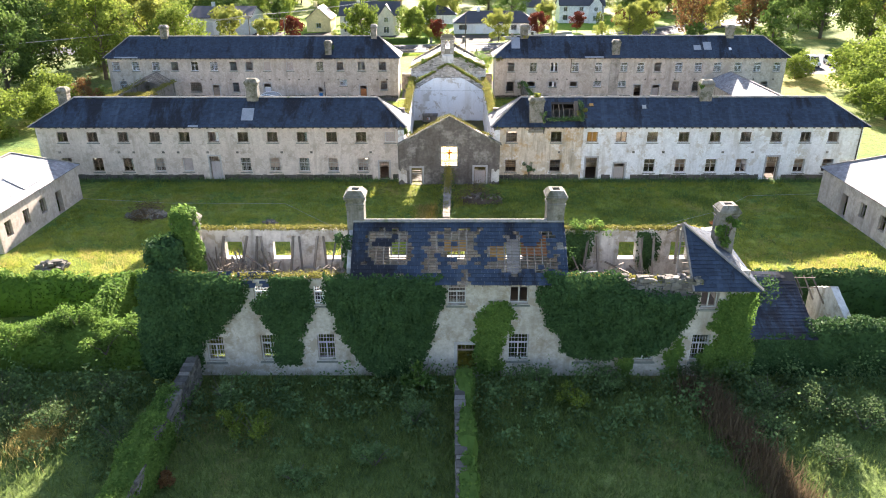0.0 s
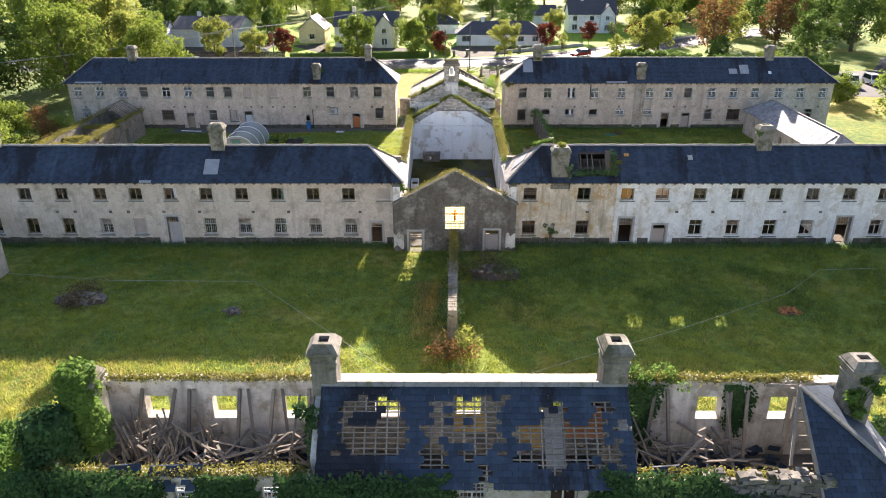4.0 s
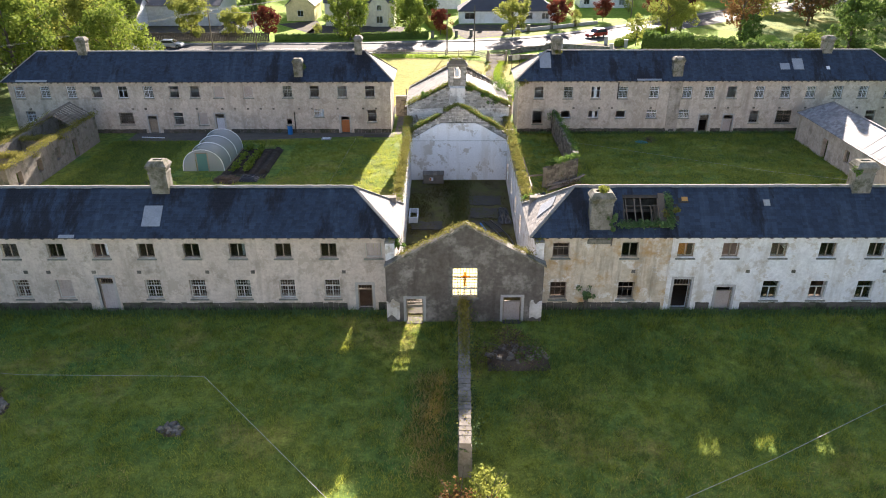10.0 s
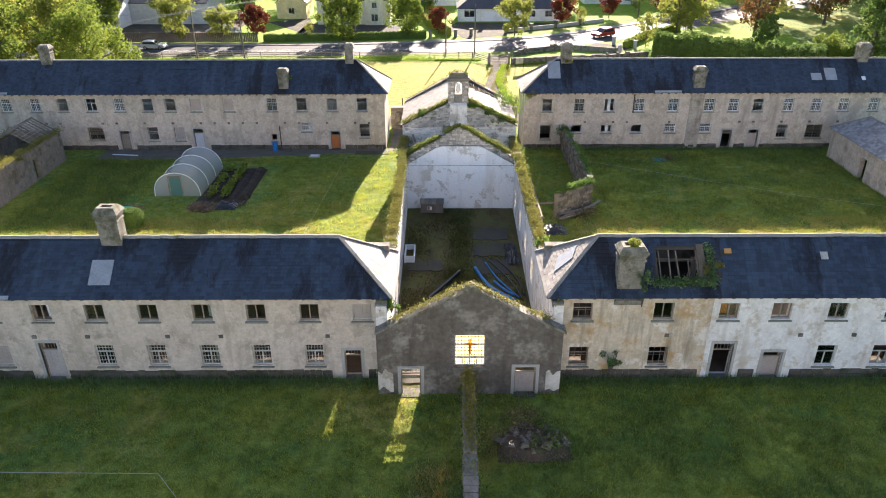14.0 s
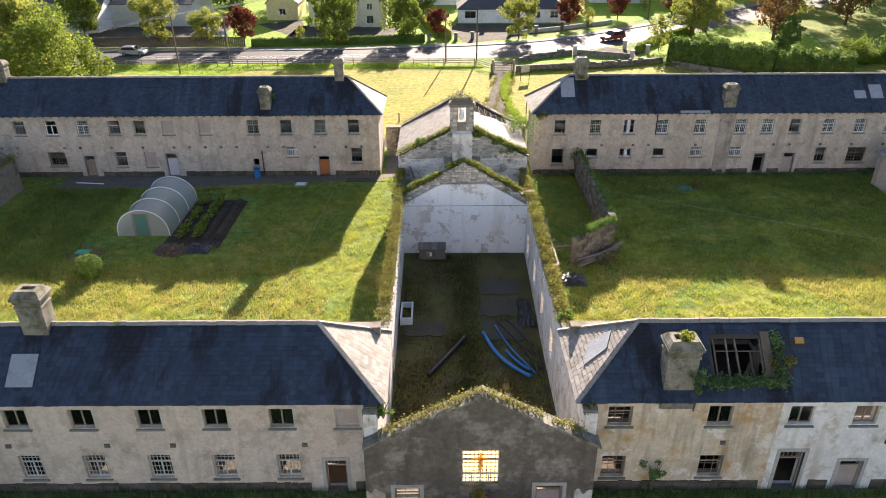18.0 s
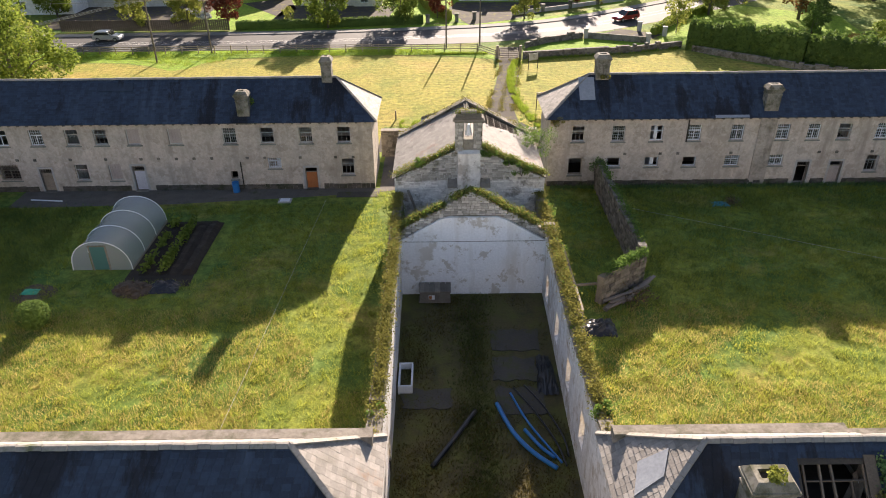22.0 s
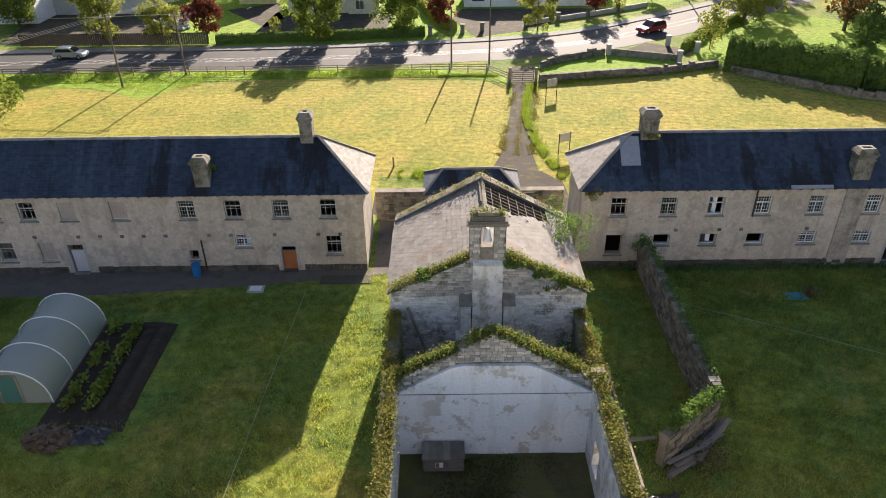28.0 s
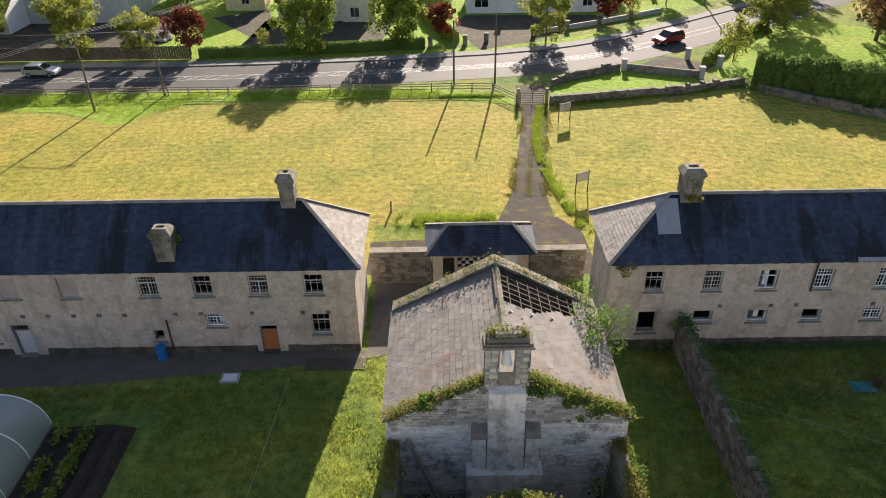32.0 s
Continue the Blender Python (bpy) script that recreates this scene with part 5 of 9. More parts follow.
for xa, xb in ((-4.4, -3.85), (5.25, 5.8)):
    g = Geo()
    wall_y(g, xa, xb, 92.6, 99.8, -0.3, 6.4, [(94.5, 95.5, 1.5, 3.6), (97, 98, 1.5, 3.6)])
    part("wall", g, M["beige"], chapel)
    g = Geo()
    wall_y(g, xa, xb, HALL_END + 0.75, 92.0, -0.3, 4.0, [], lambda y: 5.2 + 0.6 * noise.noise(Vector((y, xa, 0))), 0.5)
    part("link_wall", g, M["masonry"], chapel, "broken link wall overgrown with ivy")
g = Geo()
wall_x(g, -4.4, 5.8, 99.8, 100.35, -0.3, 6.4, [], lambda x: 9.28 - 0.55 * abs(x - 0.66), 0.6)
part("far_gable", g, M["masonry"], chapel)
for i in range(17):
    for s in (-1, 1):
        g = Geo()
        a, b = 0.66 + s * i * 0.305, 0.66 + s * (i * 0.305 + 0.29)
        a, b = min(a, b), max(a, b)
        za, zb = 9.28 - 0.55 * abs(a - 0.66), 9.28 - 0.55 * abs(b - 0.66)
        g.hexa([(a, 99.68, za), (b, 99.68, zb), (b, 100.45, zb), (a, 100.45, za), (a, 99.68, za + 0.12), (b, 99.68, zb + 0.12), (b, 100.45, zb + 0.12), (a, 100.45, za + 0.12)])
        part("coping_stone", g, M["chimney"], chapel)
crnd = random.Random(5)
E1, R1 = 6.42, 9.05
def chapel_gap(x, s):
    return x > 4.7 + 0.45 * noise.noise(Vector((s * 1.3, 0, 3))) + 0.42 * max(0.0, 4.6 - s) and s > 1.3
d = Geo()
deck(d, (-4.55, 99.75, E1), (-4.55, 92.1, E1), (XC, 99.75, R1 + 0.1), (XC, 92.1, R1 + 0.1))
deck(d, (5.9, 92.1, E1), (5.9, 99.75, E1), (XC, 92.1, R1 + 0.1), (XC, 99.75, R1 + 0.1), (4.9, 7.6, 1.35, 6.1))
roof_c = part("roof", d, M["dark_timber"], chapel, "grey slate roof with exposed rafters on one slope")
own = slate_face(gl := Geo(), (-4.55, 99.75, E1), (-4.55, 92.1, E1), (XC, 99.75, R1 + 0.1), (XC, 92.1, R1 + 0.1), crnd, 0.42, 0.30, split=lambda x, s: True)
pieces("slate", own, M["chapel_slate"], roof_c)
part("slating", gl, M["chapel_slate"], roof_c, kind="stuff")
own = slate_face(gl := Geo(), (5.9, 92.1, E1), (5.9, 99.75, E1), (XC, 92.1, R1 + 0.1), (XC, 99.75, R1 + 0.1), crnd, 0.42, 0.30, chapel_gap, split=lambda x, s: True)
pieces("slate", own, M["chapel_slate"], roof_c)
part("slating", gl, M["chapel_slate"], roof_c, kind="stuff")
beams("rafter", [((5.9, 96.6 + i * 0.42, E1 - 0.06), (XC, 96.6 + i * 0.42, R1 + 0.02)) for i in range(8)], M["dark_timber"], roof_c, 0.06, 0.1)
for k in range(6, 21, 2):
    p = Vector((5.9, 92.1, E1)).lerp(Vector((XC, 92.1, R1 + 0.1)), 0.02 + k * 0.049)
    beams("batten", [((p.x, 96.4 + 0.25 * math.sin(k * 2.1), p.z - 0.015), (p.x, 99.7, p.z - 0.015))], M["dark_timber"], roof_c, 0.04, 0.03)
    if k % 4:
        beams("batten_end", [((p.x, 96.1 + 0.1 * (20 - k), p.z + 0.05), (p.x - 0.16, 96.1 + 0.1 * (20 - k), p.z + 0.22))], M["sash_white"], roof_c, 0.05, 0.04)
for i in range(17):
    y = 92.2 + i * 0.45
    g = Geo()
    g.hexa([(XC - 0.17, y, R1 + 0.06), (XC + 0.17, y, R1 + 0.06), (XC + 0.17, y + 0.43, R1 + 0.06), (XC - 0.17, y + 0.43, R1 + 0.06), (XC - 0.05, y, R1 + 0.22), (XC + 0.05, y, R1 + 0.22), (XC + 0.05, y + 0.43, R1 + 0.22), (XC - 0.05, y + 0.43, R1 + 0.22)])
    part("ridge_tile", g, M["chimney"], roof_c)

# ---- front house ----
HX0, HX1, HY0, HY1 = -14.9, 16.9, 28.03, 33.5
house = thing("front_house", "ivy-covered derelict limewashed front house with broken slate roof", "house")
up = [(-12.9, 4.55, 0.95, 1.15), (-9.56, 4.55, 0.95, 1.15), (-6.33, 4.55, 0.95, 1.15), (-2.7, 4.55, 0.95, 1.15), (0.98, 4.57, 0.98, 1.17), (4.36, 4.62, 1.02, 1.06), (8.2, 4.45, 0.95, 1.1), (11.5, 4.45, 0.95, 1.1), (14.7, 4.35, 0.95, 1.0)]
low = [(-12.57, 0.93, 0.98, 1.6), (-9.5, 1.0, 0.98, 1.65), (-6.32, 1.03, 0.98, 1.68), (-2.7, 1.03, 0.98, 1.65), (4.44, 1.05, 1.12, 1.68), (8.24, 1.0, 1.1, 1.6), (11.5, 1.0, 1.12, 1.6), (14.6, 1.0, 0.98, 1.7)]
front_door = (1.58, 1.15, 2.08)
holes = [(x - w / 2, x + w / 2, z, z + h) for x, z, w, h in up + low] + [(front_door[0] - 0.57, front_door[0] + 0.57, 0.02, 2.08)]
def front_top(x):
    if -4.7 < x < 6.9:
        return 5.95
    return (6.1 if x < 0 else 5.95) + 0.16 * noise.noise(Vector((x * 1.1, 2, 0)))
g = Geo()
wall_x(g, HX0, HX1, HY0, HY0 + 0.55, -0.3, 5.72, holes, front_top, 0.6)
part("front_wall", g, M["house"], house, "limewashed front wall with flaking patches")
facing("stone", house, 8.6, 13.6, HY0, lambda x: 5.2, front_top, M["rubble_pale"], 305, 120)
backh = [(x - 0.53, x + 0.53, 5.08, 6.22) for x in (-12.4, -9.5, -6.45, -2.5, 1.0, 4.5, 8.0, 11.3, 14.4)] + [(x - 0.55, x + 0.55, 1.0, 2.5) for x in (-12.5, -9.5, 1.0, 11.3)]
g = Geo()
wall_x(g, HX0, HX1, HY1 - 0.55, HY1, -0.3, 6.45, backh, lambda x: (6.75 if -4.7 < x < 6.9 else 6.95) + 0.1 * noise.noise(Vector((x, 9, 0))), 0.6)
part("back_wall", g, M["ruin_plaster"], house, "whitewashed inner back wall with empty windows")
for x, ap in ((HX0, False), (-5.0, True), (6.5, True), (HX1 - 0.5, False)):
    g = Geo()
    wall_y(g, x, x + 0.5, HY0 + 0.55, HY1 - 0.55, -0.3, 5.7, [], (lambda y: min(8.2, 5.9 + 0.86 * (2.7 - abs(y - 30.55)))) if ap else (lambda y: 6.25 + 0.6 * ease(y, 30, 33) + 0.2 * noise.noise(Vector((y, x, 1)))), 0.5)
    part("cross_wall", g, M["ruin_plaster"], house)
g = Geo()
for a, b in ((HX0 + 0.5, -5.0), (-4.5, 6.5), (7.0, HX1 - 0.5)):
    g.box(a, b, HY0 + 0.55, HY1 - 0.55, 2.95, 3.15)
part("upper_floor", g, M["timber"], house, "collapsing timber upper floor")
for x, z, w, h in up:
    window(house, x, HY0, z, w, h, "lattice" if x < 3 else "pair", "sash" if x > -3 else "sash_white", glass=False, depth=0.2)
for x, z, w, h in low:
    window(house, x, HY0, z, w, h, "lattice", "sash", glass=x > 3, depth=0.2)
door(house, front_door[0], HY0, 0.02, 1.15, 2.05, "open")
# middle roof: rafters, battens and what slates are left
RX0, RX1 = -4.75, 6.95
EY, EZ, RY, RZ = 27.62, 5.98, 30.55, 8.5
BY, BZ = 33.85, 6.72
patches = [(0.9, 3.2, 1.1, 3.2), (3.9, 4.8, 0.6, 3.15), (4.9, 6.8, 1.0, 3.25), (7.4, 11.3, 0.7, 2.25), (8.4, 9.3, 2.2, 3.1), (10.2, 11.0, 2.2, 3.0)]
def house_gap(x, s):
    j = 0.28 * noise.noise(Vector((x * 2.2, s * 2.2, 1)))
    for a, b, c, d in patches:
        if a + j < x < b + j and c + j < s < d + j:
            return noise.noise(Vector((x * 1.6, s * 1.9, 6))) < 0.3
    return noise.noise(Vector((x * 0.9, s * 1.1, 11))) > 0.52
hr = random.Random(77)
g = Geo()
g.beam((RX0, RY, RZ - 0.1), (RX1, RY, RZ - 0.1), 0.06, 0.18)
roof_h = part("roof", g, M["timber"], house, "bare rafters with battens and broken slates")
for i in range(29):
    x = RX0 + 0.1 + i * (RX1 - RX0 - 0.2) / 28
    beams("rafter", [((x, EY, EZ - 0.09), (x, RY, RZ - 0.09)), ((x, BY, BZ - 0.09), (x, RY, RZ - 0.09))], M["timber"], roof_h, 0.055, 0.1)
for k in range(20):
    y, z = EY + (RY - EY) * (k + 0.5) / 20, EZ + (RZ - EZ) * (k + 0.5) / 20
    if k % 2 == 0 or hr.random() < 0.9:
        beams("batten", [((RX0, y, z - 0.02), (RX1, y, z - 0.02))], M["timber"], roof_h, 0.045, 0.03)
    k = (k + 0.5) / 20
    beams("batten", [((RX0, BY + (RY - BY) * k, BZ + (RZ - BZ) * k - 0.02), (RX1, BY + (RY - BY) * k, BZ + (RZ - BZ) * k - 0.02))], M["timber"], roof_h, 0.045, 0.03)
own = slate_face(gl := Geo(), (RX0, EY, EZ), (RX1, EY, EZ), (RX0, RY, RZ), (RX1, RY, RZ), hr, 0.36, 0.23, house_gap, split=lambda x, s: True)
pieces("slate", own, M["slate"], roof_h)
part("slating", gl, M["slate"], roof_h, kind="stuff")
# The back slope takes the paler slate, with sun painted into it.
slate_face(gl := Geo(), (RX1, BY, BZ), (RX0, BY, BZ), (RX1, RY, RZ), (RX0, RY, RZ), hr, 0.36, 0.23, lambda x, s: noise.noise(Vector((x * 0.9, s * 1.3, 21))) > 0.55)
part("slating", gl, M["lit_slate"], roof_h, "back slates with sunlight in their tone", kind="stuff")
for i in range(26):
    x = RX0 + i * 0.45
    g = Geo()
    g.hexa([(x, RY - 0.16, RZ - 0.02), (x + 0.44, RY - 0.16, RZ - 0.02), (x + 0.44, RY + 0.16, RZ - 0.02), (x, RY + 0.16, RZ - 0.02), (x, RY - 0.05, RZ + 0.12), (x + 0.44, RY - 0.05, RZ + 0.12), (x + 0.44, RY + 0.05, RZ + 0.12), (x, RY + 0.05, RZ + 0.12)])
    part("ridge_tile", g, M["ridge"], roof_h)
for x0, x1, sd in ((-12.4, -11.2, 1), (-10.9, -8.9, 2), (7.6, 8.6, 3)):
    slate_face(gl := Geo(), (x0, 27.7, 5.75), (x1, 27.75, 5.8), (x0, 28.45, 6.35), (x1, 28.45, 6.4), hr, 0.36, 0.23, lambda x, s: hr.random() < 0.2)
    part("eave_slating", gl, M["slate"], house, "few slates left on the broken eave", kind="stuff")
# hip end that still stands
d = Geo()
A, B, C, D, P = (13.6, 27.6, 5.62), (17.3, 27.6, 5.62), (17.3, 33.9, 6.2), (13.6, 33.9, 6.2), (13.65, 30.75, 8.25)
deck(d, A, B, P, P)
deck(d, B, C, P, P)
roof_e = part("hip_end", d, M["dark_timber"], house, "surviving slated hip end with bare rafter ends")
for e0, e1 in ((A, B), (B, C)):
    slate_face(gl := Geo(), e0, e1, P, P, hr, 0.36, 0.23)
    part("slating", gl, M["slate"], roof_e, kind="stuff")
beams("rafter", [(A, P), (D, P), ((13.0, 29.0, 5.9), P), ((13.4, 30.75, 8.2), (13.5, 30.75, 5.8))], M["timber"], roof_e, 0.1, 0.14)
beams("hip_tile", [(Vector(B).lerp(Vector(P), k / 12) + Vector((0, 0, 0.08)), Vector(B).lerp(Vector(P), (k + 0.96) / 12) + Vector((0, 0, 0.08))) for k in range(12)], M["ridge"], roof_e, 0.2, 0.08)
beams("batten", [((13.1 + 0.05 * k, 27.8 + k * 0.42, 5.7 + k * 0.31), (13.75, 27.8 + k * 0.42, 5.7 + k * 0.31)) for k in range(8)], M["timber"], roof_e, 0.05, 0.03)
for c in ((-4.62, 30.95, 7.3, 10.25, 0.95, 1.0, 2), (6.45, 30.95, 7.3, 10.25, 0.95, 1.0, 1), (16.2, 31.3, 5.6, 9.25, 1.0, 0.9, 1), (-14.25, 31.1, 5.8, 8.7, 1.1, 1.0, 1)):
    chimney(house, *c)
# boards seen through the broken slates
def under_roof(x0, x1, s0, s1, mat, label):
    g = Geo()
    def at(x, s, d):
        return (x, EY + (RY - EY) * s + d * 0.6, EZ + (RZ - EZ) * s - d * 0.8)
    g.hexa([at(x0, s0, 0.25), at(x1, s0, 0.25), at(x1, s1, 0.25), at(x0, s1, 0.25), at(x0, s0, 0.21), at(x1, s0, 0.21), at(x1, s1, 0.21), at(x0, s1, 0.21)])
    part("ceiling_board", g, M[mat], roof_h, label)
under_roof(2.75, 3.65, 0.40, 0.75, "orange_timber", "orange ceiling board")
under_roof(0.25, 1.5, 0.55, 0.72, "orange_timber", "orange ceiling board")
under_roof(4.5, 5.9, 0.48, 0.80, "door_red", "red-brown ceiling board")
under_roof(3.7, 4.45, 0.2, 0.8, "board", "grey ceiling board")
for x, l in ((-13.4, 0.5), (-11.1, 0.2), (-8.1, -0.3), (-7.7, 0.4), (-5.9, 0.1), (8.4, 0.5), (9.6, -0.2), (11.9, 0.2), (12.3, -0.4), (-12.2, 0.7), (-10.2, -0.5), (-9.0, 0.25), (-6.6, -0.35), (12.7, 0.1)):
    g = Geo()
    g.beam((x, 31.9, 3.2), (x + l, 32.9, 6.6), 0.13, 0.11)
    solid("leaning_timber", g, M["timber"], "grey roof timber leaning against the inner wall", "timber", "leaning timbers")
# fallen timbers and slates on the upper floor
rb = random.Random(9)
g = Geo()
for i in range(300):
    x = rb.uniform(-14.0, -5.4) if i < 210 else rb.uniform(7.3, 13.3)
    y = rb.uniform(28.9, 32.7)
    a = rb.uniform(0, 3.14)
    l = rb.uniform(0.6, 2.6)
    e = rb.uniform(-0.25, 0.75) if rb.random() < 0.5 else rb.uniform(-0.1, 0.2)
    z = 3.25 + rb.uniform(0, 0.6) + (1.3 * rb.random() if y > 30.6 else 0)
    dx, dy = math.cos(a) * l / 2, math.sin(a) * l / 2
    if not (28.7 < y - abs(dy) and y + abs(dy) < 32.9):
        continue
    g.beam((x - dx, y - dy, z), (x + dx, y + dy, z + abs(e) * l), rb.uniform(0.05, 0.11), rb.uniform(0.04, 0.09))
for _ in range(70):
    x, y, a = rb.uniform(-13.6, -9.6), rb.uniform(30.6, 32.4), rb.gauss(1.9, 0.5)
    l, z = rb.uniform(0.8, 2.0), rb.uniform(3.6, 4.6)
    g.beam((x, y, z), (x + math.cos(a) * l * 0.6, min(32.8, y + rb.uniform(-0.2, 0.5)), z + math.sin(a) * l), rb.uniform(0.05, 0.1), rb.uniform(0.04, 0.08))
solid("fallen_timbers", g, M["timber"], "heap of fallen grey roof timbers on the upper floor", "debris", kind="stuff")
g = Geo()
for i in range(700):
    x = rb.uniform(-14.2, -5.2) if i < 450 else rb.uniform(7.2, 14.5)
    y = rb.uniform(28.7, 32.8)
    z = 3.2 + rb.random() ** 2 * 0.55
    a = Vector((rb.uniform(-1, 1), rb.uniform(-1, 1), rb.uniform(-0.3, 0.3))).normalized() * rb.uniform(0.12, 0.3)
    b = a.cross(Vector((rb.uniform(-0.3, 0.3), rb.uniform(-0.3, 0.3), 1))).normalized() * rb.uniform(0.1, 0.25)
    n = Vector((0, 0, 0.015))
    p = Vector((x, y, z))
    g.hexa([p - a - b, p + a - b, p + a + b, p - a + b, p - a - b + n, p + a - b + n, p + a + b + n, p - a + b + n])
solid("fallen_slates", g, M["slate"], "broken slates and rubble strewn over the upper floor", "debris", kind="stuff")

# ---- ivy, hedges and the front garden ----
def ivy_mass(name, label, rows, y0, bulge, leaf, seed, density=150, size=0.14, parent=None, ragged=0.75, z_noise=1.3):
    """Ivy on a wall facing -y: rows of (z, x from, x to); a swelling core sheet and a coat of leaves."""
    rnd = random.Random(seed)
    rows = sorted(rows)
    z0, z1 = rows[0][0], rows[-1][0]

    def span(z):
        for (a, xa, xb), (b, xc, xd) in zip(rows, rows[1:]):
            if a <= z <= b:
                k = (z - a) / (b - a)
                return xa + (xc - xa) * k, xb + (xd - xb) * k
        return None

    def depth(x, z):
        s = span(z)
        if not s:
            return None
        j = ragged * (noise.noise(Vector((x * 0.9, z * z_noise * 0.7, seed))) + 0.55 * noise.noise(Vector((x * 2.6, z * 2.2, seed))))
        e = min(x - s[0], s[1] - x, (z1 - z) * 1.5 + 0.25, (z - z0) * 1.2 + 0.12) + j
        if e <= 0:
            return None
        return bulge * (1 - math.exp(-e * 1.1)) * (0.85 + 0.5 * noise.noise(Vector((x * 0.8, z * 0.9, seed + 3))) + 0.3 * noise.noise(Vector((x * 2.2, z * 2.4, seed + 5))))

    xs = [r[1] for r in rows] + [r[2] for r in rows]
    xa, xb = min(xs), max(xs)
    core, lv = Geo(), Geo()
    st = 0.22
    grid = {}
    nx, nz = int((xb - xa) / st) + 1, int((z1 - z0) / st) + 1
    for i in range(nx + 1):
        for k in range(nz + 1):
            x, z = xa + i * st, z0 + k * st
            d = depth(x, z)
            if d is not None:
                grid[i, k] = len(core.v)
                core.v.append((x, y0 - d * 0.82 + 0.04, z))
    for (i, k), n in grid.items():
        q = [grid.get(p) for p in ((i, k), (i + 1, k), (i + 1, k + 1), (i, k + 1))]
        if None not in q:
            core.f.append(tuple(q))
    pts = []
    for _ in range(int((xb - xa) * (z1 - z0) * density * 1.9)):
        x, z = rnd.uniform(xa, xb), rnd.uniform(z0, z1)
        d = depth(x, z)
        if d is not None:
            pts.append((x + rnd.gauss(0, 0.07), y0 - d * rnd.uniform(0.78, 1.12) - 0.05, z + rnd.gauss(0, 0.08)))
    leaf_cloud(lv, pts, size, rnd, normal=(0, -1.0, 0.5))
    if parent:
        ob = part(name, core, M[leaf], parent, label)
    else:
        ob = solid(name, core, M[leaf], label, "ivy")
    part("foliage", lv, M[leaf], ob, kind="stuff")
    return ob


def hedge(name, label, line, width, height, leaf, seed, density=55, size=0.2, category="hedge", lump=0.25, group=""):
    """A hedge or ivy-smothered wall along a line: lumpy core and a coat of leaves."""
    rnd = random.Random(seed)
    core, lv = Geo(), Geo()
    pts = []
    for (ax, ay), (bx, by) in zip(line, line[1:]):
        a, b = Vector((ax, ay, 0)), Vector((bx, by, 0))
        d = (b - a)
        ln = d.length
        d.normalize()
        s = Vector((-d.y, d.x, 0))
        n = max(1, int(ln / 0.6))
        prev = None

        def prof(p):
            k = 1 + lump * noise.noise(p * 0.55 + Vector((seed, 0, 0))) + lump * 0.6 * noise.noise(p * 1.6)
            w, h = width * 0.5 * k, height * (1 + (k - 1) * 0.7)
            return [(-w, -0.05), (-w * 1.05, h * 0.5), (-w * 0.75, h * 0.92), (0, h), (w * 0.75, h * 0.92), (w * 1.05, h * 0.5), (w, -0.05)]
        for i in range(n + 1):
            p = a.lerp(b, i / n)
            ring = [p + s * u + Vector((0, 0, v)) for u, v in prof(p)]
            idx = len(core.v)
            core.v += [tuple(q * 1.0) for q in ring]
            if prev is not None:
                for j in range(6):
                    core.f.append((prev + j, idx + j, idx + j + 1, prev + j + 1))
            else:
                core.f.append(tuple(range(idx, idx + 7)))
            prev = idx
        core.f.append(tuple(reversed(range(prev, prev + 7))))
        area = ln * (2 * height + width)
        for _ in range(int(area * density)):
            p = a.lerp(b, rnd.random())
            pr = prof(p)
            j = rnd.randrange(6)
            k = rnd.random()
            u = pr[j][0] + (pr[j + 1][0] - pr[j][0]) * k
            v = pr[j][1] + (pr[j + 1][1] - pr[j][1]) * k
            o = rnd.uniform(0.97, 1.12)
            pts.append(p + s * u * o + Vector((0, 0, max(0.02, v * o))))
    leaf_cloud(lv, pts, size, rnd, 0.6)
    ob = solid(name, core, M[leaf], label, category, group)
    part("foliage", lv, M[leaf], ob, kind="stuff")
    return ob


def shrub(name, label, x, y, r, h, leaf, seed, n=500, size=0.16, category="bush", stems=True, z=0.0):
    rnd = random.Random(seed)
    lv, w = Geo(), Geo()
    for i in range(7):
        a = i * 0.9 + rnd.random()
        w.tube([(x, y, z - 0.05), (x + math.cos(a) * r * 0.4, y + math.sin(a) * r * 0.4, z + h * 0.55), (x + math.cos(a) * r * 0.75, y + math.sin(a) * r * 0.75, z + h * rnd.uniform(0.7, 0.95))], 0.03, 4, 0.008)
    cl = [(Vector((x + rnd.gauss(0, 0.42) * r, y + rnd.gauss(0, 0.42) * r, z + h * rnd.uniform(0.25, 0.8))), r * rnd.uniform(0.3, 0.5)) for _ in range(9)]
    pts = []
    for c, q in cl:
        for _ in range(n // 9):
            d = Vector((rnd.gauss(0, 1), rnd.gauss(0, 1), rnd.gauss(0, 1))).normalized()
            p = c + d * q * rnd.uniform(0.5, 1.1)
            if p.z > z + 0.03:
                pts.append(p)
    leaf_cloud(lv, pts, size, rnd, 0.5)
    ob = solid(name, w, M["bark"], label, category)
    part("foliage", lv, M[leaf], ob)
    return ob


ivy_mass("ivy", "thick dark ivy over the corner of the front house", [(0.0, -16.6, -13.7), (1.2, -16.7, -13.3), (2.2, -16.7, -12.9), (3.2, -16.6, -12.1), (4.2, -16.5, -11.1), (5.2, -16.3, -10.5), (6.1, -16.1, -10.3), (6.7, -15.8, -11.8)], 28.0, 1.05, "ivy", 1, 170, ragged=0.4)
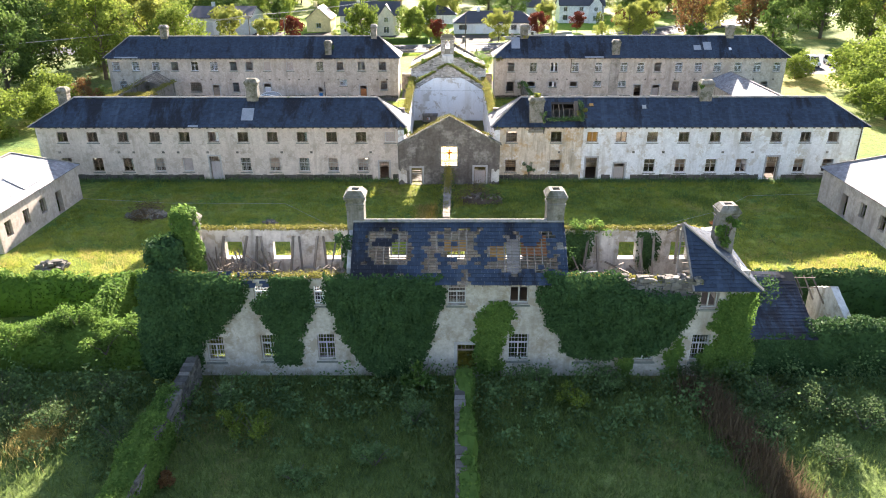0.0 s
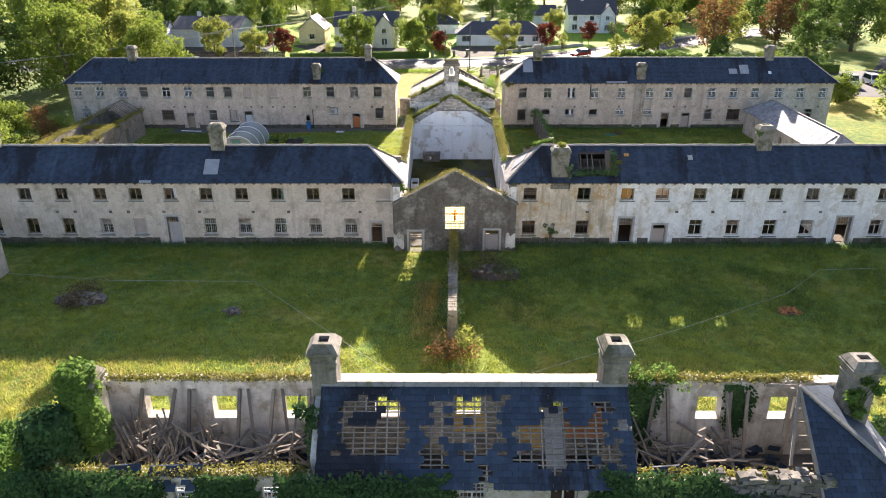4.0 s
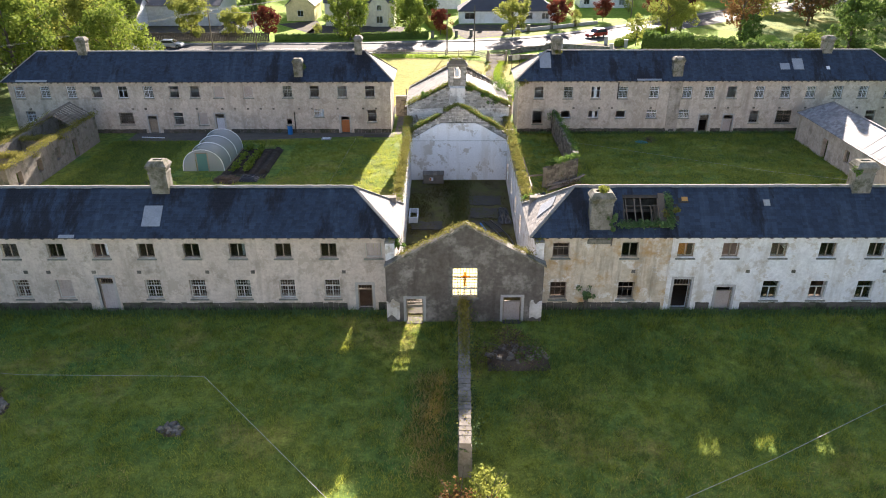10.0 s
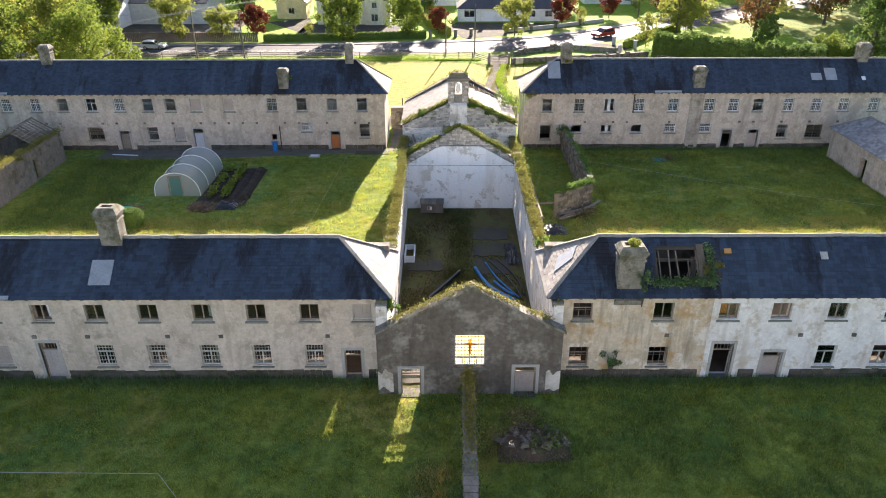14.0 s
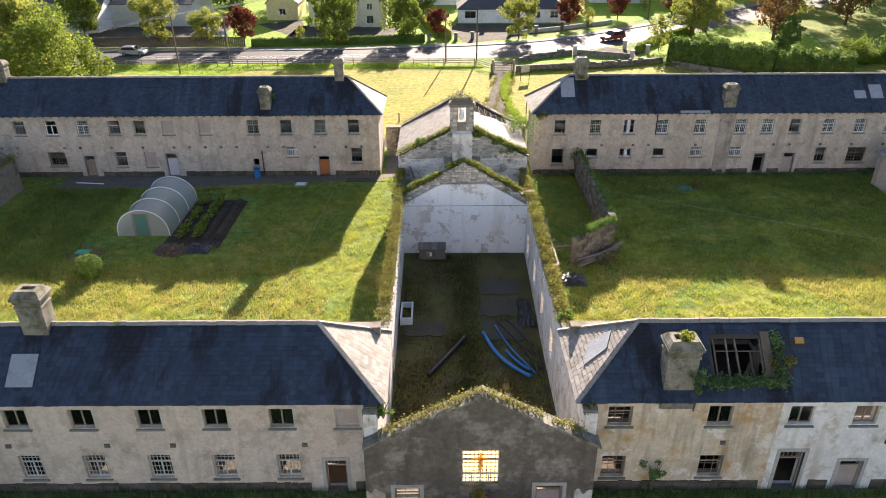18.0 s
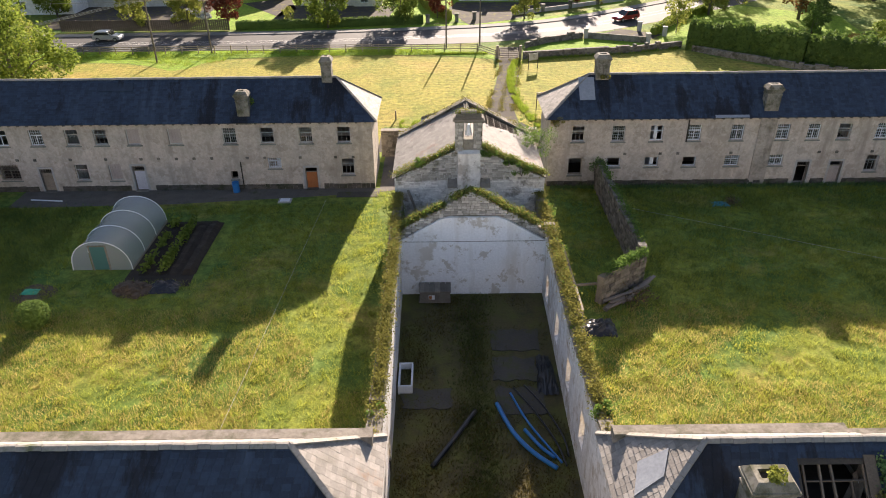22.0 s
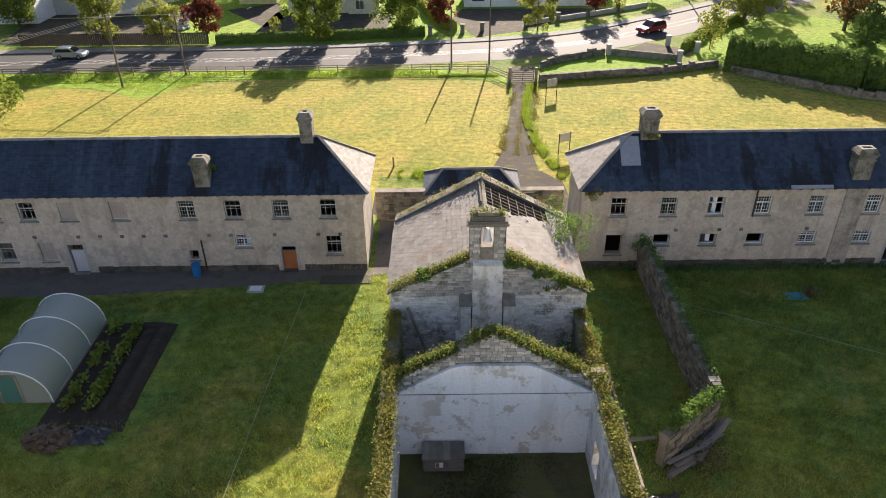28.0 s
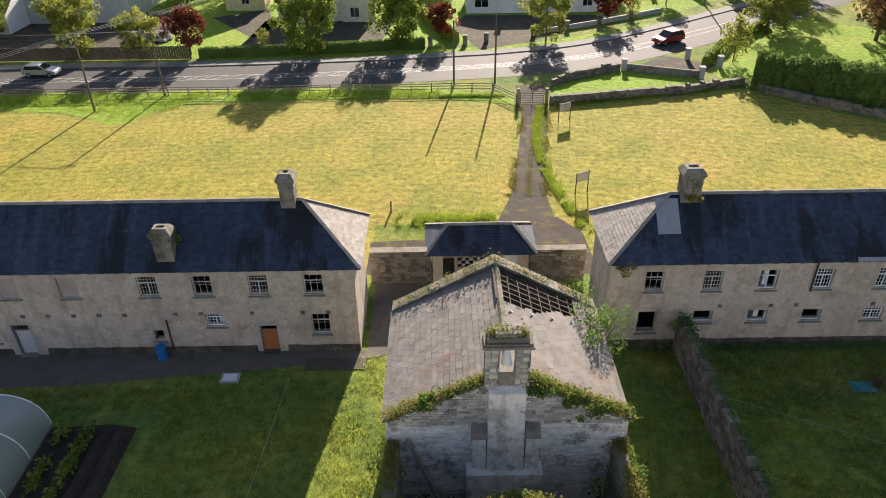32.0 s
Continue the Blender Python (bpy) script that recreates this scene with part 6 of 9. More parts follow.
ivy_mass("ivy", "hanging tongue of dark ivy between the windows", [(0.8, -9.2, -7.8), (1.9, -9.3, -7.7), (2.7, -8.9, -7.5), (3.6, -9.8, -7.1), (4.6, -10.3, -6.8), (5.4, -9.5, -6.8), (6.35, -9.1, -6.9)], 28.0, 0.6, "ivy", 2, 170, ragged=0.32)
ivy_mass("ivy", "bulging mass of dark ivy on the limewashed wall", [(0.15, -3.4, -1.3), (0.7, -4.2, -0.8), (1.6, -4.8, -0.5), (3.0, -5.6, -0.2), (4.2, -6.1, 0.1), (5.2, -6.3, 0.4), (6.5, -6.1, 0.2)], 28.0, 1.2, "ivy", 3, 180, ragged=0.4)
ivy_mass("ivy", "large heart of dark ivy below the broken roof", [(1.25, 7.6, 8.6), (1.6, 7.2, 11.9), (2.0, 6.9, 12.5), (2.8, 6.4, 13.2), (3.6, 6.0, 13.7), (4.6, 5.5, 14.1), (5.3, 5.3, 14.2), (5.7, 5.4, 10.6), (6.7, 5.7, 9.6)], 28.0, 1.25, "ivy", 4, 180, ragged=0.4)
ivy_mass("creeper", "bright green creeper beside the doorway", [(0.0, 2.2, 3.4), (1.2, 2.0, 3.6), (2.4, 1.7, 4.1), (3.4, 1.7, 4.3), (4.3, 2.4, 4.2), (4.9, 2.9, 3.4)], 28.0, 0.6, "creeper", 5, 150, ragged=0.7)
ivy_mass("creeper", "light green creeper on the end of the house", [(0.0, 14.6, 17.6), (1.4, 14.4, 17.5), (2.6, 15.2, 17.3), (4.0, 14.9, 17.2), (5.4, 15.6, 17.1)], 28.0, 0.5, "creeper", 6, 150, ragged=0.6)
ivy_mass("creeper", "low creeper stems on the wall foot", [(0.0, 10.0, 10.9), (0.9, 9.9, 10.9), (1.6, 10.2, 10.6)], 28.0, 0.3, "creeper", 7, 130)
ivy_mass("creeper", "low creeper climbing near the window", [(0.0, 12.6, 13.6), (1.6, 12.6, 13.7), (2.6, 12.9, 13.4)], 28.0, 0.35, "creeper", 8, 130)
def ivy_column(name, label, x, y, z0, z1, r, leaf, seed, n):
    """Ivy wrapped round a stack."""
    rnd = random.Random(seed)
    core, lv = Geo(), Geo()
    core.tube([(x, y, z0 + (z1 - z0) * k / 5) for k in range(6)], r * 0.9, 9, r * 0.7)
    pts = []
    for _ in range(n):
        a, z = rnd.uniform(0, 6.283), rnd.uniform(z0, z1 + 0.25)
        q = r * (1.0 - 0.25 * (z - z0) / (z1 - z0)) * (1 + 0.35 * noise.noise(Vector((math.cos(a) * 1.3, math.sin(a) * 1.3, z * 1.2 + seed)))) * rnd.uniform(0.9, 1.12)
        if z > z1:
            q *= rnd.random()
        pts.append((x + math.cos(a) * q, y + math.sin(a) * q, z))
    leaf_cloud(lv, pts, 0.19, rnd, normal=lambda p: (p[0] - x, p[1] - y, 0.5))
    ob = solid(name, core, M[leaf], label, "ivy")
    part("foliage", lv, M[leaf], ob, kind="stuff")
ivy_column("ivy_chimney", "chimney stack smothered in bright ivy", -14.3, 30.7, 5.4, 9.0, 0.85, "creeper", 31, 2600)
ivy_column("ivy", "ivy climbing from the house corner to the chimney", -15.1, 29.6, 3.0, 7.6, 1.25, "ivy", 37, 4200)
shrub("chimney_ivy", "ivy hanging on the end chimney", 16.1, 30.8, 0.7, 2.4, "creeper", 32, 900, 0.18, "ivy", z=6.6)
shrub("roof_ivy", "ivy spreading on the broken roof edge", -4.9, 29.6, 0.8, 2.6, "ivy", 33, 900, 0.2, "ivy", z=5.7)
shrub("wall_shrub", "ivy and young shoots sprawling over the ruined wall", 8.2, 33.3, 0.75, 0.7, "creeper", 34, 800, 0.11, "bush", z=6.6)
shrub("wall_shrub", "ivy and young shoots sprawling over the ruined wall", 9.5, 33.4, 0.9, 0.5, "creeper", 35, 600, 0.11, "bush", z=6.75)
ivy_mass("ivy", "dark ivy hanging inside the ruined back wall", [(3.2, 7.2, 8.6), (4.6, 7.1, 9.0), (6.2, 7.0, 9.3), (6.9, 7.2, 9.2)], 32.95, 0.4, "ivy", 36, 120, ragged=0.5)
ivy_mass("ivy", "thin ivy hanging inside the ruined back wall", [(4.2, 12.2, 12.8), (5.4, 12.0, 13.0), (6.9, 11.8, 13.2)], 32.95, 0.25, "ivy", 38, 90, ragged=0.6)
bs = random.Random(39)
g = Geo()
for _ in range(330):
    x, z, q = bs.uniform(9.4, 14.1), bs.uniform(5.15, 6.2), bs.uniform(0.07, 0.2)
    y = 27.96 + bs.uniform(0.0, 0.05) if z < 5.95 else bs.uniform(27.95, 28.5)
    e = bs.uniform(0.5, 0.9) * q
    g.hexa([(x + a * q * bs.uniform(0.8, 1.1), y + b * e * bs.uniform(0.8, 1.1), z + c * e * bs.uniform(0.6, 1.0)) for c in (-1, 1) for a, b in ((-1, -1), (1, -1), (1, 1), (-1, 1))])
part("broken_masonry", g, M["stone"], house, "pale loose rubble where the wall head has crumbled", kind="stuff")
wt = random.Random(6)
g = Geo()
for a, b in (((-14.8, 28.3, 6.1), (-5.0, 28.3, 6.15)), ((-14.8, 33.2, 6.95), (-4.8, 33.2, 7.0)), ((6.9, 33.2, 6.95), (15.5, 33.2, 6.95)), ((-14.6, 28.5, 6.2), (-14.6, 33.2, 6.7)), ((7.0, 28.3, 6.1), (14, 28.3, 5.9))):
    fuzz_line(g, a, b, 3600, wt, 0.17, 0.10, 0.09)
solid("wall_top_growth", g, M["moss"], "yellow moss and weeds on the ruined wall tops", "moss", kind="stuff")
# ivied enclosure beside the house
hedge("ivied_wall", "garden wall smothered in bright ivy", [(-16.0, 29.6), (-20.5, 29.4), (-31, 29.0), (-48, 28.6)], 1.9, 2.5, "creeper", 41, 130, 0.15, "ivied wall", 0.22)
iv = random.Random(47)
for i in range(9):
    x = -16.8 - i * 1.9 + iv.uniform(-0.6, 0.6)
    shrub("ivy_clump", "billowing clump of bright ivy on the garden wall", x, 28.9 + iv.uniform(-0.9, 0.7), iv.uniform(0.9, 1.6), iv.uniform(1.2, 2.0), "creeper", 480 + i, 1900, 0.13, "ivy", z=iv.uniform(1.3, 2.2))
hedge("ivied_wall", "ivy covered cross wall of the ruined outbuilding", [(-20.4, 30.6), (-20.4, 35.4)], 1.1, 3.0, "creeper", 42, 60, 0.2, "ivied wall", 0.2)
hedge("ivied_wall", "ivy covered back wall of the ruined outbuilding", [(-15.6, 35.6), (-30, 35.4), (-48, 35.0)], 1.1, 2.7, "creeper", 43, 60, 0.2, "ivied wall", 0.25)
hedge("ivied_wall", "dark ivy on the wall beside the lean-to", [(20.6, 28.9), (27, 29.0), (48, 29.2)], 1.8, 2.9, "ivy", 44, 130, 0.15, "ivied wall", 0.22)
hedge("ivied_wall", "dark ivy on the rear wall of the roofless shed", [(20.6, 35.6), (26, 35.4), (48, 35.0)], 1.2, 3.0, "ivy", 45, 60, 0.2, "ivied wall", 0.22)
ivy_mass("ivy", "dark ivy over the front of the lean-to shed", [(0.0, 16.9, 21.6), (1.5, 17.0, 21.4), (2.3, 17.2, 21.0), (2.6, 18.4, 20.4)], 28.28, 0.6, "ivy", 9, 150)
shed = thing("lean_to_shed", "slate-roofed lean-to shed with broken rafters against the house", "shed")
g = Geo()
wall_x(g, 16.9, 20.9, 28.3, 28.75, -0.2, 2.45)
wall_x(g, 16.9, 21.2, 32.2, 32.55, -0.2, 4.2)
part("wall", g, M["house"], shed)
d = Geo()
deck(d, (16.9, 28.0, 2.45), (21.1, 28.0, 2.4), (17.1, 32.6, 4.45), (21.3, 32.6, 4.4))
rf = part("roof", d, M["dark_timber"], shed)
slate_face(gl := Geo(), (16.9, 28.0, 2.45), (21.1, 28.0, 2.4), (17.1, 32.6, 4.45), (21.3, 32.6, 4.4), wt, 0.36, 0.25, lambda x, s: x > 4.5 - 0.2 * s and s > 4.2)
part("slating", gl, M["slate"], rf, kind="stuff")
beams("rafter", [((21.5 + 0.5 * i, 32.5, 4.2), (21.4 + 0.5 * i, 31.1 - 0.3 * i, 3.6 - 0.13 * i)) for i in range(3)], M["brown_timber"], rf, 0.06, 0.08)
beams("batten", [((21.3, 32.3 - i * 0.7, 4.15 - i * 0.3), (22.6 - 0.2 * i, 32.3 - i * 0.7, 4.15 - i * 0.3)) for i in range(2)], M["brown_timber"], rf, 0.05, 0.04)
shrub("shed_weeds", "weeds sprawling over the lean-to roof", 18.0, 30.7, 1.7, 0.9, "ivy", 46, 2200, 0.13, "weeds", z=3.5)
g = Geo()
wall_y(g, 23.6, 24.05, 29.4, 34.4, -0.2, 2.0, [], lambda y: 2.3 + 1.3 * max(0, 1 - abs(y - 32.2) / 2.6) + 0.2 * noise.noise(Vector((y * 2, 1, 0))), 0.3)
solid("shed_gable", g, M["ruin_plaster"], "pale whitewashed gable of a roofless shed", "ruin")


def stone_wall(name, label, line, thick, height, seed, category="stone wall", mat="stone", big=False, limit=300, group="", base=0.0):
    """A rubble wall: a core with separate stones laid in rough courses."""
    rnd = random.Random(seed)
    core = Geo()
    stones = []
    rest = Geo()
    for (ax, ay), (bx, by) in zip(line, line[1:]):
        a, b = Vector((ax, ay, 0)), Vector((bx, by, 0))
        d = (b - a)
        ln = d.length
        d.normalize()
        s = Vector((-d.y, d.x, 0))

        def block(u0, u1, z0, z1, o):
            p, q = a + d * u0, a + d * u1
            w = s * (thick / 2 + o)
            t = rnd.uniform(0.0, 0.03)
            return [p - w + Vector((0, 0, z0)), q - w + Vector((0, 0, z0)), q + w + Vector((0, 0, z0)), p + w + Vector((0, 0, z0)),
                    p - w * 0.97 + d * t + Vector((0, 0, z1)), q - w * 0.97 - d * t + Vector((0, 0, z1)), q + w * 0.97 - d * t + Vector((0, 0, z1)), p + w * 0.97 + d * t + Vector((0, 0, z1))]
        core.hexa(block(0, ln, base - 0.2, height - 0.12, -0.05))
        z = base
        while z < height + 0.1:
            hh = rnd.uniform(0.16, 0.30)
            u = 0.0
            while u < ln:
                l = min(rnd.uniform(0.25, 0.65), ln - u)
                top = height + 0.28 * noise.noise(Vector((u * 0.5 + ax, seed, 0)))
                if z + hh * 0.5 < top and l > 0.08:
                    g = Geo()
                    g.hexa(block(u + 0.01, u + l - 0.012, z, z + hh - 0.015, rnd.uniform(-0.02, 0.05)))
                    if len(stones) < limit:
                        stones.append(g)
                    else:
                        n = len(rest.v)
                        rest.v += g.v
                        rest.f += [tuple(n + i for i in f) for f in g.f]
                u += l
            z += hh
    ob = solid(name, core, M[mat], label, category, group)
    pieces("stone", stones, M[mat], ob)
    if rest.v:
        part("stones", rest, M[mat], ob, kind="stuff")
    return ob


stone_wall("garden_wall", "narrow mossy rubble wall leading to the front door", [(1.05, 4.0), (1.12, 27.2)], 0.5, 1.15, 51)
stone_wall("garden_wall", "rubble wall half hidden by ivy in the front garden", [(-12.6, 8.0), (-13.7, 27.6)], 0.6, 1.7, 52)
hedge("wall_ivy", "ivy trailing over the garden wall", [(-13.0, 9.0), (-13.5, 18.0), (-13.9, 24.5)], 1.5, 1.95, "creeper", 53, 170, 0.12, "ivy", 0.3)
hedge("wall_ivy", "weeds and ivy along the narrow garden wall", [(1.35, 8.0), (1.4, 27.0)], 0.8, 1.25, "creeper", 54, 45, 0.15, "ivy", 0.75)
shrub("door_bush", "bush filling the doorway passage", -0.9, 26.6, 1.0, 2.0, "creeper", 55, 700, 0.18)

gr = random.Random(60)
lv, lw = Geo(), Geo()
for i in range(560):
    x, y = gr.uniform(-46, 46), 27.6 - abs(gr.gauss(0, 1)) * 5.5
    if y < -2 or abs(x - 1.1) < 0.5:
        continue
    near = max(0.0, 1 - (27.6 - y) / 9)
    if near < 0.25 and noise.noise(Vector((x * 0.15, y * 0.2, 4))) < 0.02:
        continue
    r, h = gr.uniform(0.4, 0.9) * (0.7 + 0.6 * near), gr.uniform(0.4, 1.5) * (0.5 + 0.9 * near)
    pts = []
    for _ in range(int(70 * (0.6 + near))):
        dd = Vector((gr.gauss(0, 0.5) * r, gr.gauss(0, 0.5) * r, abs(gr.gauss(0.4, 0.33)) * h))
        pts.append(Vector((x, y, 0.02)) + dd)
    leaf_cloud(lv if gr.random() < 0.75 else lw, pts, 0.17, gr, 0.7)
solid("undergrowth", lv, M["weed"], "tangled dark brambles and nettles along the house front", "undergrowth", kind="stuff")
solid("undergrowth", lw, M["bramble"], "dark bramble clumps in the shaded front garden", "undergrowth", kind="stuff")
g = Geo()
tufts(g, 85000, lambda: (gr.gauss(0, 17), 27.8 - abs(gr.gauss(0, 11)), 0.0), gr, (0.1, 0.5), 0.024, 0.45)
solid("tall_grass", g, M["rank"], "long rank grass in the front garden", "grass", kind="stuff")
g = Geo()
def reeds():
    y = gr.uniform(10, 27)
    return (14.2 + (26.7 - y) * 0.165 + gr.gauss(0, 0.5), y, 0.0)
tufts(g, 6500, reeds, gr, (0.4, 1.5), 0.026, 0.3)
solid("reed_bed", g, M["reed"], "strip of dead brown stalks in the garden", "reeds", kind="stuff")
# Outer shrubs take the darker leaf colour in place of shade missing there.
for i, (x, y, r, h, lf) in enumerate(((-15.8, 21.9, 1.1, 2.6, "weed"), (-11.3, 25.0, 0.9, 1.8, "weed"), (-10.4, 23.0, 0.7, 1.3, "leaf_mid"), (-3.0, 20.5, 1.0, 1.0, "weed"), (-6.5, 19.3, 0.8, 0.9, "weed"), (20.5, 24.5, 1.3, 1.8, "weed"), (-22, 24, 1.4, 1.8, "leaf_dark"), (25, 22, 1.3, 1.5, "weed"), (5.5, 26.8, 0.9, 1.5, "weed"), (9.3, 26.7, 0.9, 1.3, "weed"), (-12.4, 19.2, 0.5, 0.8, "leaf_brown"), (14.2, 27.0, 0.8, 1.6, "leaf_dark"), (17.6, 25.4, 1.2, 2.7, "weed"), (19.6, 24.2, 1.3, 3.0, "leaf_dark"), (21.6, 23.2, 1.4, 3.2, "weed"), (16.6, 22.6, 1.0, 2.2, "weed"), (18.6, 20.6, 1.1, 2.2, "leaf_mid"), (-19.5, 23.2, 1.3, 3.0, "weed"), (-23.4, 25.2, 1.5, 3.2, "leaf_dark"), (-17.6, 25.8, 1.2, 2.6, "weed"), (-21.8, 20.6, 1.1, 2.4, "weed"), (-9.0, 22.4, 0.9, 1.5, "leaf_mid"), (-1.2, 23.6, 0.8, 1.3, "weed"), (7.2, 25.0, 0.8, 1.2, "leaf_mid"))):
    shrub("garden_shrub", "self-seeded shrub in the overgrown garden", x, y, r, h * (0.55 if abs(x) > 15 else 1.0), "bramble" if abs(x) > 15 or lf == "leaf_dark" else lf, 70 + i, 1500, 0.10)

g = Geo()
tufts(g, 2600, lambda: (-20.0 + gr.gauss(0, 0.7), 22.9 + gr.gauss(0, 1.0), 0.0), gr, (0.2, 0.7), 0.024, 0.4)
solid("tall_grass", g, M["hay"], "tuft of golden dry grass in the shaded garden", "grass", kind="stuff")

# ---- first yard ----
stone_wall("yard_wall", "low mossy rubble wall dividing the yard", [(0.40, 48.6), (0.62, 62.0)], 0.62, 1.75, 81, "yard wall", "masonry", base=-0.38)
g = Geo()
fuzz_line(g, (0.42, 48.8, 1.33), (0.62, 61.8, 1.33), 4200, wt, 0.32, 0.11, 0.10)
solid("wall_top_growth", g, M["bramble"], "weeds and moss along the low yard wall", "moss", kind="stuff")
shrub("yard_bush", "browning bush at the end of the yard wall", 0.1, 46.2, 1.5, 2.1, "leaf_brown", 82, 1100, 0.14, z=-0.36)
shrub("yard_bush", "pale green bush beside the yard wall", 1.5, 47.0, 1.2, 1.6, "leaf_light", 83, 700, 0.14, z=-0.36)
yr = random.Random(84)
g = Geo()
fuzz_line(g, (0.55, 56, 1.75), (0.62, 62, 1.85), 2600, yr, 0.2, 0.09, 0.14)
fuzz_line(g, (0.42, 48.7, 1.7), (0.55, 56, 1.75), 500, yr, 0.2, 0.09, 0.08)
for a, b, n in (((-4.1, 63, 5.45), (-4.1, 69.5, 5.45), 500), ((-4.1, 70, 5.3), (-4.1, 87.2, 5.5), 4200), ((5.5, 63, 5.45), (5.5, 69.5, 5.45), 600), ((5.5, 70, 5.3), (5.5, 87.2, 5.5), 4200),
                ((-3.9, 86.9, 5.4), (0.6, 86.9, 8.05), 1500), ((5.3, 86.9, 5.3), (0.6, 86.9, 8.05), 1500), ((-4.4, 92.2, 6.6), (0.0, 92.2, 8.8), 900), ((5.8, 92.2, 6.6), (1.4, 92.2, 8.7), 1500), ((-0.1, 92.2, 11.0), (1.3, 92.2, 11.0), 250), ((-4.2, 87.2, 5.3), (-4.2, 92.0, 5.4), 1400), ((5.5, 87.2, 5.3), (5.5, 92, 5.4), 1400),
                ((-3.5, 62.6, 4.75), (0.7, 62.6, 7.0), 420), ((5.0, 62.6, 4.75), (0.7, 62.6, 7.0), 420), ((-4.4, 100, 6.6), (0.6, 100, 9.4), 200), ((5.6, 100, 6.6), (0.6, 100, 9.4), 300)):
    fuzz_line(g, a, b, int(n * 2.8), yr, 0.20 if n > 800 else 0.13, 0.09, 0.12)
gg = Geo()
for a, b, n in (((-3.9, 86.9, 5.4), (0.6, 86.9, 8.05), 1500), ((5.3, 86.9, 5.3), (0.6, 86.9, 8.05), 1500), ((5.8, 92.2, 6.6), (1.4, 92.2, 8.7), 1500), ((-4.4, 92.2, 6.6), (0.0, 92.2, 8.8), 500), ((-4.1, 72, 5.0), (-4.1, 87.2, 5.5), 1500), ((5.5, 72, 5.0), (5.5, 87.2, 5.5), 1800), ((-0.2, 92.2, 11.0), (1.4, 92.2, 11.0), 160)):
    fuzz_line(gg, a, b, int(n * 1.5), yr, 0.17, 0.10, 0.12)
solid("wall_top_growth", gg, M["creeper"], "green weeds and ivy along the ruined wall tops", "weeds", kind="stuff")
solid("wall_top_growth", g, M["moss"], "yellow moss, grass and weeds on the ruined wall tops", "moss", kind="stuff")
for i, (x, y, z, r, h, lf) in enumerate(((-3.95, 63.5, 4.3, 0.5, 1.3, "creeper"), (5.75, 91.3, 2.2, 1.1, 3.4, "creeper"), (5.7, 97.6, 5.7, 1.5, 2.4, "creeper"), (-4.3, 91.6, 2.6, 0.75, 2.8, "creeper"), (-4.2, 90.2, 3.2, 0.6, 2.2, "creeper"), (-4.1, 87.3, 4.2, 0.6, 1.5, "creeper"), (5.5, 87.2, 4.2, 0.6, 1.5, "moss"), (-4.1, 89.0, 3.6, 0.6, 2.2, "creeper"), (5.6, 89.6, 3.0, 0.7, 2.3, "creeper"), (4.2, 92.0, 6.6, 0.6, 0.9, "creeper"), (5.6, 70.5, 5.0, 0.5, 0.7, "creeper"), (-4.2, 70.8, 4.9, 0.5, 0.7, "creeper"), (-2.6, 92.0, 7.2, 0.5, 0.9, "creeper"), (2.0, 92.0, 8.0, 0.5, 0.7, "creeper"), (3.3, 92.0, 7.4, 0.5, 0.6, "creeper"), (-1.4, 91.3, 0.0, 0.6, 2.6, "ivy"), (5.6, 84.6, 4.6, 0.6, 0.9, "creeper"), (9.4, 64.05, 8.4, 0.35, 0.55, "leaf_light"), (10.2, 63.75, 4.9, 0.4, 2.6, "weed"), (8.9, 63.65, 0.0, 0.45, 2.3, "weed"), (13.9, 64.6, 5.7, 0.5, 2.0, "moss"), (26.2, 65.9, 8.7, 0.5, 0.9, "creeper"), (-17.3, 105.2, 6.6, 0.55, 1.8, "creeper"), (12.6, 106.8, 8.4, 0.5, 1.9, "moss"), (8.3, 104.2, 5.7, 0.7, 0.7, "moss"), (12.0, 103.6, 0.3, 0.6, 3.0, "weed"), (-3.6, 63.6, 4.7, 0.5, 0.9, "creeper"))):
    shrub("wall_plant", "leafy weeds rooted in the old masonry", x, y, r, h, lf, 90 + i, 700 if r < 0.9 else 2200, 0.10, "weeds", z=z)
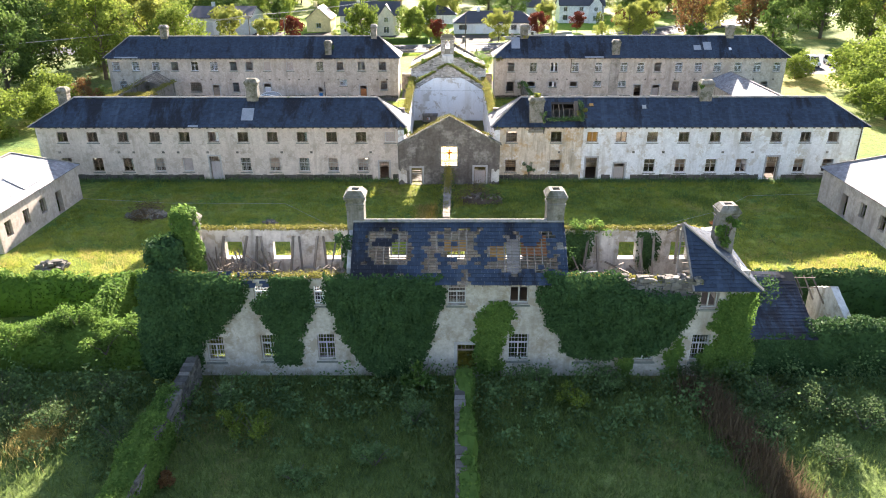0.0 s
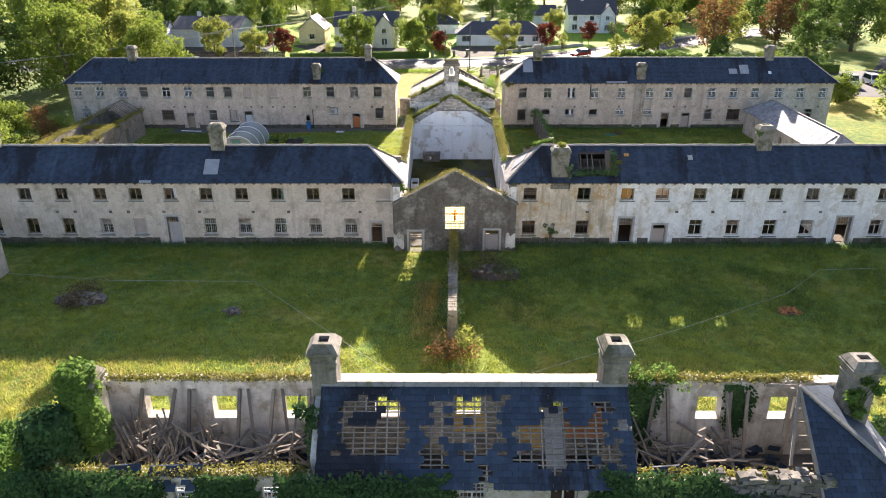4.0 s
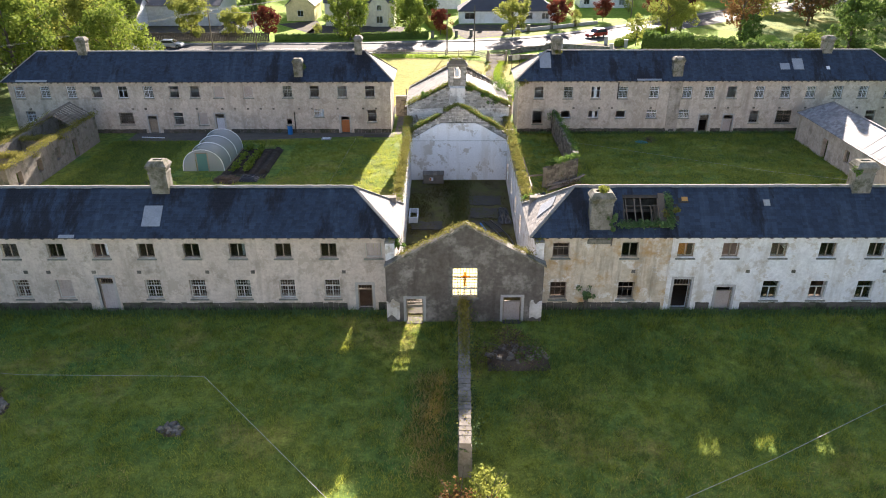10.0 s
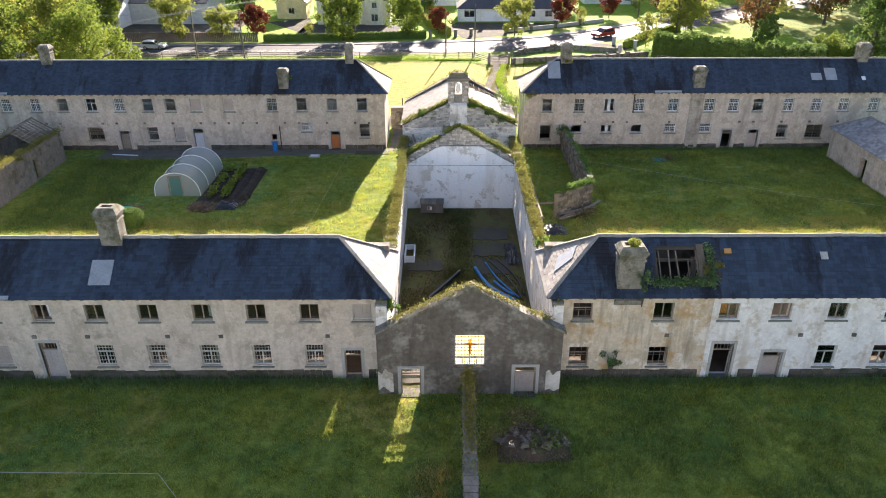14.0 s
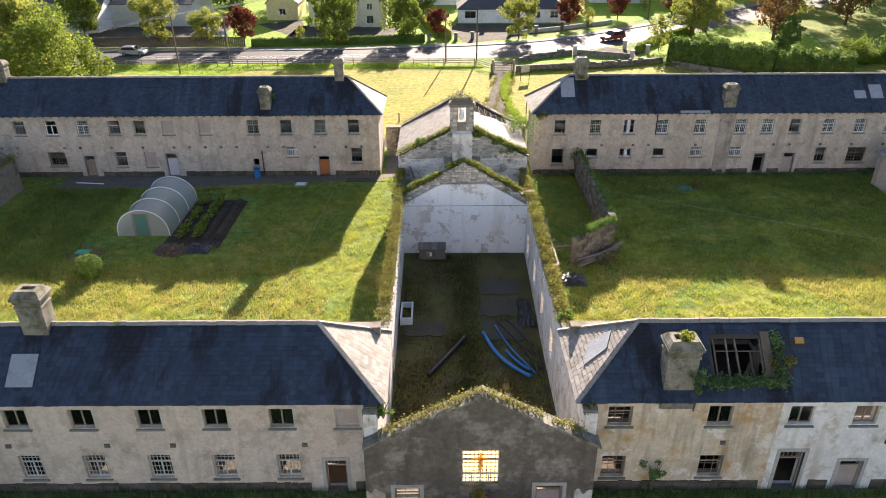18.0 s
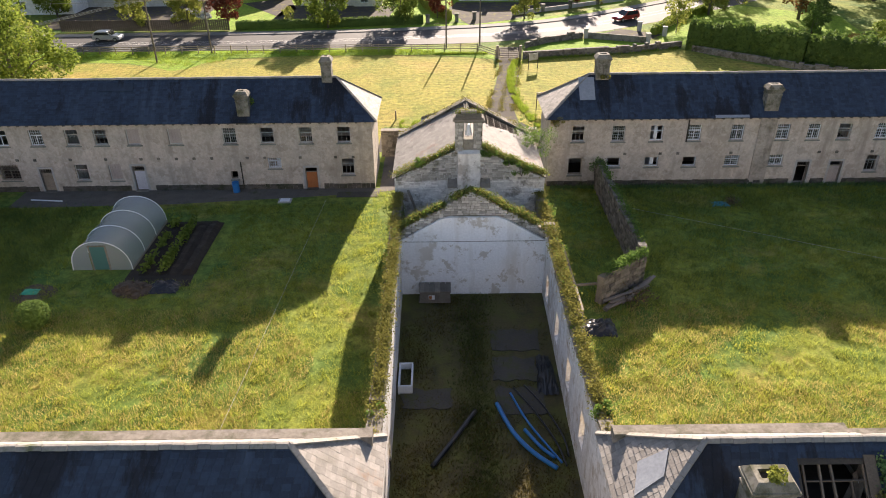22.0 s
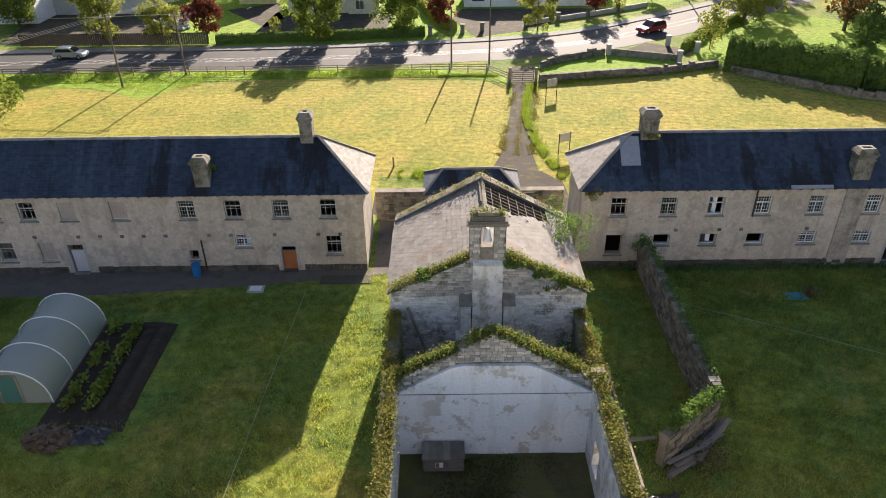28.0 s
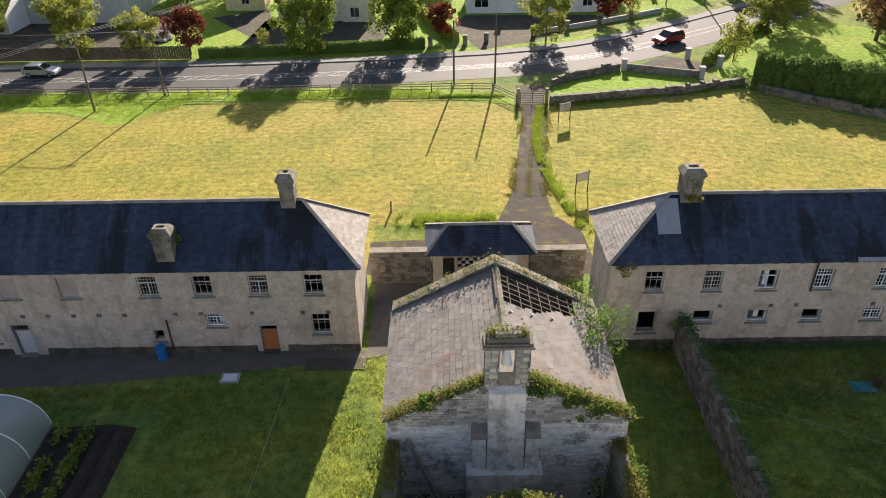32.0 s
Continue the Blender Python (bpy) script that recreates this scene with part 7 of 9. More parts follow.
def heap(name, label, x, y, rx, ry, h, seed, mat, n=160, size=(0.08, 0.3), category="heap", z0=0.0):
    rnd = random.Random(seed)
    m = Geo()
    st = 14
    for i in range(st + 1):
        for k in range(st + 1):
            u, v = -1 + 2 * i / st, -1 + 2 * k / st
            d = math.hypot(u, v)
            m.v.append((x + u * rx, y + v * ry, z0 + (max(-0.05, h * (1 - d * d) * (0.8 + 0.5 * noise.noise(Vector((u * 2.5, v * 2.5, seed))))) if d < 1 else -0.05)))
    for i in range(st):
        for k in range(st):
            a = i * (st + 1) + k
            m.f.append((a, a + st + 1, a + st + 2, a + 1))
    ob = solid(name, m, M["earth"], label, category)
    g = Geo()
    for _ in range(n):
        a, q = rnd.uniform(0, 6.28), math.sqrt(rnd.random()) * 0.95
        px, py = x + math.cos(a) * q * rx, y + math.sin(a) * q * ry
        z = z0 + h * (1 - q * q) * 0.85
        s = rnd.uniform(*size)
        e = Vector((rnd.gauss(0, 1), rnd.gauss(0, 1), rnd.gauss(0, 0.4))).normalized() * s
        f = Vector((-e.y, e.x, 0.1 * s)) * rnd.uniform(0.4, 0.9)
        c = Vector((px, py, z))
        t = Vector((0, 0, s * rnd.uniform(0.4, 0.8)))
        g.hexa([c - e - f, c + e - f, c + e + f, c - e + f, c - e * 0.7 - f * 0.7 + t, c + e * 0.7 - f * 0.7 + t, c + e * 0.7 + f * 0.7 + t, c - e * 0.7 + f * 0.7 + t])
    part("rubble", g, M[mat], ob, kind="stuff")
    return ob
heap("rubble_heap", "heap of rubble and dead weeds in the yard grass", -26.6, 53.4, 2.0, 1.0, 0.6, 101, "masonry", 120, (0.08, 0.22))
shrub("heap_weeds", "dead brown weeds on the rubble heap", -26.2, 53.1, 1.9, 1.0, "reed", 102, 2200, 0.11, "weeds")
heap("rubble_heap", "heap of rubble overgrown with dead bramble by the gable", 3.9, 58.6, 1.9, 1.3, 0.5, 108, "masonry", 45, (0.1, 0.26), z0=-0.28)
shrub("bramble", "tangled bare bramble by the gable", 3.4, 58.9, 2.1, 1.5, "reed", 103, 1600, 0.10, z=-0.28)
shrub("bramble", "dark bramble beside the yard wall", 4.6, 58.6, 1.2, 1.0, "leaf_dark", 104, 500, 0.13, z=-0.28)
heap("stone_heap", "few loose stones in the yard grass", -15.0, 51.6, 0.7, 0.5, 0.22, 105, "stone", 26, (0.08, 0.2))
heap("brick_patch", "patch of broken red brick in the grass", 24.5, 52.5, 0.9, 0.6, 0.16, 106, "door_red", 90, (0.06, 0.14), z0=-0.36)
heap("stone_heap", "small stone heap in the corner of the yard", -29.5, 42.5, 1.2, 0.8, 0.45, 107, "stone", 80, (0.1, 0.3))
def rope(name, label, pts, r=0.018):
    g = Geo()
    g.tube(pts, r, 5)
    return solid(name, g, M["concrete"], label, "rope")
rope("rope", "pale rope stretched across the yard grass", [(-40, 58.2, 0.25), (-25.5, 56.2, 0.22), (-14.6, 56.0, 0.25), (-5.6, 46.2, 0.2), (-1.8, 42.4, 0.2)], 0.014)
rope("rope", "pale rope stretched across the yard grass", [(2.0, 42.5, -0.1), (7.8, 45.6, -0.12), (16.1, 49.7, -0.12), (25.2, 54.5, 0.05), (29.2, 58.0, 0.3), (36, 58.3, 0.4)], 0.014)
rope("rope", "thin line across the back yard", [(13.5, 99.5, 0.4), (20, 96.3, 0.35), (32, 90.0, 0.35), (41, 86.2, 0.5)], 0.011)
rope("rope", "thin line across the back yard", [(-10.9, 101.5, 0.3), (-11.6, 92, 0.2), (-12.4, 80, 0.2), (-13.0, 71, 0.3)], 0.010)


def outhouse(name, label, x0, x1, y0, y1, ze, zr, seed, face, roofed=True, hip=True):
    """A single-storey yard building with its long face towards the yard."""
    b = thing(name, label, "outbuilding", "yard outbuildings")
    xf = x1 if face > 0 else x0
    t = 0.45
    ys = [y0 + (y1 - y0) * (i + 0.5) / 5 for i in range(5)]
    holes = [(y - 0.45, y + 0.45, 1.0, 2.3) for y in ys[:3]] + [(ys[3] - 0.5, ys[3] + 0.5, 0.02, 2.1)]
    for xa, hl in ((x0, holes if face < 0 else []), (x1 - t, holes if face > 0 else [])):
        g = Geo()
        wall_y(g, xa, xa + t, y0, y1, -0.2, ze)
        g = Geo()
        wall_y(g, xa, xa + t, y0, y1, -0.2, ze if roofed else ze - 0.6, hl, None if roofed else (lambda y: ze - 0.1 + 0.35 * noise.noise(Vector((y * 0.9, seed, 0)))), 0.6)
        part("wall", g, M["beige" if roofed and x0 < 40 else "masonry"], b)
    for ya in (y0, y1 - t):
        g = Geo()
        wall_x(g, x0 + t, x1 - t, ya, ya + t, -0.2, ze - 0.05)
        part("wall", g, M["beige" if roofed and x0 < 40 else "masonry"], b)
    for y in ys[:3]:
        if roofed:
            w = window(b, xf, 0, 1.0, 0.9, 1.3, "broken", "sash_brown", False, 0.0, None)
            w.rotation_euler = (0, 0, radians(90 * face))
            w.location = (xf - face * 0.2, y, 1.0)
    if roofed:
        rnd = random.Random(seed)
        xm = (x0 + x1) / 2
        hl = (x1 - x0) / 2
        d = Geo()
        A, B, C, D = (x0 - 0.25, y0 - 0.25, ze), (x1 + 0.25, y0 - 0.25, ze), (x1 + 0.25, y1 + 0.25, ze), (x0 - 0.25, y1 + 0.25, ze)
        P, Q = (xm, y0 + hl, zr), (xm, y1 - hl, zr)
        rf = None
        gl = Geo()
        for e0, e1, r0, r1 in ((D, A, Q, P), (B, C, P, Q), (A, B, P, P), (C, D, Q, Q)):
            deck(d, e0, e1, r0, r1)
            slate_face(gl, e0, e1, r0, r1, rnd, 0.36, 0.25)
        rf = part("roof", d, M["dark_timber"], b, "hipped slate roof")
        part("slating", gl, M["pale_slate"], rf, kind="stuff")
        g = Geo()
        for p, q in ((A, P), (B, P), (C, Q), (D, Q), (P, Q)):
            g.beam(Vector(p) + Vector((0, 0, 0.06)), Vector(q) + Vector((0, 0, 0.06)), 0.2, 0.08)
        part("ridge", g, M["ridge"], rf)
        if face > 0:
            g = Geo()
            p, u, v = Vector((x1 - 1.4, y0 + 3.2, 0)), Vector((0, 1.9, 0)), Vector((1.3, 0, 0))
            def zz(x):
                return ze + (zr - ze) * (x1 + 0.25 - x) / (hl + 0.25) + 0.06
            g.hexa([(x1 - 1.9, y0 + 5.0, zz(x1 - 1.9)), (x1 - 0.3, y0 + 5.0, zz(x1 - 0.3)), (x1 - 0.3, y0 + 7.6, zz(x1 - 0.3)), (x1 - 1.9, y0 + 7.6, zz(x1 - 1.9)), (x1 - 1.9, y0 + 5.0, zz(x1 - 1.9) + 0.06), (x1 - 0.3, y0 + 5.0, zz(x1 - 0.3) + 0.06), (x1 - 0.3, y0 + 7.6, zz(x1 - 0.3) + 0.06), (x1 - 1.9, y0 + 7.6, zz(x1 - 1.9) + 0.06)])
            part("roof_patch", g, M["lead"], rf, "grey sheet patch on the slates")
    else:
        rnd = random.Random(seed)
        xm = (x0 + x1) / 2
        rf = part("ridge_board", one_box(xm - 0.04, xm + 0.04, y1 - 5.3, y1 - 0.3, zr - 0.1, zr + 0.08), M["timber"], b, "bare ridge of the fallen roof")
        for i in range(10):
            yy = y1 - 0.5 - i * 0.5
            beams("rafter", [((x0, yy, ze), (xm, yy, zr)), ((x1, yy, ze), (xm, yy, zr))], M["timber"], rf, 0.08, 0.1)
        for k in range(7):
            for s in (x0, x1):
                xx, z = s + (xm - s) * (k + 0.5) / 7, ze + (zr - ze) * (k + 0.5) / 7 + 0.06
                beams("batten", [((xx, y1 - 5.2, z), (xx, y1 - 0.4, z))], M["timber"], rf, 0.06, 0.04)
        m = Geo()
        for a, c in (((x0, y0, ze), (x0, y1, ze)), ((x1, y0, ze), (x1, y1, ze)), ((x0, y0, ze), (x1, y0, ze)), ((x0, y0 + 5, ze - 0.6), (x1, y0 + 5, ze - 0.6)), ((x0, y0 + 10, ze - 0.4), (x1, y0 + 10, ze - 0.4))):
            fuzz_line(m, a, c, 4200, rnd, 0.3, 0.12, 0.16)
        part("moss", m, M["moss"], b, "yellow moss and grass on the walls", kind="stuff")
        for yc in (y0 + 5, y0 + 10):
            g = Geo()
            wall_x(g, x0 + t, x1 - t, yc - 0.2, yc + 0.2, -0.2, ze - 0.5, [(xm - 0.5, xm + 0.5, 0, 2)])
            part("cross_wall", g, M["masonry"], b)
    return b


outhouse("yard_building", "low stone yard building with pale slate roof and sheet patch", -41.8, -34.6, 45.0, 58.2, 3.3, 5.5, 111, 1)
outhouse("yard_building", "low stone yard building with slate roof and empty windows", 35.7, 42.6, 43.0, 57.6, 3.2, 5.4, 112, -1)
outhouse("yard_building", "roofless stone outbuilding with mossy walls and bare rafters", -45.0, -40.5, 83.0, 101.2, 3.3, 4.7, 113, 1, False)
long_shed = outhouse("yard_building", "long stone outbuilding with sunlit slate roof and metal sheets", 39.8, 44.2, 79.5, 101.6, 3.1, 4.9, 114, -1)
for i in range(5):
    y0 = 82.0 + i * 1.5
    g = Geo()
    g.hexa([(39.75, y0, 3.22), (41.7, y0, 4.75), (41.7, y0 + 1.42, 4.75), (39.75, y0 + 1.42, 3.22), (39.7, y0, 3.26), (41.65, y0, 4.79), (41.65, y0 + 1.42, 4.79), (39.7, y0 + 1.42, 3.26)])
    part("roof_sheet", g, M["pale_slate"], long_shed, "grey metal sheet laid over the slates")

# ---- second yard, garden side ----
tun = thing("polytunnel", "milky polythene growing tunnel with green door on the grass", "polytunnel")
TX, TY0, TY1, TR, TH = -25.4, 91.2, 98.5, 2.12, 2.28
def hoop(a):
    c, s = math.cos(a), math.sin(a)
    return TX - TR * c, TH * (s ** 0.8 if s > 0 else 0)
g = Geo()
N = 18
rows = 9
for k in range(rows + 1):
    y = TY0 + (TY1 - TY0) * k / rows
    sag = 0.03 if k % 3 else 0.0
    for i in range(N + 1):
        x, z = hoop(math.pi * i / N)
        q = 1 - sag + 0.025 * noise.noise(Vector((i * 0.9, k * 1.7, 4)))
        g.v.append((TX + (x - TX) * q, y, max(0.0, z * q)))
for k in range(rows):
    for i in range(N):
        a = k * (N + 1) + i
        g.f.append((a, a + N + 1, a + N + 2, a + 1))
part("cover", g, M["polythene"], tun, "milky polythene sheet", True)
for y, nm in ((TY0, "front"), (TY1, "back")):
    g = Geo()
    ring = [hoop(math.pi * i / N) for i in range(N + 1)]
    for i in range(N):
        (xa, za), (xb, zb) = ring[i], ring[i + 1]
        if y == TY0:
            lim = 1.95
            for a, b in ((xa, xb),):
                z0a = lim if TX - 0.05 - 0.55 < (xa + xb) / 2 < TX + 0.5 else 0.0
                if za > z0a or zb > z0a:
                    g.quad((xa, y, min(z0a, za)), (xb, y, min(z0a, zb)), (xb, y, zb), (xa, y, za))
        else:
            g.quad((xa, y, 0), (xb, y, 0), (xb, y, zb), (xa, y, za))
    part("end_sheet", g, M["polythene"], tun)
for k in range(4):
    g = Geo()
    y = TY0 + (TY1 - TY0) * k / 3
    g.tube([(hoop(math.pi * i / 16)[0], y, hoop(math.pi * i / 16)[1] + 0.02) for i in range(17)], 0.035, 6)
    part("hoop", g, M["sash_white"], tun)
M["teal"] = plain("faded teal door sheet", (0.05, 0.16, 0.15), 0.5)
g = Geo()
g.box(TX - 0.55, TX + 0.5, TY0 - 0.03, TY0 - 0.005, 0.05, 1.9)
dr = part("door", g, M["teal"], tun, "green plastic tunnel door")
g = Geo()
g.box(TX - 0.66, TX - 0.55, TY0 - 0.05, TY0 + 0.03, 0, 2.0)
g.box(TX + 0.5, TX + 0.61, TY0 - 0.05, TY0 + 0.03, 0, 2.0)
g.box(TX - 0.66, TX + 0.61, TY0 - 0.05, TY0 + 0.03, 1.9, 2.0)
part("door_frame", g, M["timber"], dr)
for xa in (TX - TR - 0.06, TX + TR):
    part("base_board", one_box(xa, xa + 0.06, TY0, TY1, 0, 0.16), M["timber"], tun)
bed = thing("vegetable_bed", "dug dark vegetable bed with ridges and green crops", "vegetable bed")
for i in range(4):
    g = Geo()
    x0 = -22.75 + i * 1.02
    n = 30
    for k in range(n + 1):
        yy = 90.3 + 7.8 * k / n
        hh = 0.0 if k in (0, n) else (0.2 if i < 3 else 0.38) + 0.12 * noise.noise(Vector((x0, yy * 1.5, 0)))
        wv = 0.08 * noise.noise(Vector((x0, yy * 0.8, 4)))
        g.v += [(x0 + wv, yy, -0.05), (x0 + 0.32 + wv, yy, hh), (x0 + 0.7 + wv, yy, hh), (x0 + 1.05 + wv, yy, -0.05)]
    for k in range(n):
        for j in range(3):
            g.f.append((k * 4 + j, k * 4 + j + 1, k * 4 + j + 5, k * 4 + j + 4))
    part("soil_ridge", g, M["soil"], bed)
g = Geo()
vr = random.Random(120)
pts = []
for i, x0 in enumerate((-22.2, -20.9)):
    for _ in range(14 + 14 * i):
        y = vr.uniform(90.4, 97.8)
        for _ in range(34):
            pts.append((x0 + vr.gauss(0, 0.17), y + vr.gauss(0, 0.28), 0.3 + abs(vr.gauss(0, 0.2))))
leaf_cloud(g, pts, 0.24, vr, 0.8)
part("crop", g, M["leaf_mid"], bed, "leafy green crops", kind="stuff")
sheet("ground_dug_patch", [(-23.4, 89.2), (-21, 88.6), (-18.6, 88.9), (-18.7, 90.6), (-18.55, 98.2), (-20, 98.5), (-23.2, 98.3)], 0.018, M["soil"], "bare earth round the vegetable bed", "ground")
heap("earth_heap", "heap of dug earth and weeds", -22.2, 88.4, 1.4, 0.9, 0.5, 121, "earth", 60)
M["black_plastic"] = plain("black plastic sheet", (0.012, 0.013, 0.016), 0.3)
def tarp(name, label, x, y, rx, ry, h, mat, seed):
    g = Geo()
    st = 16
    for i in range(st + 1):
        for k in range(st + 1):
            u, v = -1 + 2 * i / st, -1 + 2 * k / st
            d = max(abs(u), abs(v))
            z = h * max(0, 1 - d ** 2) * (0.7 + 0.9 * abs(noise.noise(Vector((u * 2.6, v * 2.6, seed))))) + 0.05 * abs(noise.noise(Vector((u * 6, v * 6, seed)))) + 0.025
            g.v.append((x + u * rx * (1 + 0.2 * noise.noise(Vector((v * 2, seed, 0)))), y + v * ry * (1 + 0.2 * noise.noise(Vector((u * 2, 0, seed)))), z))
    for i in range(st):
        for k in range(st):
            a = i * (st + 1) + k
            g.f.append((a, a + st + 1, a + st + 2, a + 1))
    return solid(name, g, mat, label, "tarpaulin", smooth=False)
tarp("plastic_sheet", "crumpled black plastic sheet on the heap", -20.2, 88.7, 1.0, 0.7, 0.55, M["black_plastic"], 1)
M["green_plastic"] = plain("bright green plastic", (0.02, 0.36, 0.20), 0.4)
M["blue_plastic"] = plain("blue plastic pipe", (0.01, 0.16, 0.42), 0.4)
M["teal_plastic"] = plain("teal tarpaulin", (0.02, 0.22, 0.26), 0.5)
tarp("green_tarpaulin", "small bright green sheet on bare earth", -29.2, 88.4, 0.55, 0.35, 0.15, M["green_plastic"], 2)
sheet("ground_bare_patch", wavy(-29.0, 88.2, 1.5, 1.2, 9), 0.018, M["earth"], "bare earth patch in the grass", "ground")
tarp("teal_tarpaulin", "small teal sheet lying in the grass", 21.8, 100.5, 0.7, 0.45, 0.15, M["teal_plastic"], 3)
shrub("heap_weeds", "dead weeds round the teal sheet", 23.0, 100.6, 0.9, 0.5, "reed", 122, 260, 0.12, "weeds")
# clipped round bush
rnd = random.Random(123)
core, lv = Geo(), Geo()
pts = []
for _ in range(2600):
    d = Vector((rnd.gauss(0, 1), rnd.gauss(0, 1), rnd.gauss(0, 1))).normalized()
    p = Vector((-26.95, 84.6, 0.85)) + Vector((d.x * 1.0, d.y * 1.0, d.z * 0.85)) * (1 + 0.05 * noise.noise(d * 3)) * rnd.uniform(0.96, 1.03)
    if p.z > 0.02:
        pts.append(p)
leaf_cloud(lv, pts, 0.11, rnd, normal=lambda p: (p[0] + 26.95, p[1] - 84.6, p[2] - 0.85))
core.tube([(-26.95, 84.6, -0.05), (-26.95, 84.6, 0.25), (-26.95, 84.6, 0.9), (-26.95, 84.6, 1.5)], 0.75, 12, 0.5)
ob = solid("round_bush", core, M["leaf_dark"], "clipped round green bush on the grass", "bush")
part("foliage", lv, M["leaf_dark"], ob)
# barrel, drain cover, plank
bar = thing("barrel", "blue plastic barrel beside the path", "barrel")
g = Geo()
g.tube([(-19.0, 103.9, 0.0), (-19.0, 103.9, 0.06), (-19.0, 103.9, 0.3), (-19.0, 103.9, 0.6), (-19.0, 103.9, 0.88), (-19.0, 103.9, 0.92)], 0.29, 16)
part("drum", g, M["blue_plastic"], bar, smooth=False)
g = Geo()
for z in (0.3, 0.6, 0.9):
    g.tube([(-19.0, 103.9, z), (-19.0, 103.9, z + 0.035)], 0.305, 16)
part("rim", g, M["blue_plastic"], bar)
g = Geo()
g.box(-15.0, -13.9, 101.6, 102.4, 0.0, 0.1)
cov = solid("drain_cover", g, M["concrete"], "pale concrete drain cover in the grass", "drain cover")
g = Geo()
g.box(-14.85, -14.05, 101.72, 102.28, 0.1, 0.13)
part("lid", g, M["sash_white"], cov)
g = Geo()
g.box(-10.2, -6.6, 102.6, 103.6, 0.0, 0.05)
solid("concrete_slab", g, M["slab"], "thin concrete slab by the red door", "slab")
g = Geo()
g.tube([(-36.2, 102.6, 0.08), (-33.4, 102.3, 0.08)], 0.06, 6)
solid("pole_lying", g, M["sash_white"], "pale pole lying by the path", "pole")

# ---- second yard, walled corner ----
stone_wall("corner_wall", "rubble boundary wall with ivy on its top", [(12.25, 104.0), (12.35, 89.2)], 0.5, 2.5, 131, "stone wall")
stone_wall("corner_wall", "rubble wall with yellow moss, leaning planks against it", [(12.35, 89.0), (8.9, 86.3)], 0.5, 2.2, 132, "stone wall")
g = Geo()
wr = random.Random(133)
fuzz_line(g, (12.4, 104, 2.5), (12.5, 90, 2.5), 2600, wr, 0.2, 0.11, 0.13)
fuzz_line(g, (12.35, 89, 2.25), (9.2, 86.6, 2.25), 3200, wr, 0.2, 0.11, 0.2)
solid("wall_top_growth", g, M["creeper"], "green ivy and moss along the wall top", "moss", kind="stuff")
tr = thing("trough", "long wooden framed trough beside the hall wall", "trough")
for xa in (6.55, 7.4):
    part("rail", one_box(xa, xa + 0.12, 84.0, 92.2, 0.9, 1.12), M["timber"], tr)
for yy in (84.0, 86.6, 89.3, 92.06):
    part("crosspiece", one_box(6.67, 7.4, yy, yy + 0.14, 0.92, 1.1), M["timber"], tr)
for xa in (6.56, 7.41):
    for yy in (84.02, 88.0, 92.08):
        part("leg", one_box(xa, xa + 0.1, yy, yy + 0.1, 0, 0.9), M["timber"], tr)
part("bottom", one_box(6.67, 7.4, 84.14, 92.06, 0.5, 0.55), M["dark_timber"], tr)
beams("beam_stub", [((7.5, 87.0, 1.0), (8.9, 87.1, 1.05))], M["timber"], tr, 0.14, 0.14)
for i in range(16):
    g = Geo()
    k = i / 15
    x, y = 9.7 + 3.0 * k + wr.gauss(0, 0.12), 85.9 + 2.4 * k + wr.gauss(0, 0.2)
    a = radians(38) + wr.gauss(0, 0.12)
    l = wr.uniform(1.2, 2.6)
    z = 0.06 + 0.075 * (i % 5)
    g.beam((x - math.cos(a) * l / 2, y - math.sin(a) * l / 2, z), (x + math.cos(a) * l / 2, y + math.sin(a) * l / 2, z + wr.uniform(0, 0.1)), 0.24, 0.05)
    solid("plank", g, M["timber"], "weathered grey plank in a pile against the wall", "plank", "plank pile")
tarp("plastic_sheet", "crumpled dark plastic sheet by the wall", 8.4, 83.6, 1.1, 0.9, 0.5, M["black_plastic"], 4)
shrub("heap_weeds", "dead weeds beside the plank pile", 11.4, 86.6, 1.4, 0.6, "reed", 134, 450, 0.12, "weeds")

# ---- inside the hall ----
hr2 = random.Random(140)
for x0, x1, y0, y1 in ((-3.5, -0.8, 76.4, 77.8), (1.6, 4.4, 80.8, 82.6), (1.6, 4.0, 78.4, 80.2), (1.6, 4.2, 76.0, 77.9), (-3.7, 0.2, 63.2, 66.2)):
    cs = [(x + 0.2 * noise.noise(Vector((x * 1.3, y * 1.7, 1))), y + 0.25 * noise.noise(Vector((x * 1.9, y * 1.1, 5)))) for x, y in [(x0 + (x1 - x0) * i / 8, y0) for i in range(8)] + [(x1, y0 + (y1 - y0) * i / 6) for i in range(6)] + [(x1 - (x1 - x0) * i / 8, y1) for i in range(8)] + [(x0, y1 - (y1 - y0) * i / 6) for i in range(6)]]
    g = Geo()
    mid_c = Vector(((x0 + x1) / 2, (y0 + y1) / 2, hall_z((y0 + y1) / 2) + 0.06))
    for (ax, ay), (bx, by) in zip(cs, cs[1:] + cs[:1]):
        g.quad((ax, ay, hall_z(ay) + 0.06), (bx, by, hall_z(by) + 0.06), mid_c)
        g.quad((ax, ay, hall_z(ay) - 0.03), (bx, by, hall_z(by) - 0.03), (bx, by, hall_z(by) + 0.06), (ax, ay, hall_z(ay) + 0.06))
    solid("floor_slab", g, M["slab"], "damp concrete slab in the mossy hall floor", "floor", kind="structure")
def on_floor(x, y):
    return (x, y, hall_z(y))


g = Geo()
tufts(g, 8000, lambda: on_floor(0.55 + hr2.gauss(0, 0.6), hr2.uniform(66, 86.2)), hr2, (0.05, 0.22), 0.03, 0.6)
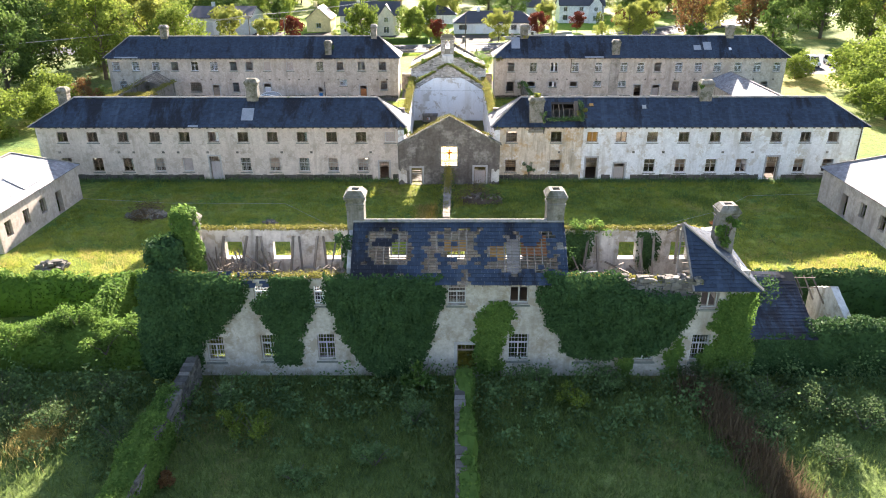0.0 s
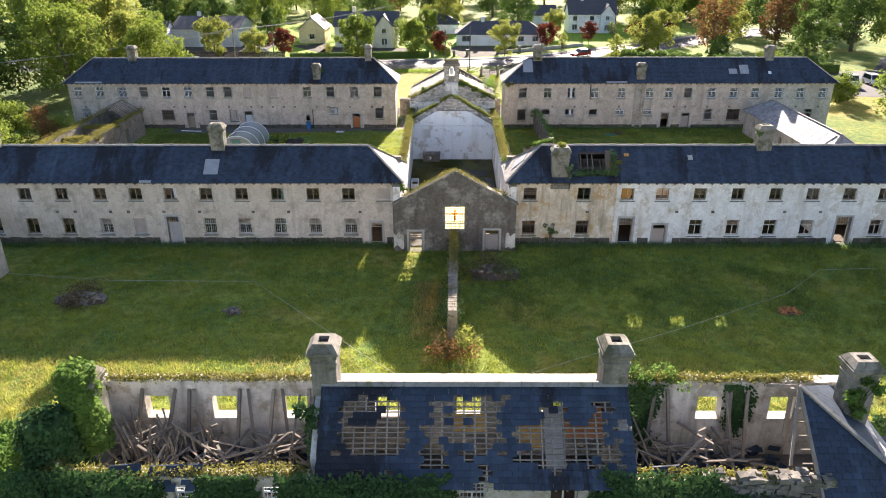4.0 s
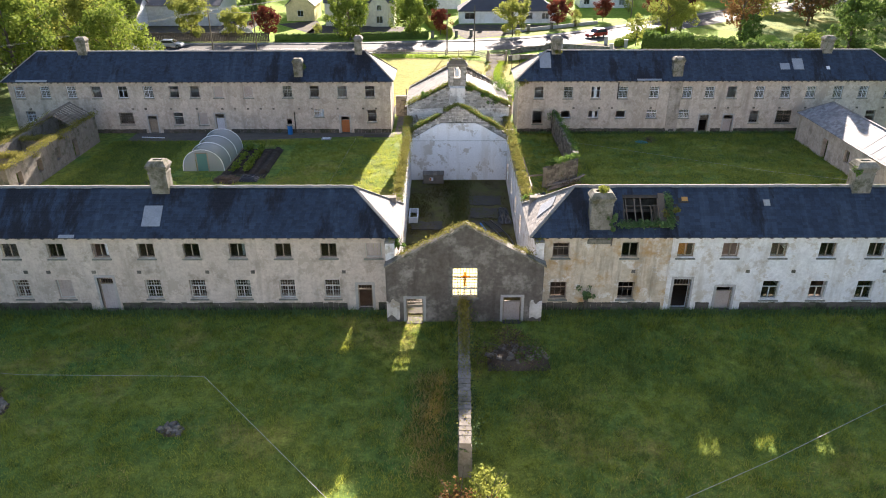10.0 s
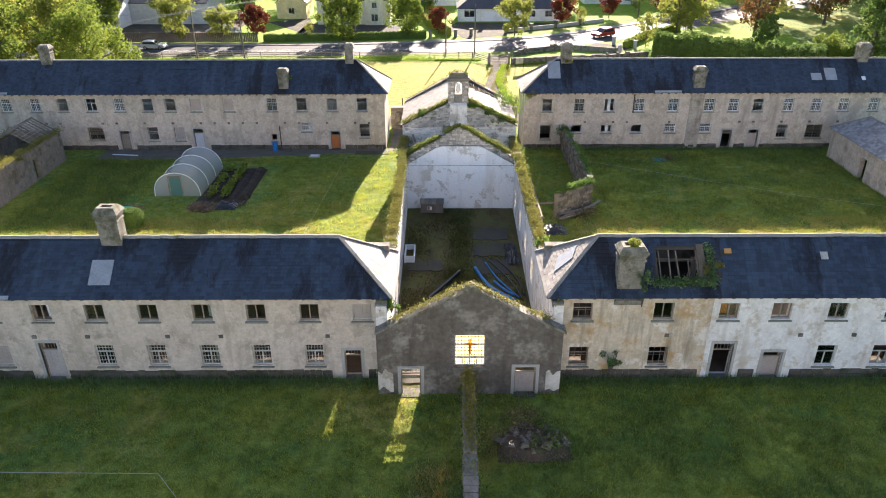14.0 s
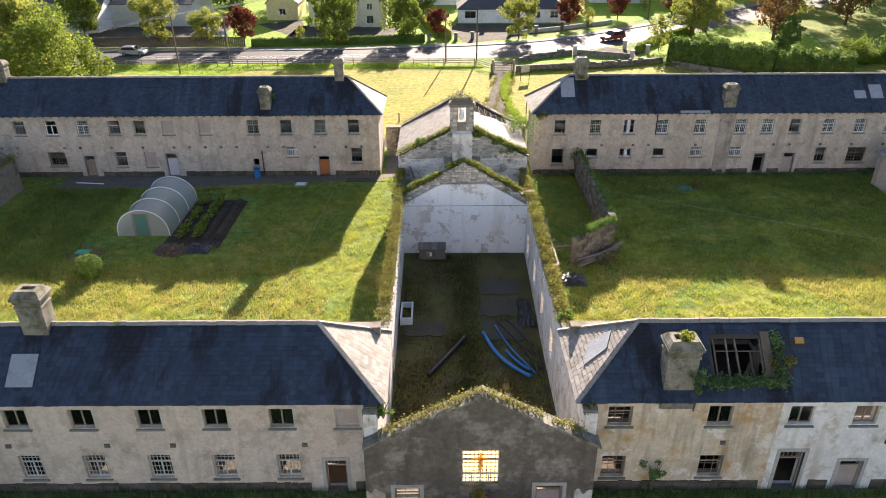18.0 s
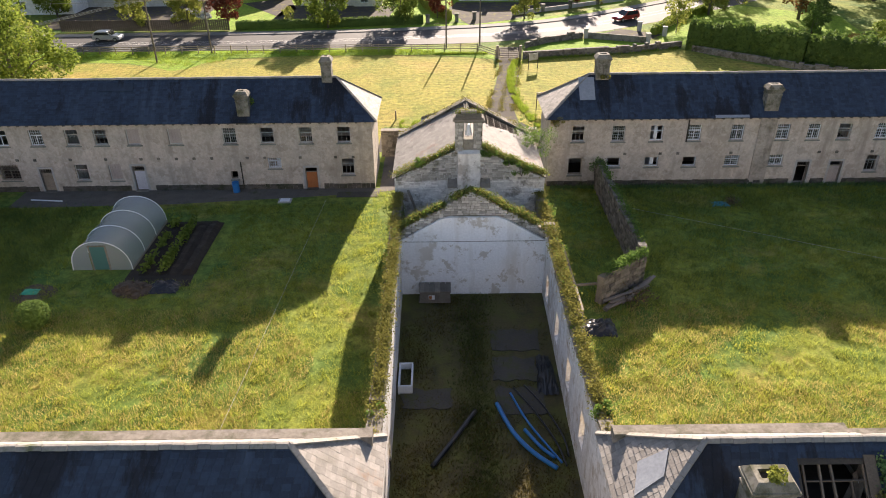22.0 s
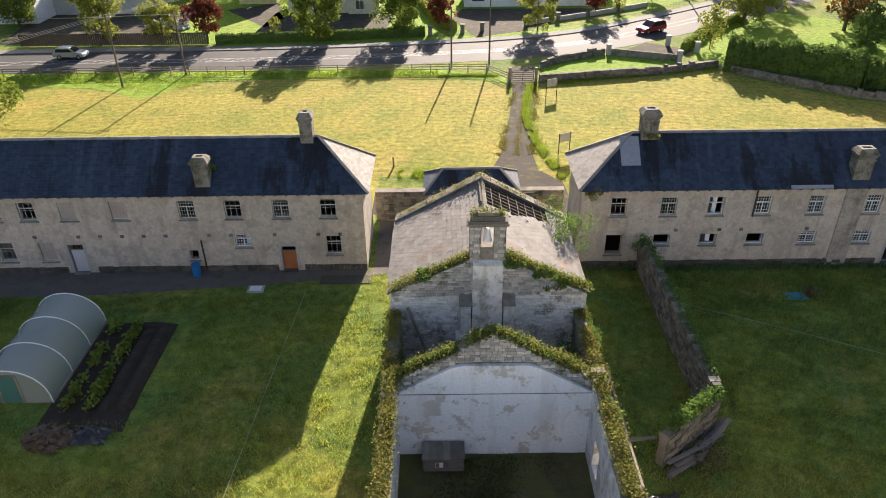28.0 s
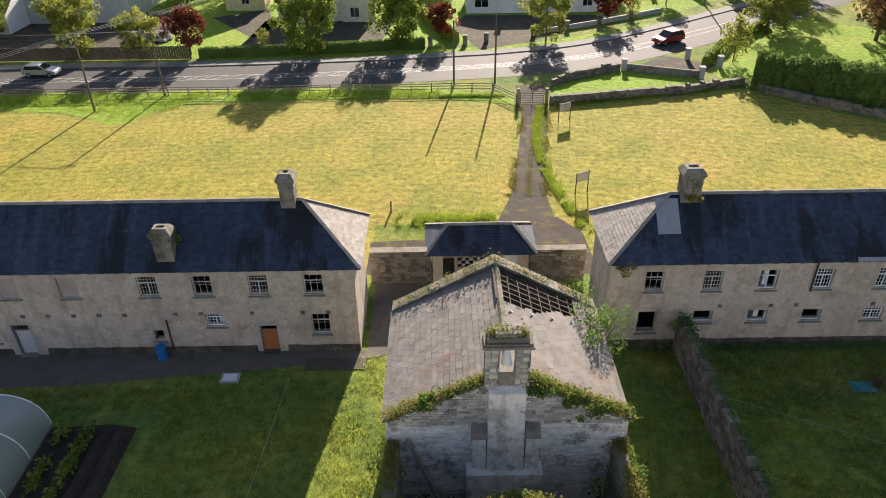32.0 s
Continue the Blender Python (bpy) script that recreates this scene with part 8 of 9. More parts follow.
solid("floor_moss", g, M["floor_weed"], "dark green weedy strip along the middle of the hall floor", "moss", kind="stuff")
g = Geo()
def floor_growth():
    while True:
        x, y = hr2.uniform(-3.7, 5.1), hr2.uniform(63, 86.2)
        if noise.noise(Vector((x * 0.5, y * 0.35, 9))) + (0.35 if y < 74 else 0.1 if x < 0 else -0.2) > hr2.uniform(-0.3, 0.5):
            return on_floor(x, y)
tufts(g, 26000, floor_growth, hr2, (0.03, 0.16), 0.03, 0.5)
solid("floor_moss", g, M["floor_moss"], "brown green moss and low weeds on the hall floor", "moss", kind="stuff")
def hose(name, label, pts, r, mat):
    g = Geo()
    g.tube([(x, y, hall_z(y) + 0.05 + r) for x, y in smooth_line(pts, 5)], r, 8)
    return solid(name, g, mat, label, "pipe", "pipes on the hall floor", smooth=True)
hose("pipe", "thick blue plastic pipe on the hall floor", [(1.6, 76.6), (2.3, 74.6), (3.2, 73.2), (4.2, 72.2)], 0.12, M["blue_plastic"])
hose("pipe", "thin blue plastic pipe on the hall floor", [(2.4, 77.4), (3.1, 75.4), (4.0, 73.6), (4.5, 72.6)], 0.06, M["blue_plastic"])
hose("pipe", "short blue plastic pipe on the hall floor", [(2.9, 74.8), (3.6, 73.6), (4.2, 72.9)], 0.09, M["blue_plastic"])
hose("pipe", "thin black plastic pipe on the hall floor", [(2.6, 77.8), (3.6, 76.0), (4.4, 74.0), (4.7, 72.4)], 0.05, M["black_plastic"])
hose("pipe", "thin black plastic pipe on the hall floor", [(3.2, 78.0), (4.1, 76.4), (4.8, 74.4), (4.9, 73.0)], 0.05, M["black_plastic"])
hose("pipe", "thick black pipe lying on the hall floor", [(-1.8, 72.4), (-0.7, 74.2), (0.45, 76.1)], 0.13, M["black_plastic"])
tarp("plastic_sheet", "black plastic sheet against the hall wall", 4.5, 79.2, 0.55, 1.9, 0.3, M["black_plastic"], 5).location = (0, 0, 0.3)
ch = thing("wooden_chest", "grey wooden chest with a small red and white notice", "chest")
g = Geo()
g.box(-2.65, -0.75, 86.75, 87.75, 0.12, 0.95)
part("body", g, M["timber"], ch)
for i in range(6):
    part("lid_board", one_box(-2.72 + i * 0.34, -2.72 + i * 0.34 + 0.325, 86.68, 87.8, 0.95, 1.02), M["timber"], ch)
g = Geo()
g.box(-2.1, -1.72, 86.738, 86.748, 0.4, 0.72)
lb = part("notice", g, M["sash_white"], ch, "red and white notice")
g = Geo()
g.box(-2.08, -1.9, 86.73, 86.737, 0.42, 0.7)
part("red_bar", g, M["door_red"], lb)
ch.location = (0, -1.5, 0.78)
g = Geo()
g.box(-2.75, -2.6, 86.9, 87.6, 0, 0.12)
g.box(-0.85, -0.7, 86.9, 87.6, 0, 0.12)
part("foot", g, M["timber"], ch)
fr = thing("old_bath", "white framed empty trough standing by the hall wall", "trough", at=(0, -0.4, 0.2))
g = Geo()
for xa in (-3.7, -3.0):
    g.box(xa, xa + 0.09, 77.9, 79.9, 0.0, 0.62)
for ya in (77.9, 79.81):
    g.box(-3.61, -3.0, ya, ya + 0.09, 0.0, 0.62)
part("rim", g, M["sash_white"], fr)
g = Geo()
g.box(-3.6, -3.01, 78.0, 79.8, 0.02, 0.08)
part("bottom", g, M["black_plastic"], fr)

# ---- roof patches ----
def on_slope(g, x0, x1, s0, s1, e, r, t=0.03, lift=0.05):
    """A sheet on a front slope running from e = (y, z) to r = (y, z), between fractions s0 and s1."""
    ey, ez = e
    ry, rz = r
    n = Vector((0, -(rz - ez), ry - ey)).normalized()
    def at(x, s, h):
        return Vector((x, ey + (ry - ey) * s, ez + (rz - ez) * s)) + n * h
    g.hexa([at(x0, s0, lift), at(x1, s0, lift), at(x1, s1, lift), at(x0, s1, lift), at(x0, s0, lift + t), at(x1, s0, lift + t), at(x1, s1, lift + t), at(x0, s1, lift + t)])
ME, MR, BE, BR = (63.39, 5.62), (66.2, 8.05), (104.0, 6.2), (107.16, 9.08)
for par, x0, x1, s0, s1, e, r, mt, lb in ((mid_left, -20.2, -19.0, 0.22, 0.62, ME, MR, "lead", "pale lead sheet below the chimney"), (back_right, 10.4, 11.7, 0.42, 0.92, BE, BR, "lead", "flat grey sheet laid over the slates"),
                                      (back_right, 38.2, 39.3, 0.35, 0.55, BE, BR, "lead", "pale rooflight sheet"), (back_right, 39.7, 40.9, 0.35, 0.70, BE, BR, "lead", "pale rooflight sheet"), (back_right, 43.5, 43.9, 0.35, 0.45, BE, BR, "sash_white", "small white rooflight"),
                                      (back_right, 21.5, 24.3, 0.0, 0.06, BE, BR, "lead", "lead flashing at the eave"), (back_left, -50.2, -46.6, 0.0, 0.06, BE, BR, "lead", "lead flashing at the eave"), (mid_right, 20.2, 20.6, 0.6, 0.72, ME, MR, "concrete", "small vent on the slates"),
                                      (mid_left, -25.4, -24.4, 0.0, 0.06, ME, MR, "lead", "lead flashing"), (back_left, -30.0, -27.0, 0.72, 0.9, BE, BR, "slate", "patch of newer slates")):
    g = Geo()
    on_slope(g, x0, x1, s0, s1, e, r)
    part("roof_patch", g, M[mt], par, lb)
beams("rafter", [((11.25 + i * 0.52, 63.6, 5.64), (11.25 + i * 0.52 + 0.08 * math.sin(i * 2.3), 65.9 - (0.7 if i == 3 else 0.0), 7.64 - (0.61 if i == 3 else 0.0))) for i in range(6)], M["brown_timber"], mid_right, 0.07, 0.1)
beams("leaning_board", [((13.1, 64.8, 5.4), (13.5, 65.5, 6.85)), ((13.4, 64.7, 5.4), (13.2, 65.6, 7.0)), ((12.9, 65.2, 5.4), (13.6, 65.9, 7.0))], M["brown_timber"], mid_right, 0.18, 0.04)
beams("batten", [((11.2, 64.3 + 0.9 * k, 6.27 + 0.78 * k), (13.9, 64.3 + 0.9 * k, 6.28 + 0.78 * k)) for k in range(2)], M["brown_timber"], mid_right, 0.06, 0.05)
part("panel", one_box(14.7, 16.0, 66.0, 66.1, 3.0, 5.4), M["orange_timber"], mid_right, "orange board inside the upper room")
g = Geo()
on_slope(g, 13.35, 13.75, 0.2, 0.85, ME, MR, 0.04, 0.03)
part("board", g, M["brown_timber"], mid_right, "bare brown board beside the roof hole")
g = Geo()
on_slope(g, 14.9, 15.3, 0.70, 0.78, ME, MR, 0.02, 0.03)
part("roof_patch", g, M["orange_timber"], mid_right, "bare orange boards where slates slipped")
g = Geo()
def hip_at(x, y, h):
    return (x, y, 5.62 + (x - 4.9) / 3.1 * 2.43 + h)
g.hexa([hip_at(x, yy, h) for h in (0.05, 0.09) for x, yy in ((5.5, 65.4), (6.5, 65.6), (6.9, 66.6), (5.9, 66.7))])
part("roof_patch", g, M["lead"], mid_right, "pale sheet laid over the hip slates")
g = Geo()
fuzz_line(g, (10.6, 63.95, 6.2), (14.0, 63.95, 6.2), 1500, random.Random(141), 0.2, 0.13, 0.15)
fuzz_line(g, (14.0, 63.9, 6.1), (14.0, 65.6, 7.6), 700, random.Random(142), 0.14, 0.13, 0.15)
part("moss", g, M["weed"], mid_right, "weeds growing along the broken slates", kind="stuff")
# Added boards and wall that keep the space behind the roof hole dark.
part("attic_dark_screen", one_box(9.9, 14.24, 64.32, 68.09, 5.3, 5.36), M["dark_timber"], mid_right, "dark boards added under the roof hole to keep it dark")
g = Geo()
wall_y(g, 14.25, 14.45, 64.1, 68.3, 5.6, 5.7, [], lambda y: 7.9 - abs(y - 66.2) * 0.868, 0.5)
part("attic_wall", g, M["masonry"], mid_right, "wall added in the attic to block sun from the back hole")
part("chimney_breast", one_box(25.5, 26.9, 104.35, 104.42, 0.0, 6.1), M["soot"], back_right, "soot-streaked chimney breast")
# downpipes and stains of moss on the back range
for x, y, z0, z1, par in ((19.5, 104.3, 4.0, 6.0, back_right), (42.0, 63.7, 0.3, 5.5, mid_right), (-18.4, 104.3, 0.2, 2.6, back_left)):
    g = Geo()
    g.tube([(x, y, z1), (x, y, z0)], 0.055, 6)
    part("downpipe", g, M["iron"], par, "rusty downpipe")
# gatehouse between the back ranges
gh = thing("gatehouse", "low gatehouse with dark slate hip roof between stone walls", "gatehouse")
g = Geo()
wall_x(g, -2.6, 4.0, 111.5, 111.95, -0.2, 2.45, [(-0.9, 1.2, 0.9, 2.3), (-1.9, -1.1, 0.02, 2.2), (2.2, 3.2, 0.02, 2.2)])
part("wall", g, M["beige"], gh)
g = Geo()
wall_x(g, -2.6, 4.0, 114.6, 115.0, -0.2, 2.45)
part("wall", g, M["beige"], gh)
g = Geo()
for i in range(8):
    for k in range(5):
        if (i + k) % 2 == 0:
            g.box(-0.9 + i * 0.2625, -0.9 + (i + 1) * 0.2625, 111.6, 111.72, 0.9 + k * 0.28, 0.9 + (k + 1) * 0.28)
        g.box(-0.9 + i * 0.2625, -0.9 + i * 0.2625 + 0.04, 111.6, 111.72, 0.9, 2.3)
part("block_screen", g, M["concrete"], gh, "pierced concrete block screen")
g = Geo()
g.box(2.2, 3.2, 111.7, 111.76, 0.02, 2.15)
part("door", g, M["sash_white"], gh, "pale boarded door")
hip_roof(gh, -3.1, 4.5, 111.05, 115.3, 2.5, 3.75, -1.5, 2.9, 150, wide=0.36, show=0.24)
for x0, x1 in ((-6.9, -2.7), (4.05, 7.9)):
    stone_wall("gate_wall", "stone wall closing the gap between the back ranges", [(x0, 111.75), (x1, 111.75)], 0.5, 2.45, int(160 + x0), "stone wall", limit=120)
    g = Geo()
    g.box(x0, x1, 111.42, 112.08, 2.5, 2.62)
    solid("coping", g, M["masonry"], "pale coping on the stone wall", "coping", kind="structure")

# ---- beyond the back ranges: meadow edge, road, gardens, houses, trees ----
TREES = {}
for key, args in dict(round=(201, 9.0, 3.9, "leaf_mid", 9000, 0.34, 0.2, 0.2), light=(202, 8.6, 3.6, "leaf_light", 7000, 0.33, 0.16, 0.2), copper=(203, 6.2, 2.6, "leaf_red", 5000, 0.28, 0.14, 0.25), big=(204, 15.0, 6.8, "leaf_mid", 12000, 0.42, 0.4, 0.16),
                      dark=(205, 14.0, 6.2, "leaf_dark", 11000, 0.42, 0.4, 0.1), pale=(206, 13.0, 5.8, "leaf_light", 11000, 0.4, 0.35, 0.18), conifer=(207, 10.0, 3.0, "leaf_dark", 4200, 0.4, 0.25, 0.05), bush=(208, 4.2, 3.2, "leaf_mid", 6000, 0.26, 0.16, 0.05), brown=(209, 12.0, 4.6, "leaf_brown", 3200, 0.45, 0.3, 0.22), sapling=(210, 5.2, 1.9, "leaf_light", 1100, 0.3, 0.08, 0.2)).items():
    TREES[key] = tree_meshes(*args)
NAMES = dict(round="round green garden tree by the road", light="pale green young roadside tree", copper="copper-leaved ornamental garden tree", big="tall spreading green tree in the boundary wood", dark="dense dark green tree in the boundary wood", pale="tall yellow-green tree lit by low sun", conifer="dark green conifer tree", bush="large rounded leafy green bush", brown="tall tree with browning leaves", sapling="slender pale green young tree")
protos = {}


def tree(key, x, y, k=1.0, turn=0.0, group=""):
    if key not in protos:
        ob = thing("tree" if key != "bush" else "bush", NAMES[key], "tree" if key != "bush" else "bush", group)
        for nm, me in zip(("trunk", "crown"), TREES[key]):
            part(nm, me, None, ob)
        ob.matrix_basis = pose(x, y, 0, 0, 0, turn)
        ob.scale = (k, k, k)
        protos[key] = ob
        return ob
    protos[key].scale, keep = (1, 1, 1), tuple(protos[key].scale)
    ob = copy_thing(protos[key], pose(x, y, 0, 0, 0, turn))
    ob.scale = (k, k, k)
    protos[key].scale = keep
    return ob


for q in (("light", -50.4, 165.5, 1.0, 0), ("light", -41.6, 165.0, 0.72, 80), ("copper", -35.6, 166.2, 1.0, 0), ("round", -19.3, 165.2, 1.0, 0), ("round", -7.6, 168.2, 0.9, 130), ("copper", -1.6, 171.8, 0.8, 60), ("light", 13.0, 170.5, 0.85, 200), ("copper", 23.4, 179.5, 0.95, 120),
          ("copper", 35.2, 190.0, 0.8, 200), ("sapling", 35.3, 159.4, 1.1, 30), ("sapling", -26, 168.2, 0.55, 30), ("sapling", 27.5, 181, 0.7, 10), ("round", -68, 176, 1.0, 40),
          ("big", -60, 121, 0.95, 10), ("big", -47.5, 124, 0.78, 200), ("pale", -55, 131, 0.95, 40), ("big", -67, 134, 1.1, 100), ("pale", -64, 146, 1.05, 160), ("dark", -74, 122, 1.1, 0), ("dark", -70, 108, 1.0, 70), ("dark", -78, 97, 1.0, 150), ("big", -84, 112, 1.15, 220), ("dark", -66, 92, 0.75, 20), ("big", -88, 84, 1.1, 300),
          ("bush", -57, 82, 1.35, 0), ("bush", -53.5, 88, 0.95, 60), ("bush", -60, 74, 1.5, 120), ("bush", -57, 97, 1.1, 200), ("bush", -66, 80, 1.5, 33), ("bush", -50.5, 97.5, 0.6, 90), ("brown", -49.5, 94.0, 0.3, 0), ("brown", -53.5, 99.5, 0.33, 90), ("brown", -47.0, 90.0, 0.22, 50), ("bush", -52, 65, 1.1, 10), ("dark", -80, 66, 1.0, 70), ("big", -76, 48, 0.9, 10),
          ("bush", 67, 110, 1.5, 0), ("bush", 73, 118, 1.6, 90), ("bush", 63, 99, 1.3, 160), ("bush", 72, 103, 1.6, 230), ("bush", 60.5, 90, 1.2, 20), ("bush", 62, 121, 0.9, 70), ("bush", 78, 125, 1.2, 0), ("dark", 88, 112, 1.0, 20),
          ("conifer", 68, 146, 1.15, 0), ("dark", 93, 176, 1.1, 60), ("brown", 58, 168, 1.0, 0), ("big", 96, 160, 1.0, 30), ("dark", 104, 152, 1.1, 90), ("conifer", 53, 153, 0.55, 60), ("conifer", 57, 160, 0.55, 100), ("pale", 44.5, 172, 0.62, 0), ("pale", 48.5, 175.5, 0.66, 140), ("brown", 78, 182, 1.0, 80), ("pale", 66, 184, 0.9, 60), ("dark", 84, 196, 1.1, 0), ("bush", 63, 150, 0.8, 0), ("brown", 55, 145, 0.25, 0)):
    tree(*q)
tr_rnd = random.Random(300)
for i in range(86):
    a = i / 86
    x = -190 + 390 * a + tr_rnd.uniform(-6, 6)
    y = tr_rnd.uniform(222, 320)
    if -40 < x < 50 and y < 236:
        y += 25
    tree(tr_rnd.choice(("big", "dark", "pale", "big", "dark", "conifer", "brown")), x, y, tr_rnd.uniform(0.7, 1.2), tr_rnd.uniform(0, 360))
for i in range(26):
    x = tr_rnd.choice((-1, 1)) * tr_rnd.uniform(62, 150)
    y = tr_rnd.uniform(188, 225)
    tree(tr_rnd.choice(("round", "big", "dark", "light", "copper")), x, y, tr_rnd.uniform(0.7, 1.1), tr_rnd.uniform(0, 360))
for i, (x, y, k) in enumerate(((-45, 196, "conifer"), (-5, 200, "round"), (0, 214, "pale"), (28, 200, "light"), (52, 203, "conifer"), (56, 196, "copper"), (60, 208, "round"), (-48, 205, "big"), (-58, 196, "dark"), (20, 216, "dark"), (38, 223, "round"), (-20, 212, "dark"), (-34, 214, "big"), (48, 196, "copper"), (43, 199, "sapling"))):
    tree(k, x, y, 0.8, i * 47)

# gardens and verges
sheet("ground_gardens", [(-62, 165.4), (-35, 164.8), (0, 168.6), (11, 174), (33, 183), (45, 193), (75, 215), (60, 232), (-80, 232)], 0.012, M["lawn"], "bright green mown garden lawns", "lawn")
ribbon("ground_verge_far", offset_line([p for p in ROAD if -36 < p[0] < 34], 6.4, 8.4), 0.03, M["lawn"], "bright green grass verge beside the pavement", "verge")
sheet("ground_verge_corner", [(10.8, 148.4), (28.4, 151.2), (29.0, 153.8), (20.6, 156.4), (11.6, 151.8)], 0.03, M["lawn"], "bright triangular grass verge inside the wall", "verge")
sheet("ground_lawn_right", [(31.5, 153.5), (36.5, 151.5), (60, 141), (66, 170), (52, 180), (38, 168), (32, 160)], 0.02, M["lawn"], "sunlit lawn behind the conifer hedge", "lawn")
for nm, cs in (("drive_cream_house", [(-30, 166), (-24, 166), (-20, 172), (-10, 172), (-9, 182), (-29, 184)]), ("drive_bungalow", [(3.6, 166.4), (10.4, 169.8), (26, 184), (2, 185), (0, 178)]), ("drive_yellow_house", [(-38, 186), (-29, 174), (-27, 180), (-30, 191)]), ("yard_builders", [(-66, 165.8), (-42, 165.4), (-42, 190), (-70, 190)]), ("drive_white_gate", [(22, 157.6), (29.5, 154.6), (33, 158.6), (27.5, 162.6)])):
    sheet(nm, cs, 0.034, M["track"], "grey tarmac drive", "driveway")
sheet("parking", [(64, 126), (76, 124), (100, 150), (110, 166), (96, 168), (84, 150), (72, 148)], 0.03, M["asphalt"], "asphalt car park", "car park")
hedge("garden_hedge", "clipped dark hedge along the gardens", [(-34, 164.9), (-18, 166.1), (-4, 168.2)], 1.1, 1.3, "leaf_dark", 310, 26, 0.26, lump=0.08)
hedge("garden_hedge", "bright clipped hedge beside the drive", [(0.4, 170.5), (-3.5, 180), (-5.5, 192)], 1.0, 1.5, "leaf_light", 311, 26, 0.26, lump=0.08)
hedge("conifer_hedge", "thick dark conifer hedge beside the meadow", [(34.6, 151.0), (40.5, 147.8), (47.5, 142.2), (56, 137)], 3.6, 3.7, "leaf_dark", 312, 36, 0.32, lump=0.3)
hedge("garden_hedge", "flowering low hedge along the garden wall", [(31.5, 158.4), (36.8, 166.4), (46, 176)], 1.0, 1.2, "leaf_mid", 313, 30, 0.22)
hedge("garden_hedge", "dark hedge in the far garden", [(60, 152), (76, 148)], 1.6, 1.6, "leaf_dark", 314, 20, 0.3)
sheet("ground_verge_near", [(-75, 147.2), (-56, 146.8), (-44, 145.4), (-40, 143.6), (-37.4, 141.6), (-35.2, 142.2), (-33.6, 145.2), (-31, 147.3), (-20, 148.6), (-2, 148.3), (6.2, 145.6), (6.4, 147.5), (-2, 151.6), (-20, 152.2), (-75, 152)], 0.018, M["lawn"], "bright unmown grass verge under the fence", "verge")
stone_wall("roadside_wall", "dry stone wall along the meadow", [(10.2, 145.8), (16, 146.8), (25.5, 148.5), (33.6, 151.2)], 0.5, 0.95, 320)
stone_wall("roadside_wall", "pale stone wall below the conifer hedge", [(34.6, 149.0), (39.2, 144.6), (45, 139.6), (60, 131)], 0.5, 0.8, 321, mat="chimney", limit=120)
stone_wall("roadside_wall", "low stone wall at the road bend", [(11.2, 151.6), (14.6, 154.6), (20.4, 157.2)], 0.45, 0.9, 322, limit=100)
g = Geo()
for a, b in (((20.9, 157.0), (29.2, 153.6)),):
    g.beam((*a, 0.45), (*b, 0.45), 0.25, 0.9)
wl = solid("entrance_wall", g, M["chimney"], "pale rendered entrance wall with piers", "garden wall")
for x, y in ((20.9, 157.0), (29.4, 153.5), (30.0, 161.0), (33.0, 157.6)):
    g = Geo()
    g.box(x - 0.28, x + 0.28, y - 0.28, y + 0.28, 0, 1.35)
    g.box(x - 0.36, x + 0.36, y - 0.36, y + 0.36, 1.35, 1.47)
    part("pier", g, M["concrete"], wl)
g = Geo()
rw = [(5.2, 170.4), (11.6, 173.4), (22, 178.6), (33, 185)]
for a, b in zip(rw[1:], rw[2:]):
    g.beam((*a, 0.35), (*b, 0.35), 0.25, 0.7)
wl = solid("garden_front_wall", g, M["concrete"], "low stone garden wall with piers", "garden wall")
for x, y in [(11.6, 173.4), (16.8, 176), (22, 178.6), (27.5, 181.8), (4.6, 170.2), (1.6, 169.2), (-3.2, 168.4)]:
    g = Geo()
    g.box(x - 0.3, x + 0.3, y - 0.3, y + 0.3, 0, 1.2)
    g.box(x - 0.38, x + 0.38, y - 0.38, y + 0.38, 1.2, 1.32)
    part("pier", g, M["chimney"], wl)
bfence = thing("board_fence", "tall brown board fence by the road", "fence")
g = Geo()
g.box(0, 0.29, 164.4, 164.44, 0.05, 1.75)
bm_, g = g.mesh("board", M["dark_timber"]), Geo()
g.box(0, 0.1, 164.44, 164.54, 0, 1.85)
bp_ = g.mesh("post", M["sash_brown"])
for i in range(82):
    part("board", bm_, None, bfence).location = (-62 + i * 0.33, 0, 0)
    if i % 8 == 0:
        part("post", bp_, None, bfence).location = (-62 + i * 0.33, 0, 0)

# post and rail fence, field gate, signs
fence = thing("field_fence", "dark post and rail fence between meadow and road", "fence")
fx = [(-57 + 2.35 * i) for i in range(27)]
fline = [(x, 150.2 - (0.9 * max(0, (x + 2) / 8) ** 2 if x > -2 else 0) + 0.3 * noise.noise(Vector((x * 0.1, 0, 0)))) for x in fx]
fline.append((6.5, 146.2))
pm = None
for x, y in fline:
    g = Geo()
    g.box(-0.06, 0.06, -0.06, 0.06, -0.1, 1.15)
    pm = pm or g.mesh("post", M["sash_brown"])
    part("post", pm, None, fence).location = (x, y, 0)
for (ax, ay), (bx, by) in zip(fline, fline[1:]):
    for z in (0.45, 0.78, 1.05):
        g = Geo()
        g.beam((ax, ay - 0.08, z), (bx, by - 0.08, z), 0.04, 0.09)
        part("rail", g, M["sash_brown"], fence)
gate = thing("field_gate", "dark metal field gate between posts at the driveway", "gate")
g = Geo()
for z in (0.15, 0.4, 0.65, 0.9, 1.15, 1.35):
    g.tube([(6.95, 146.0, z), (9.55, 146.0, z)], 0.03, 6)
for x in (6.95, 8.25, 9.55):
    g.tube([(x, 146.0, 0.12), (x, 146.0, 1.38)], 0.035, 6)
part("gate_frame", g, M["iron"], gate)
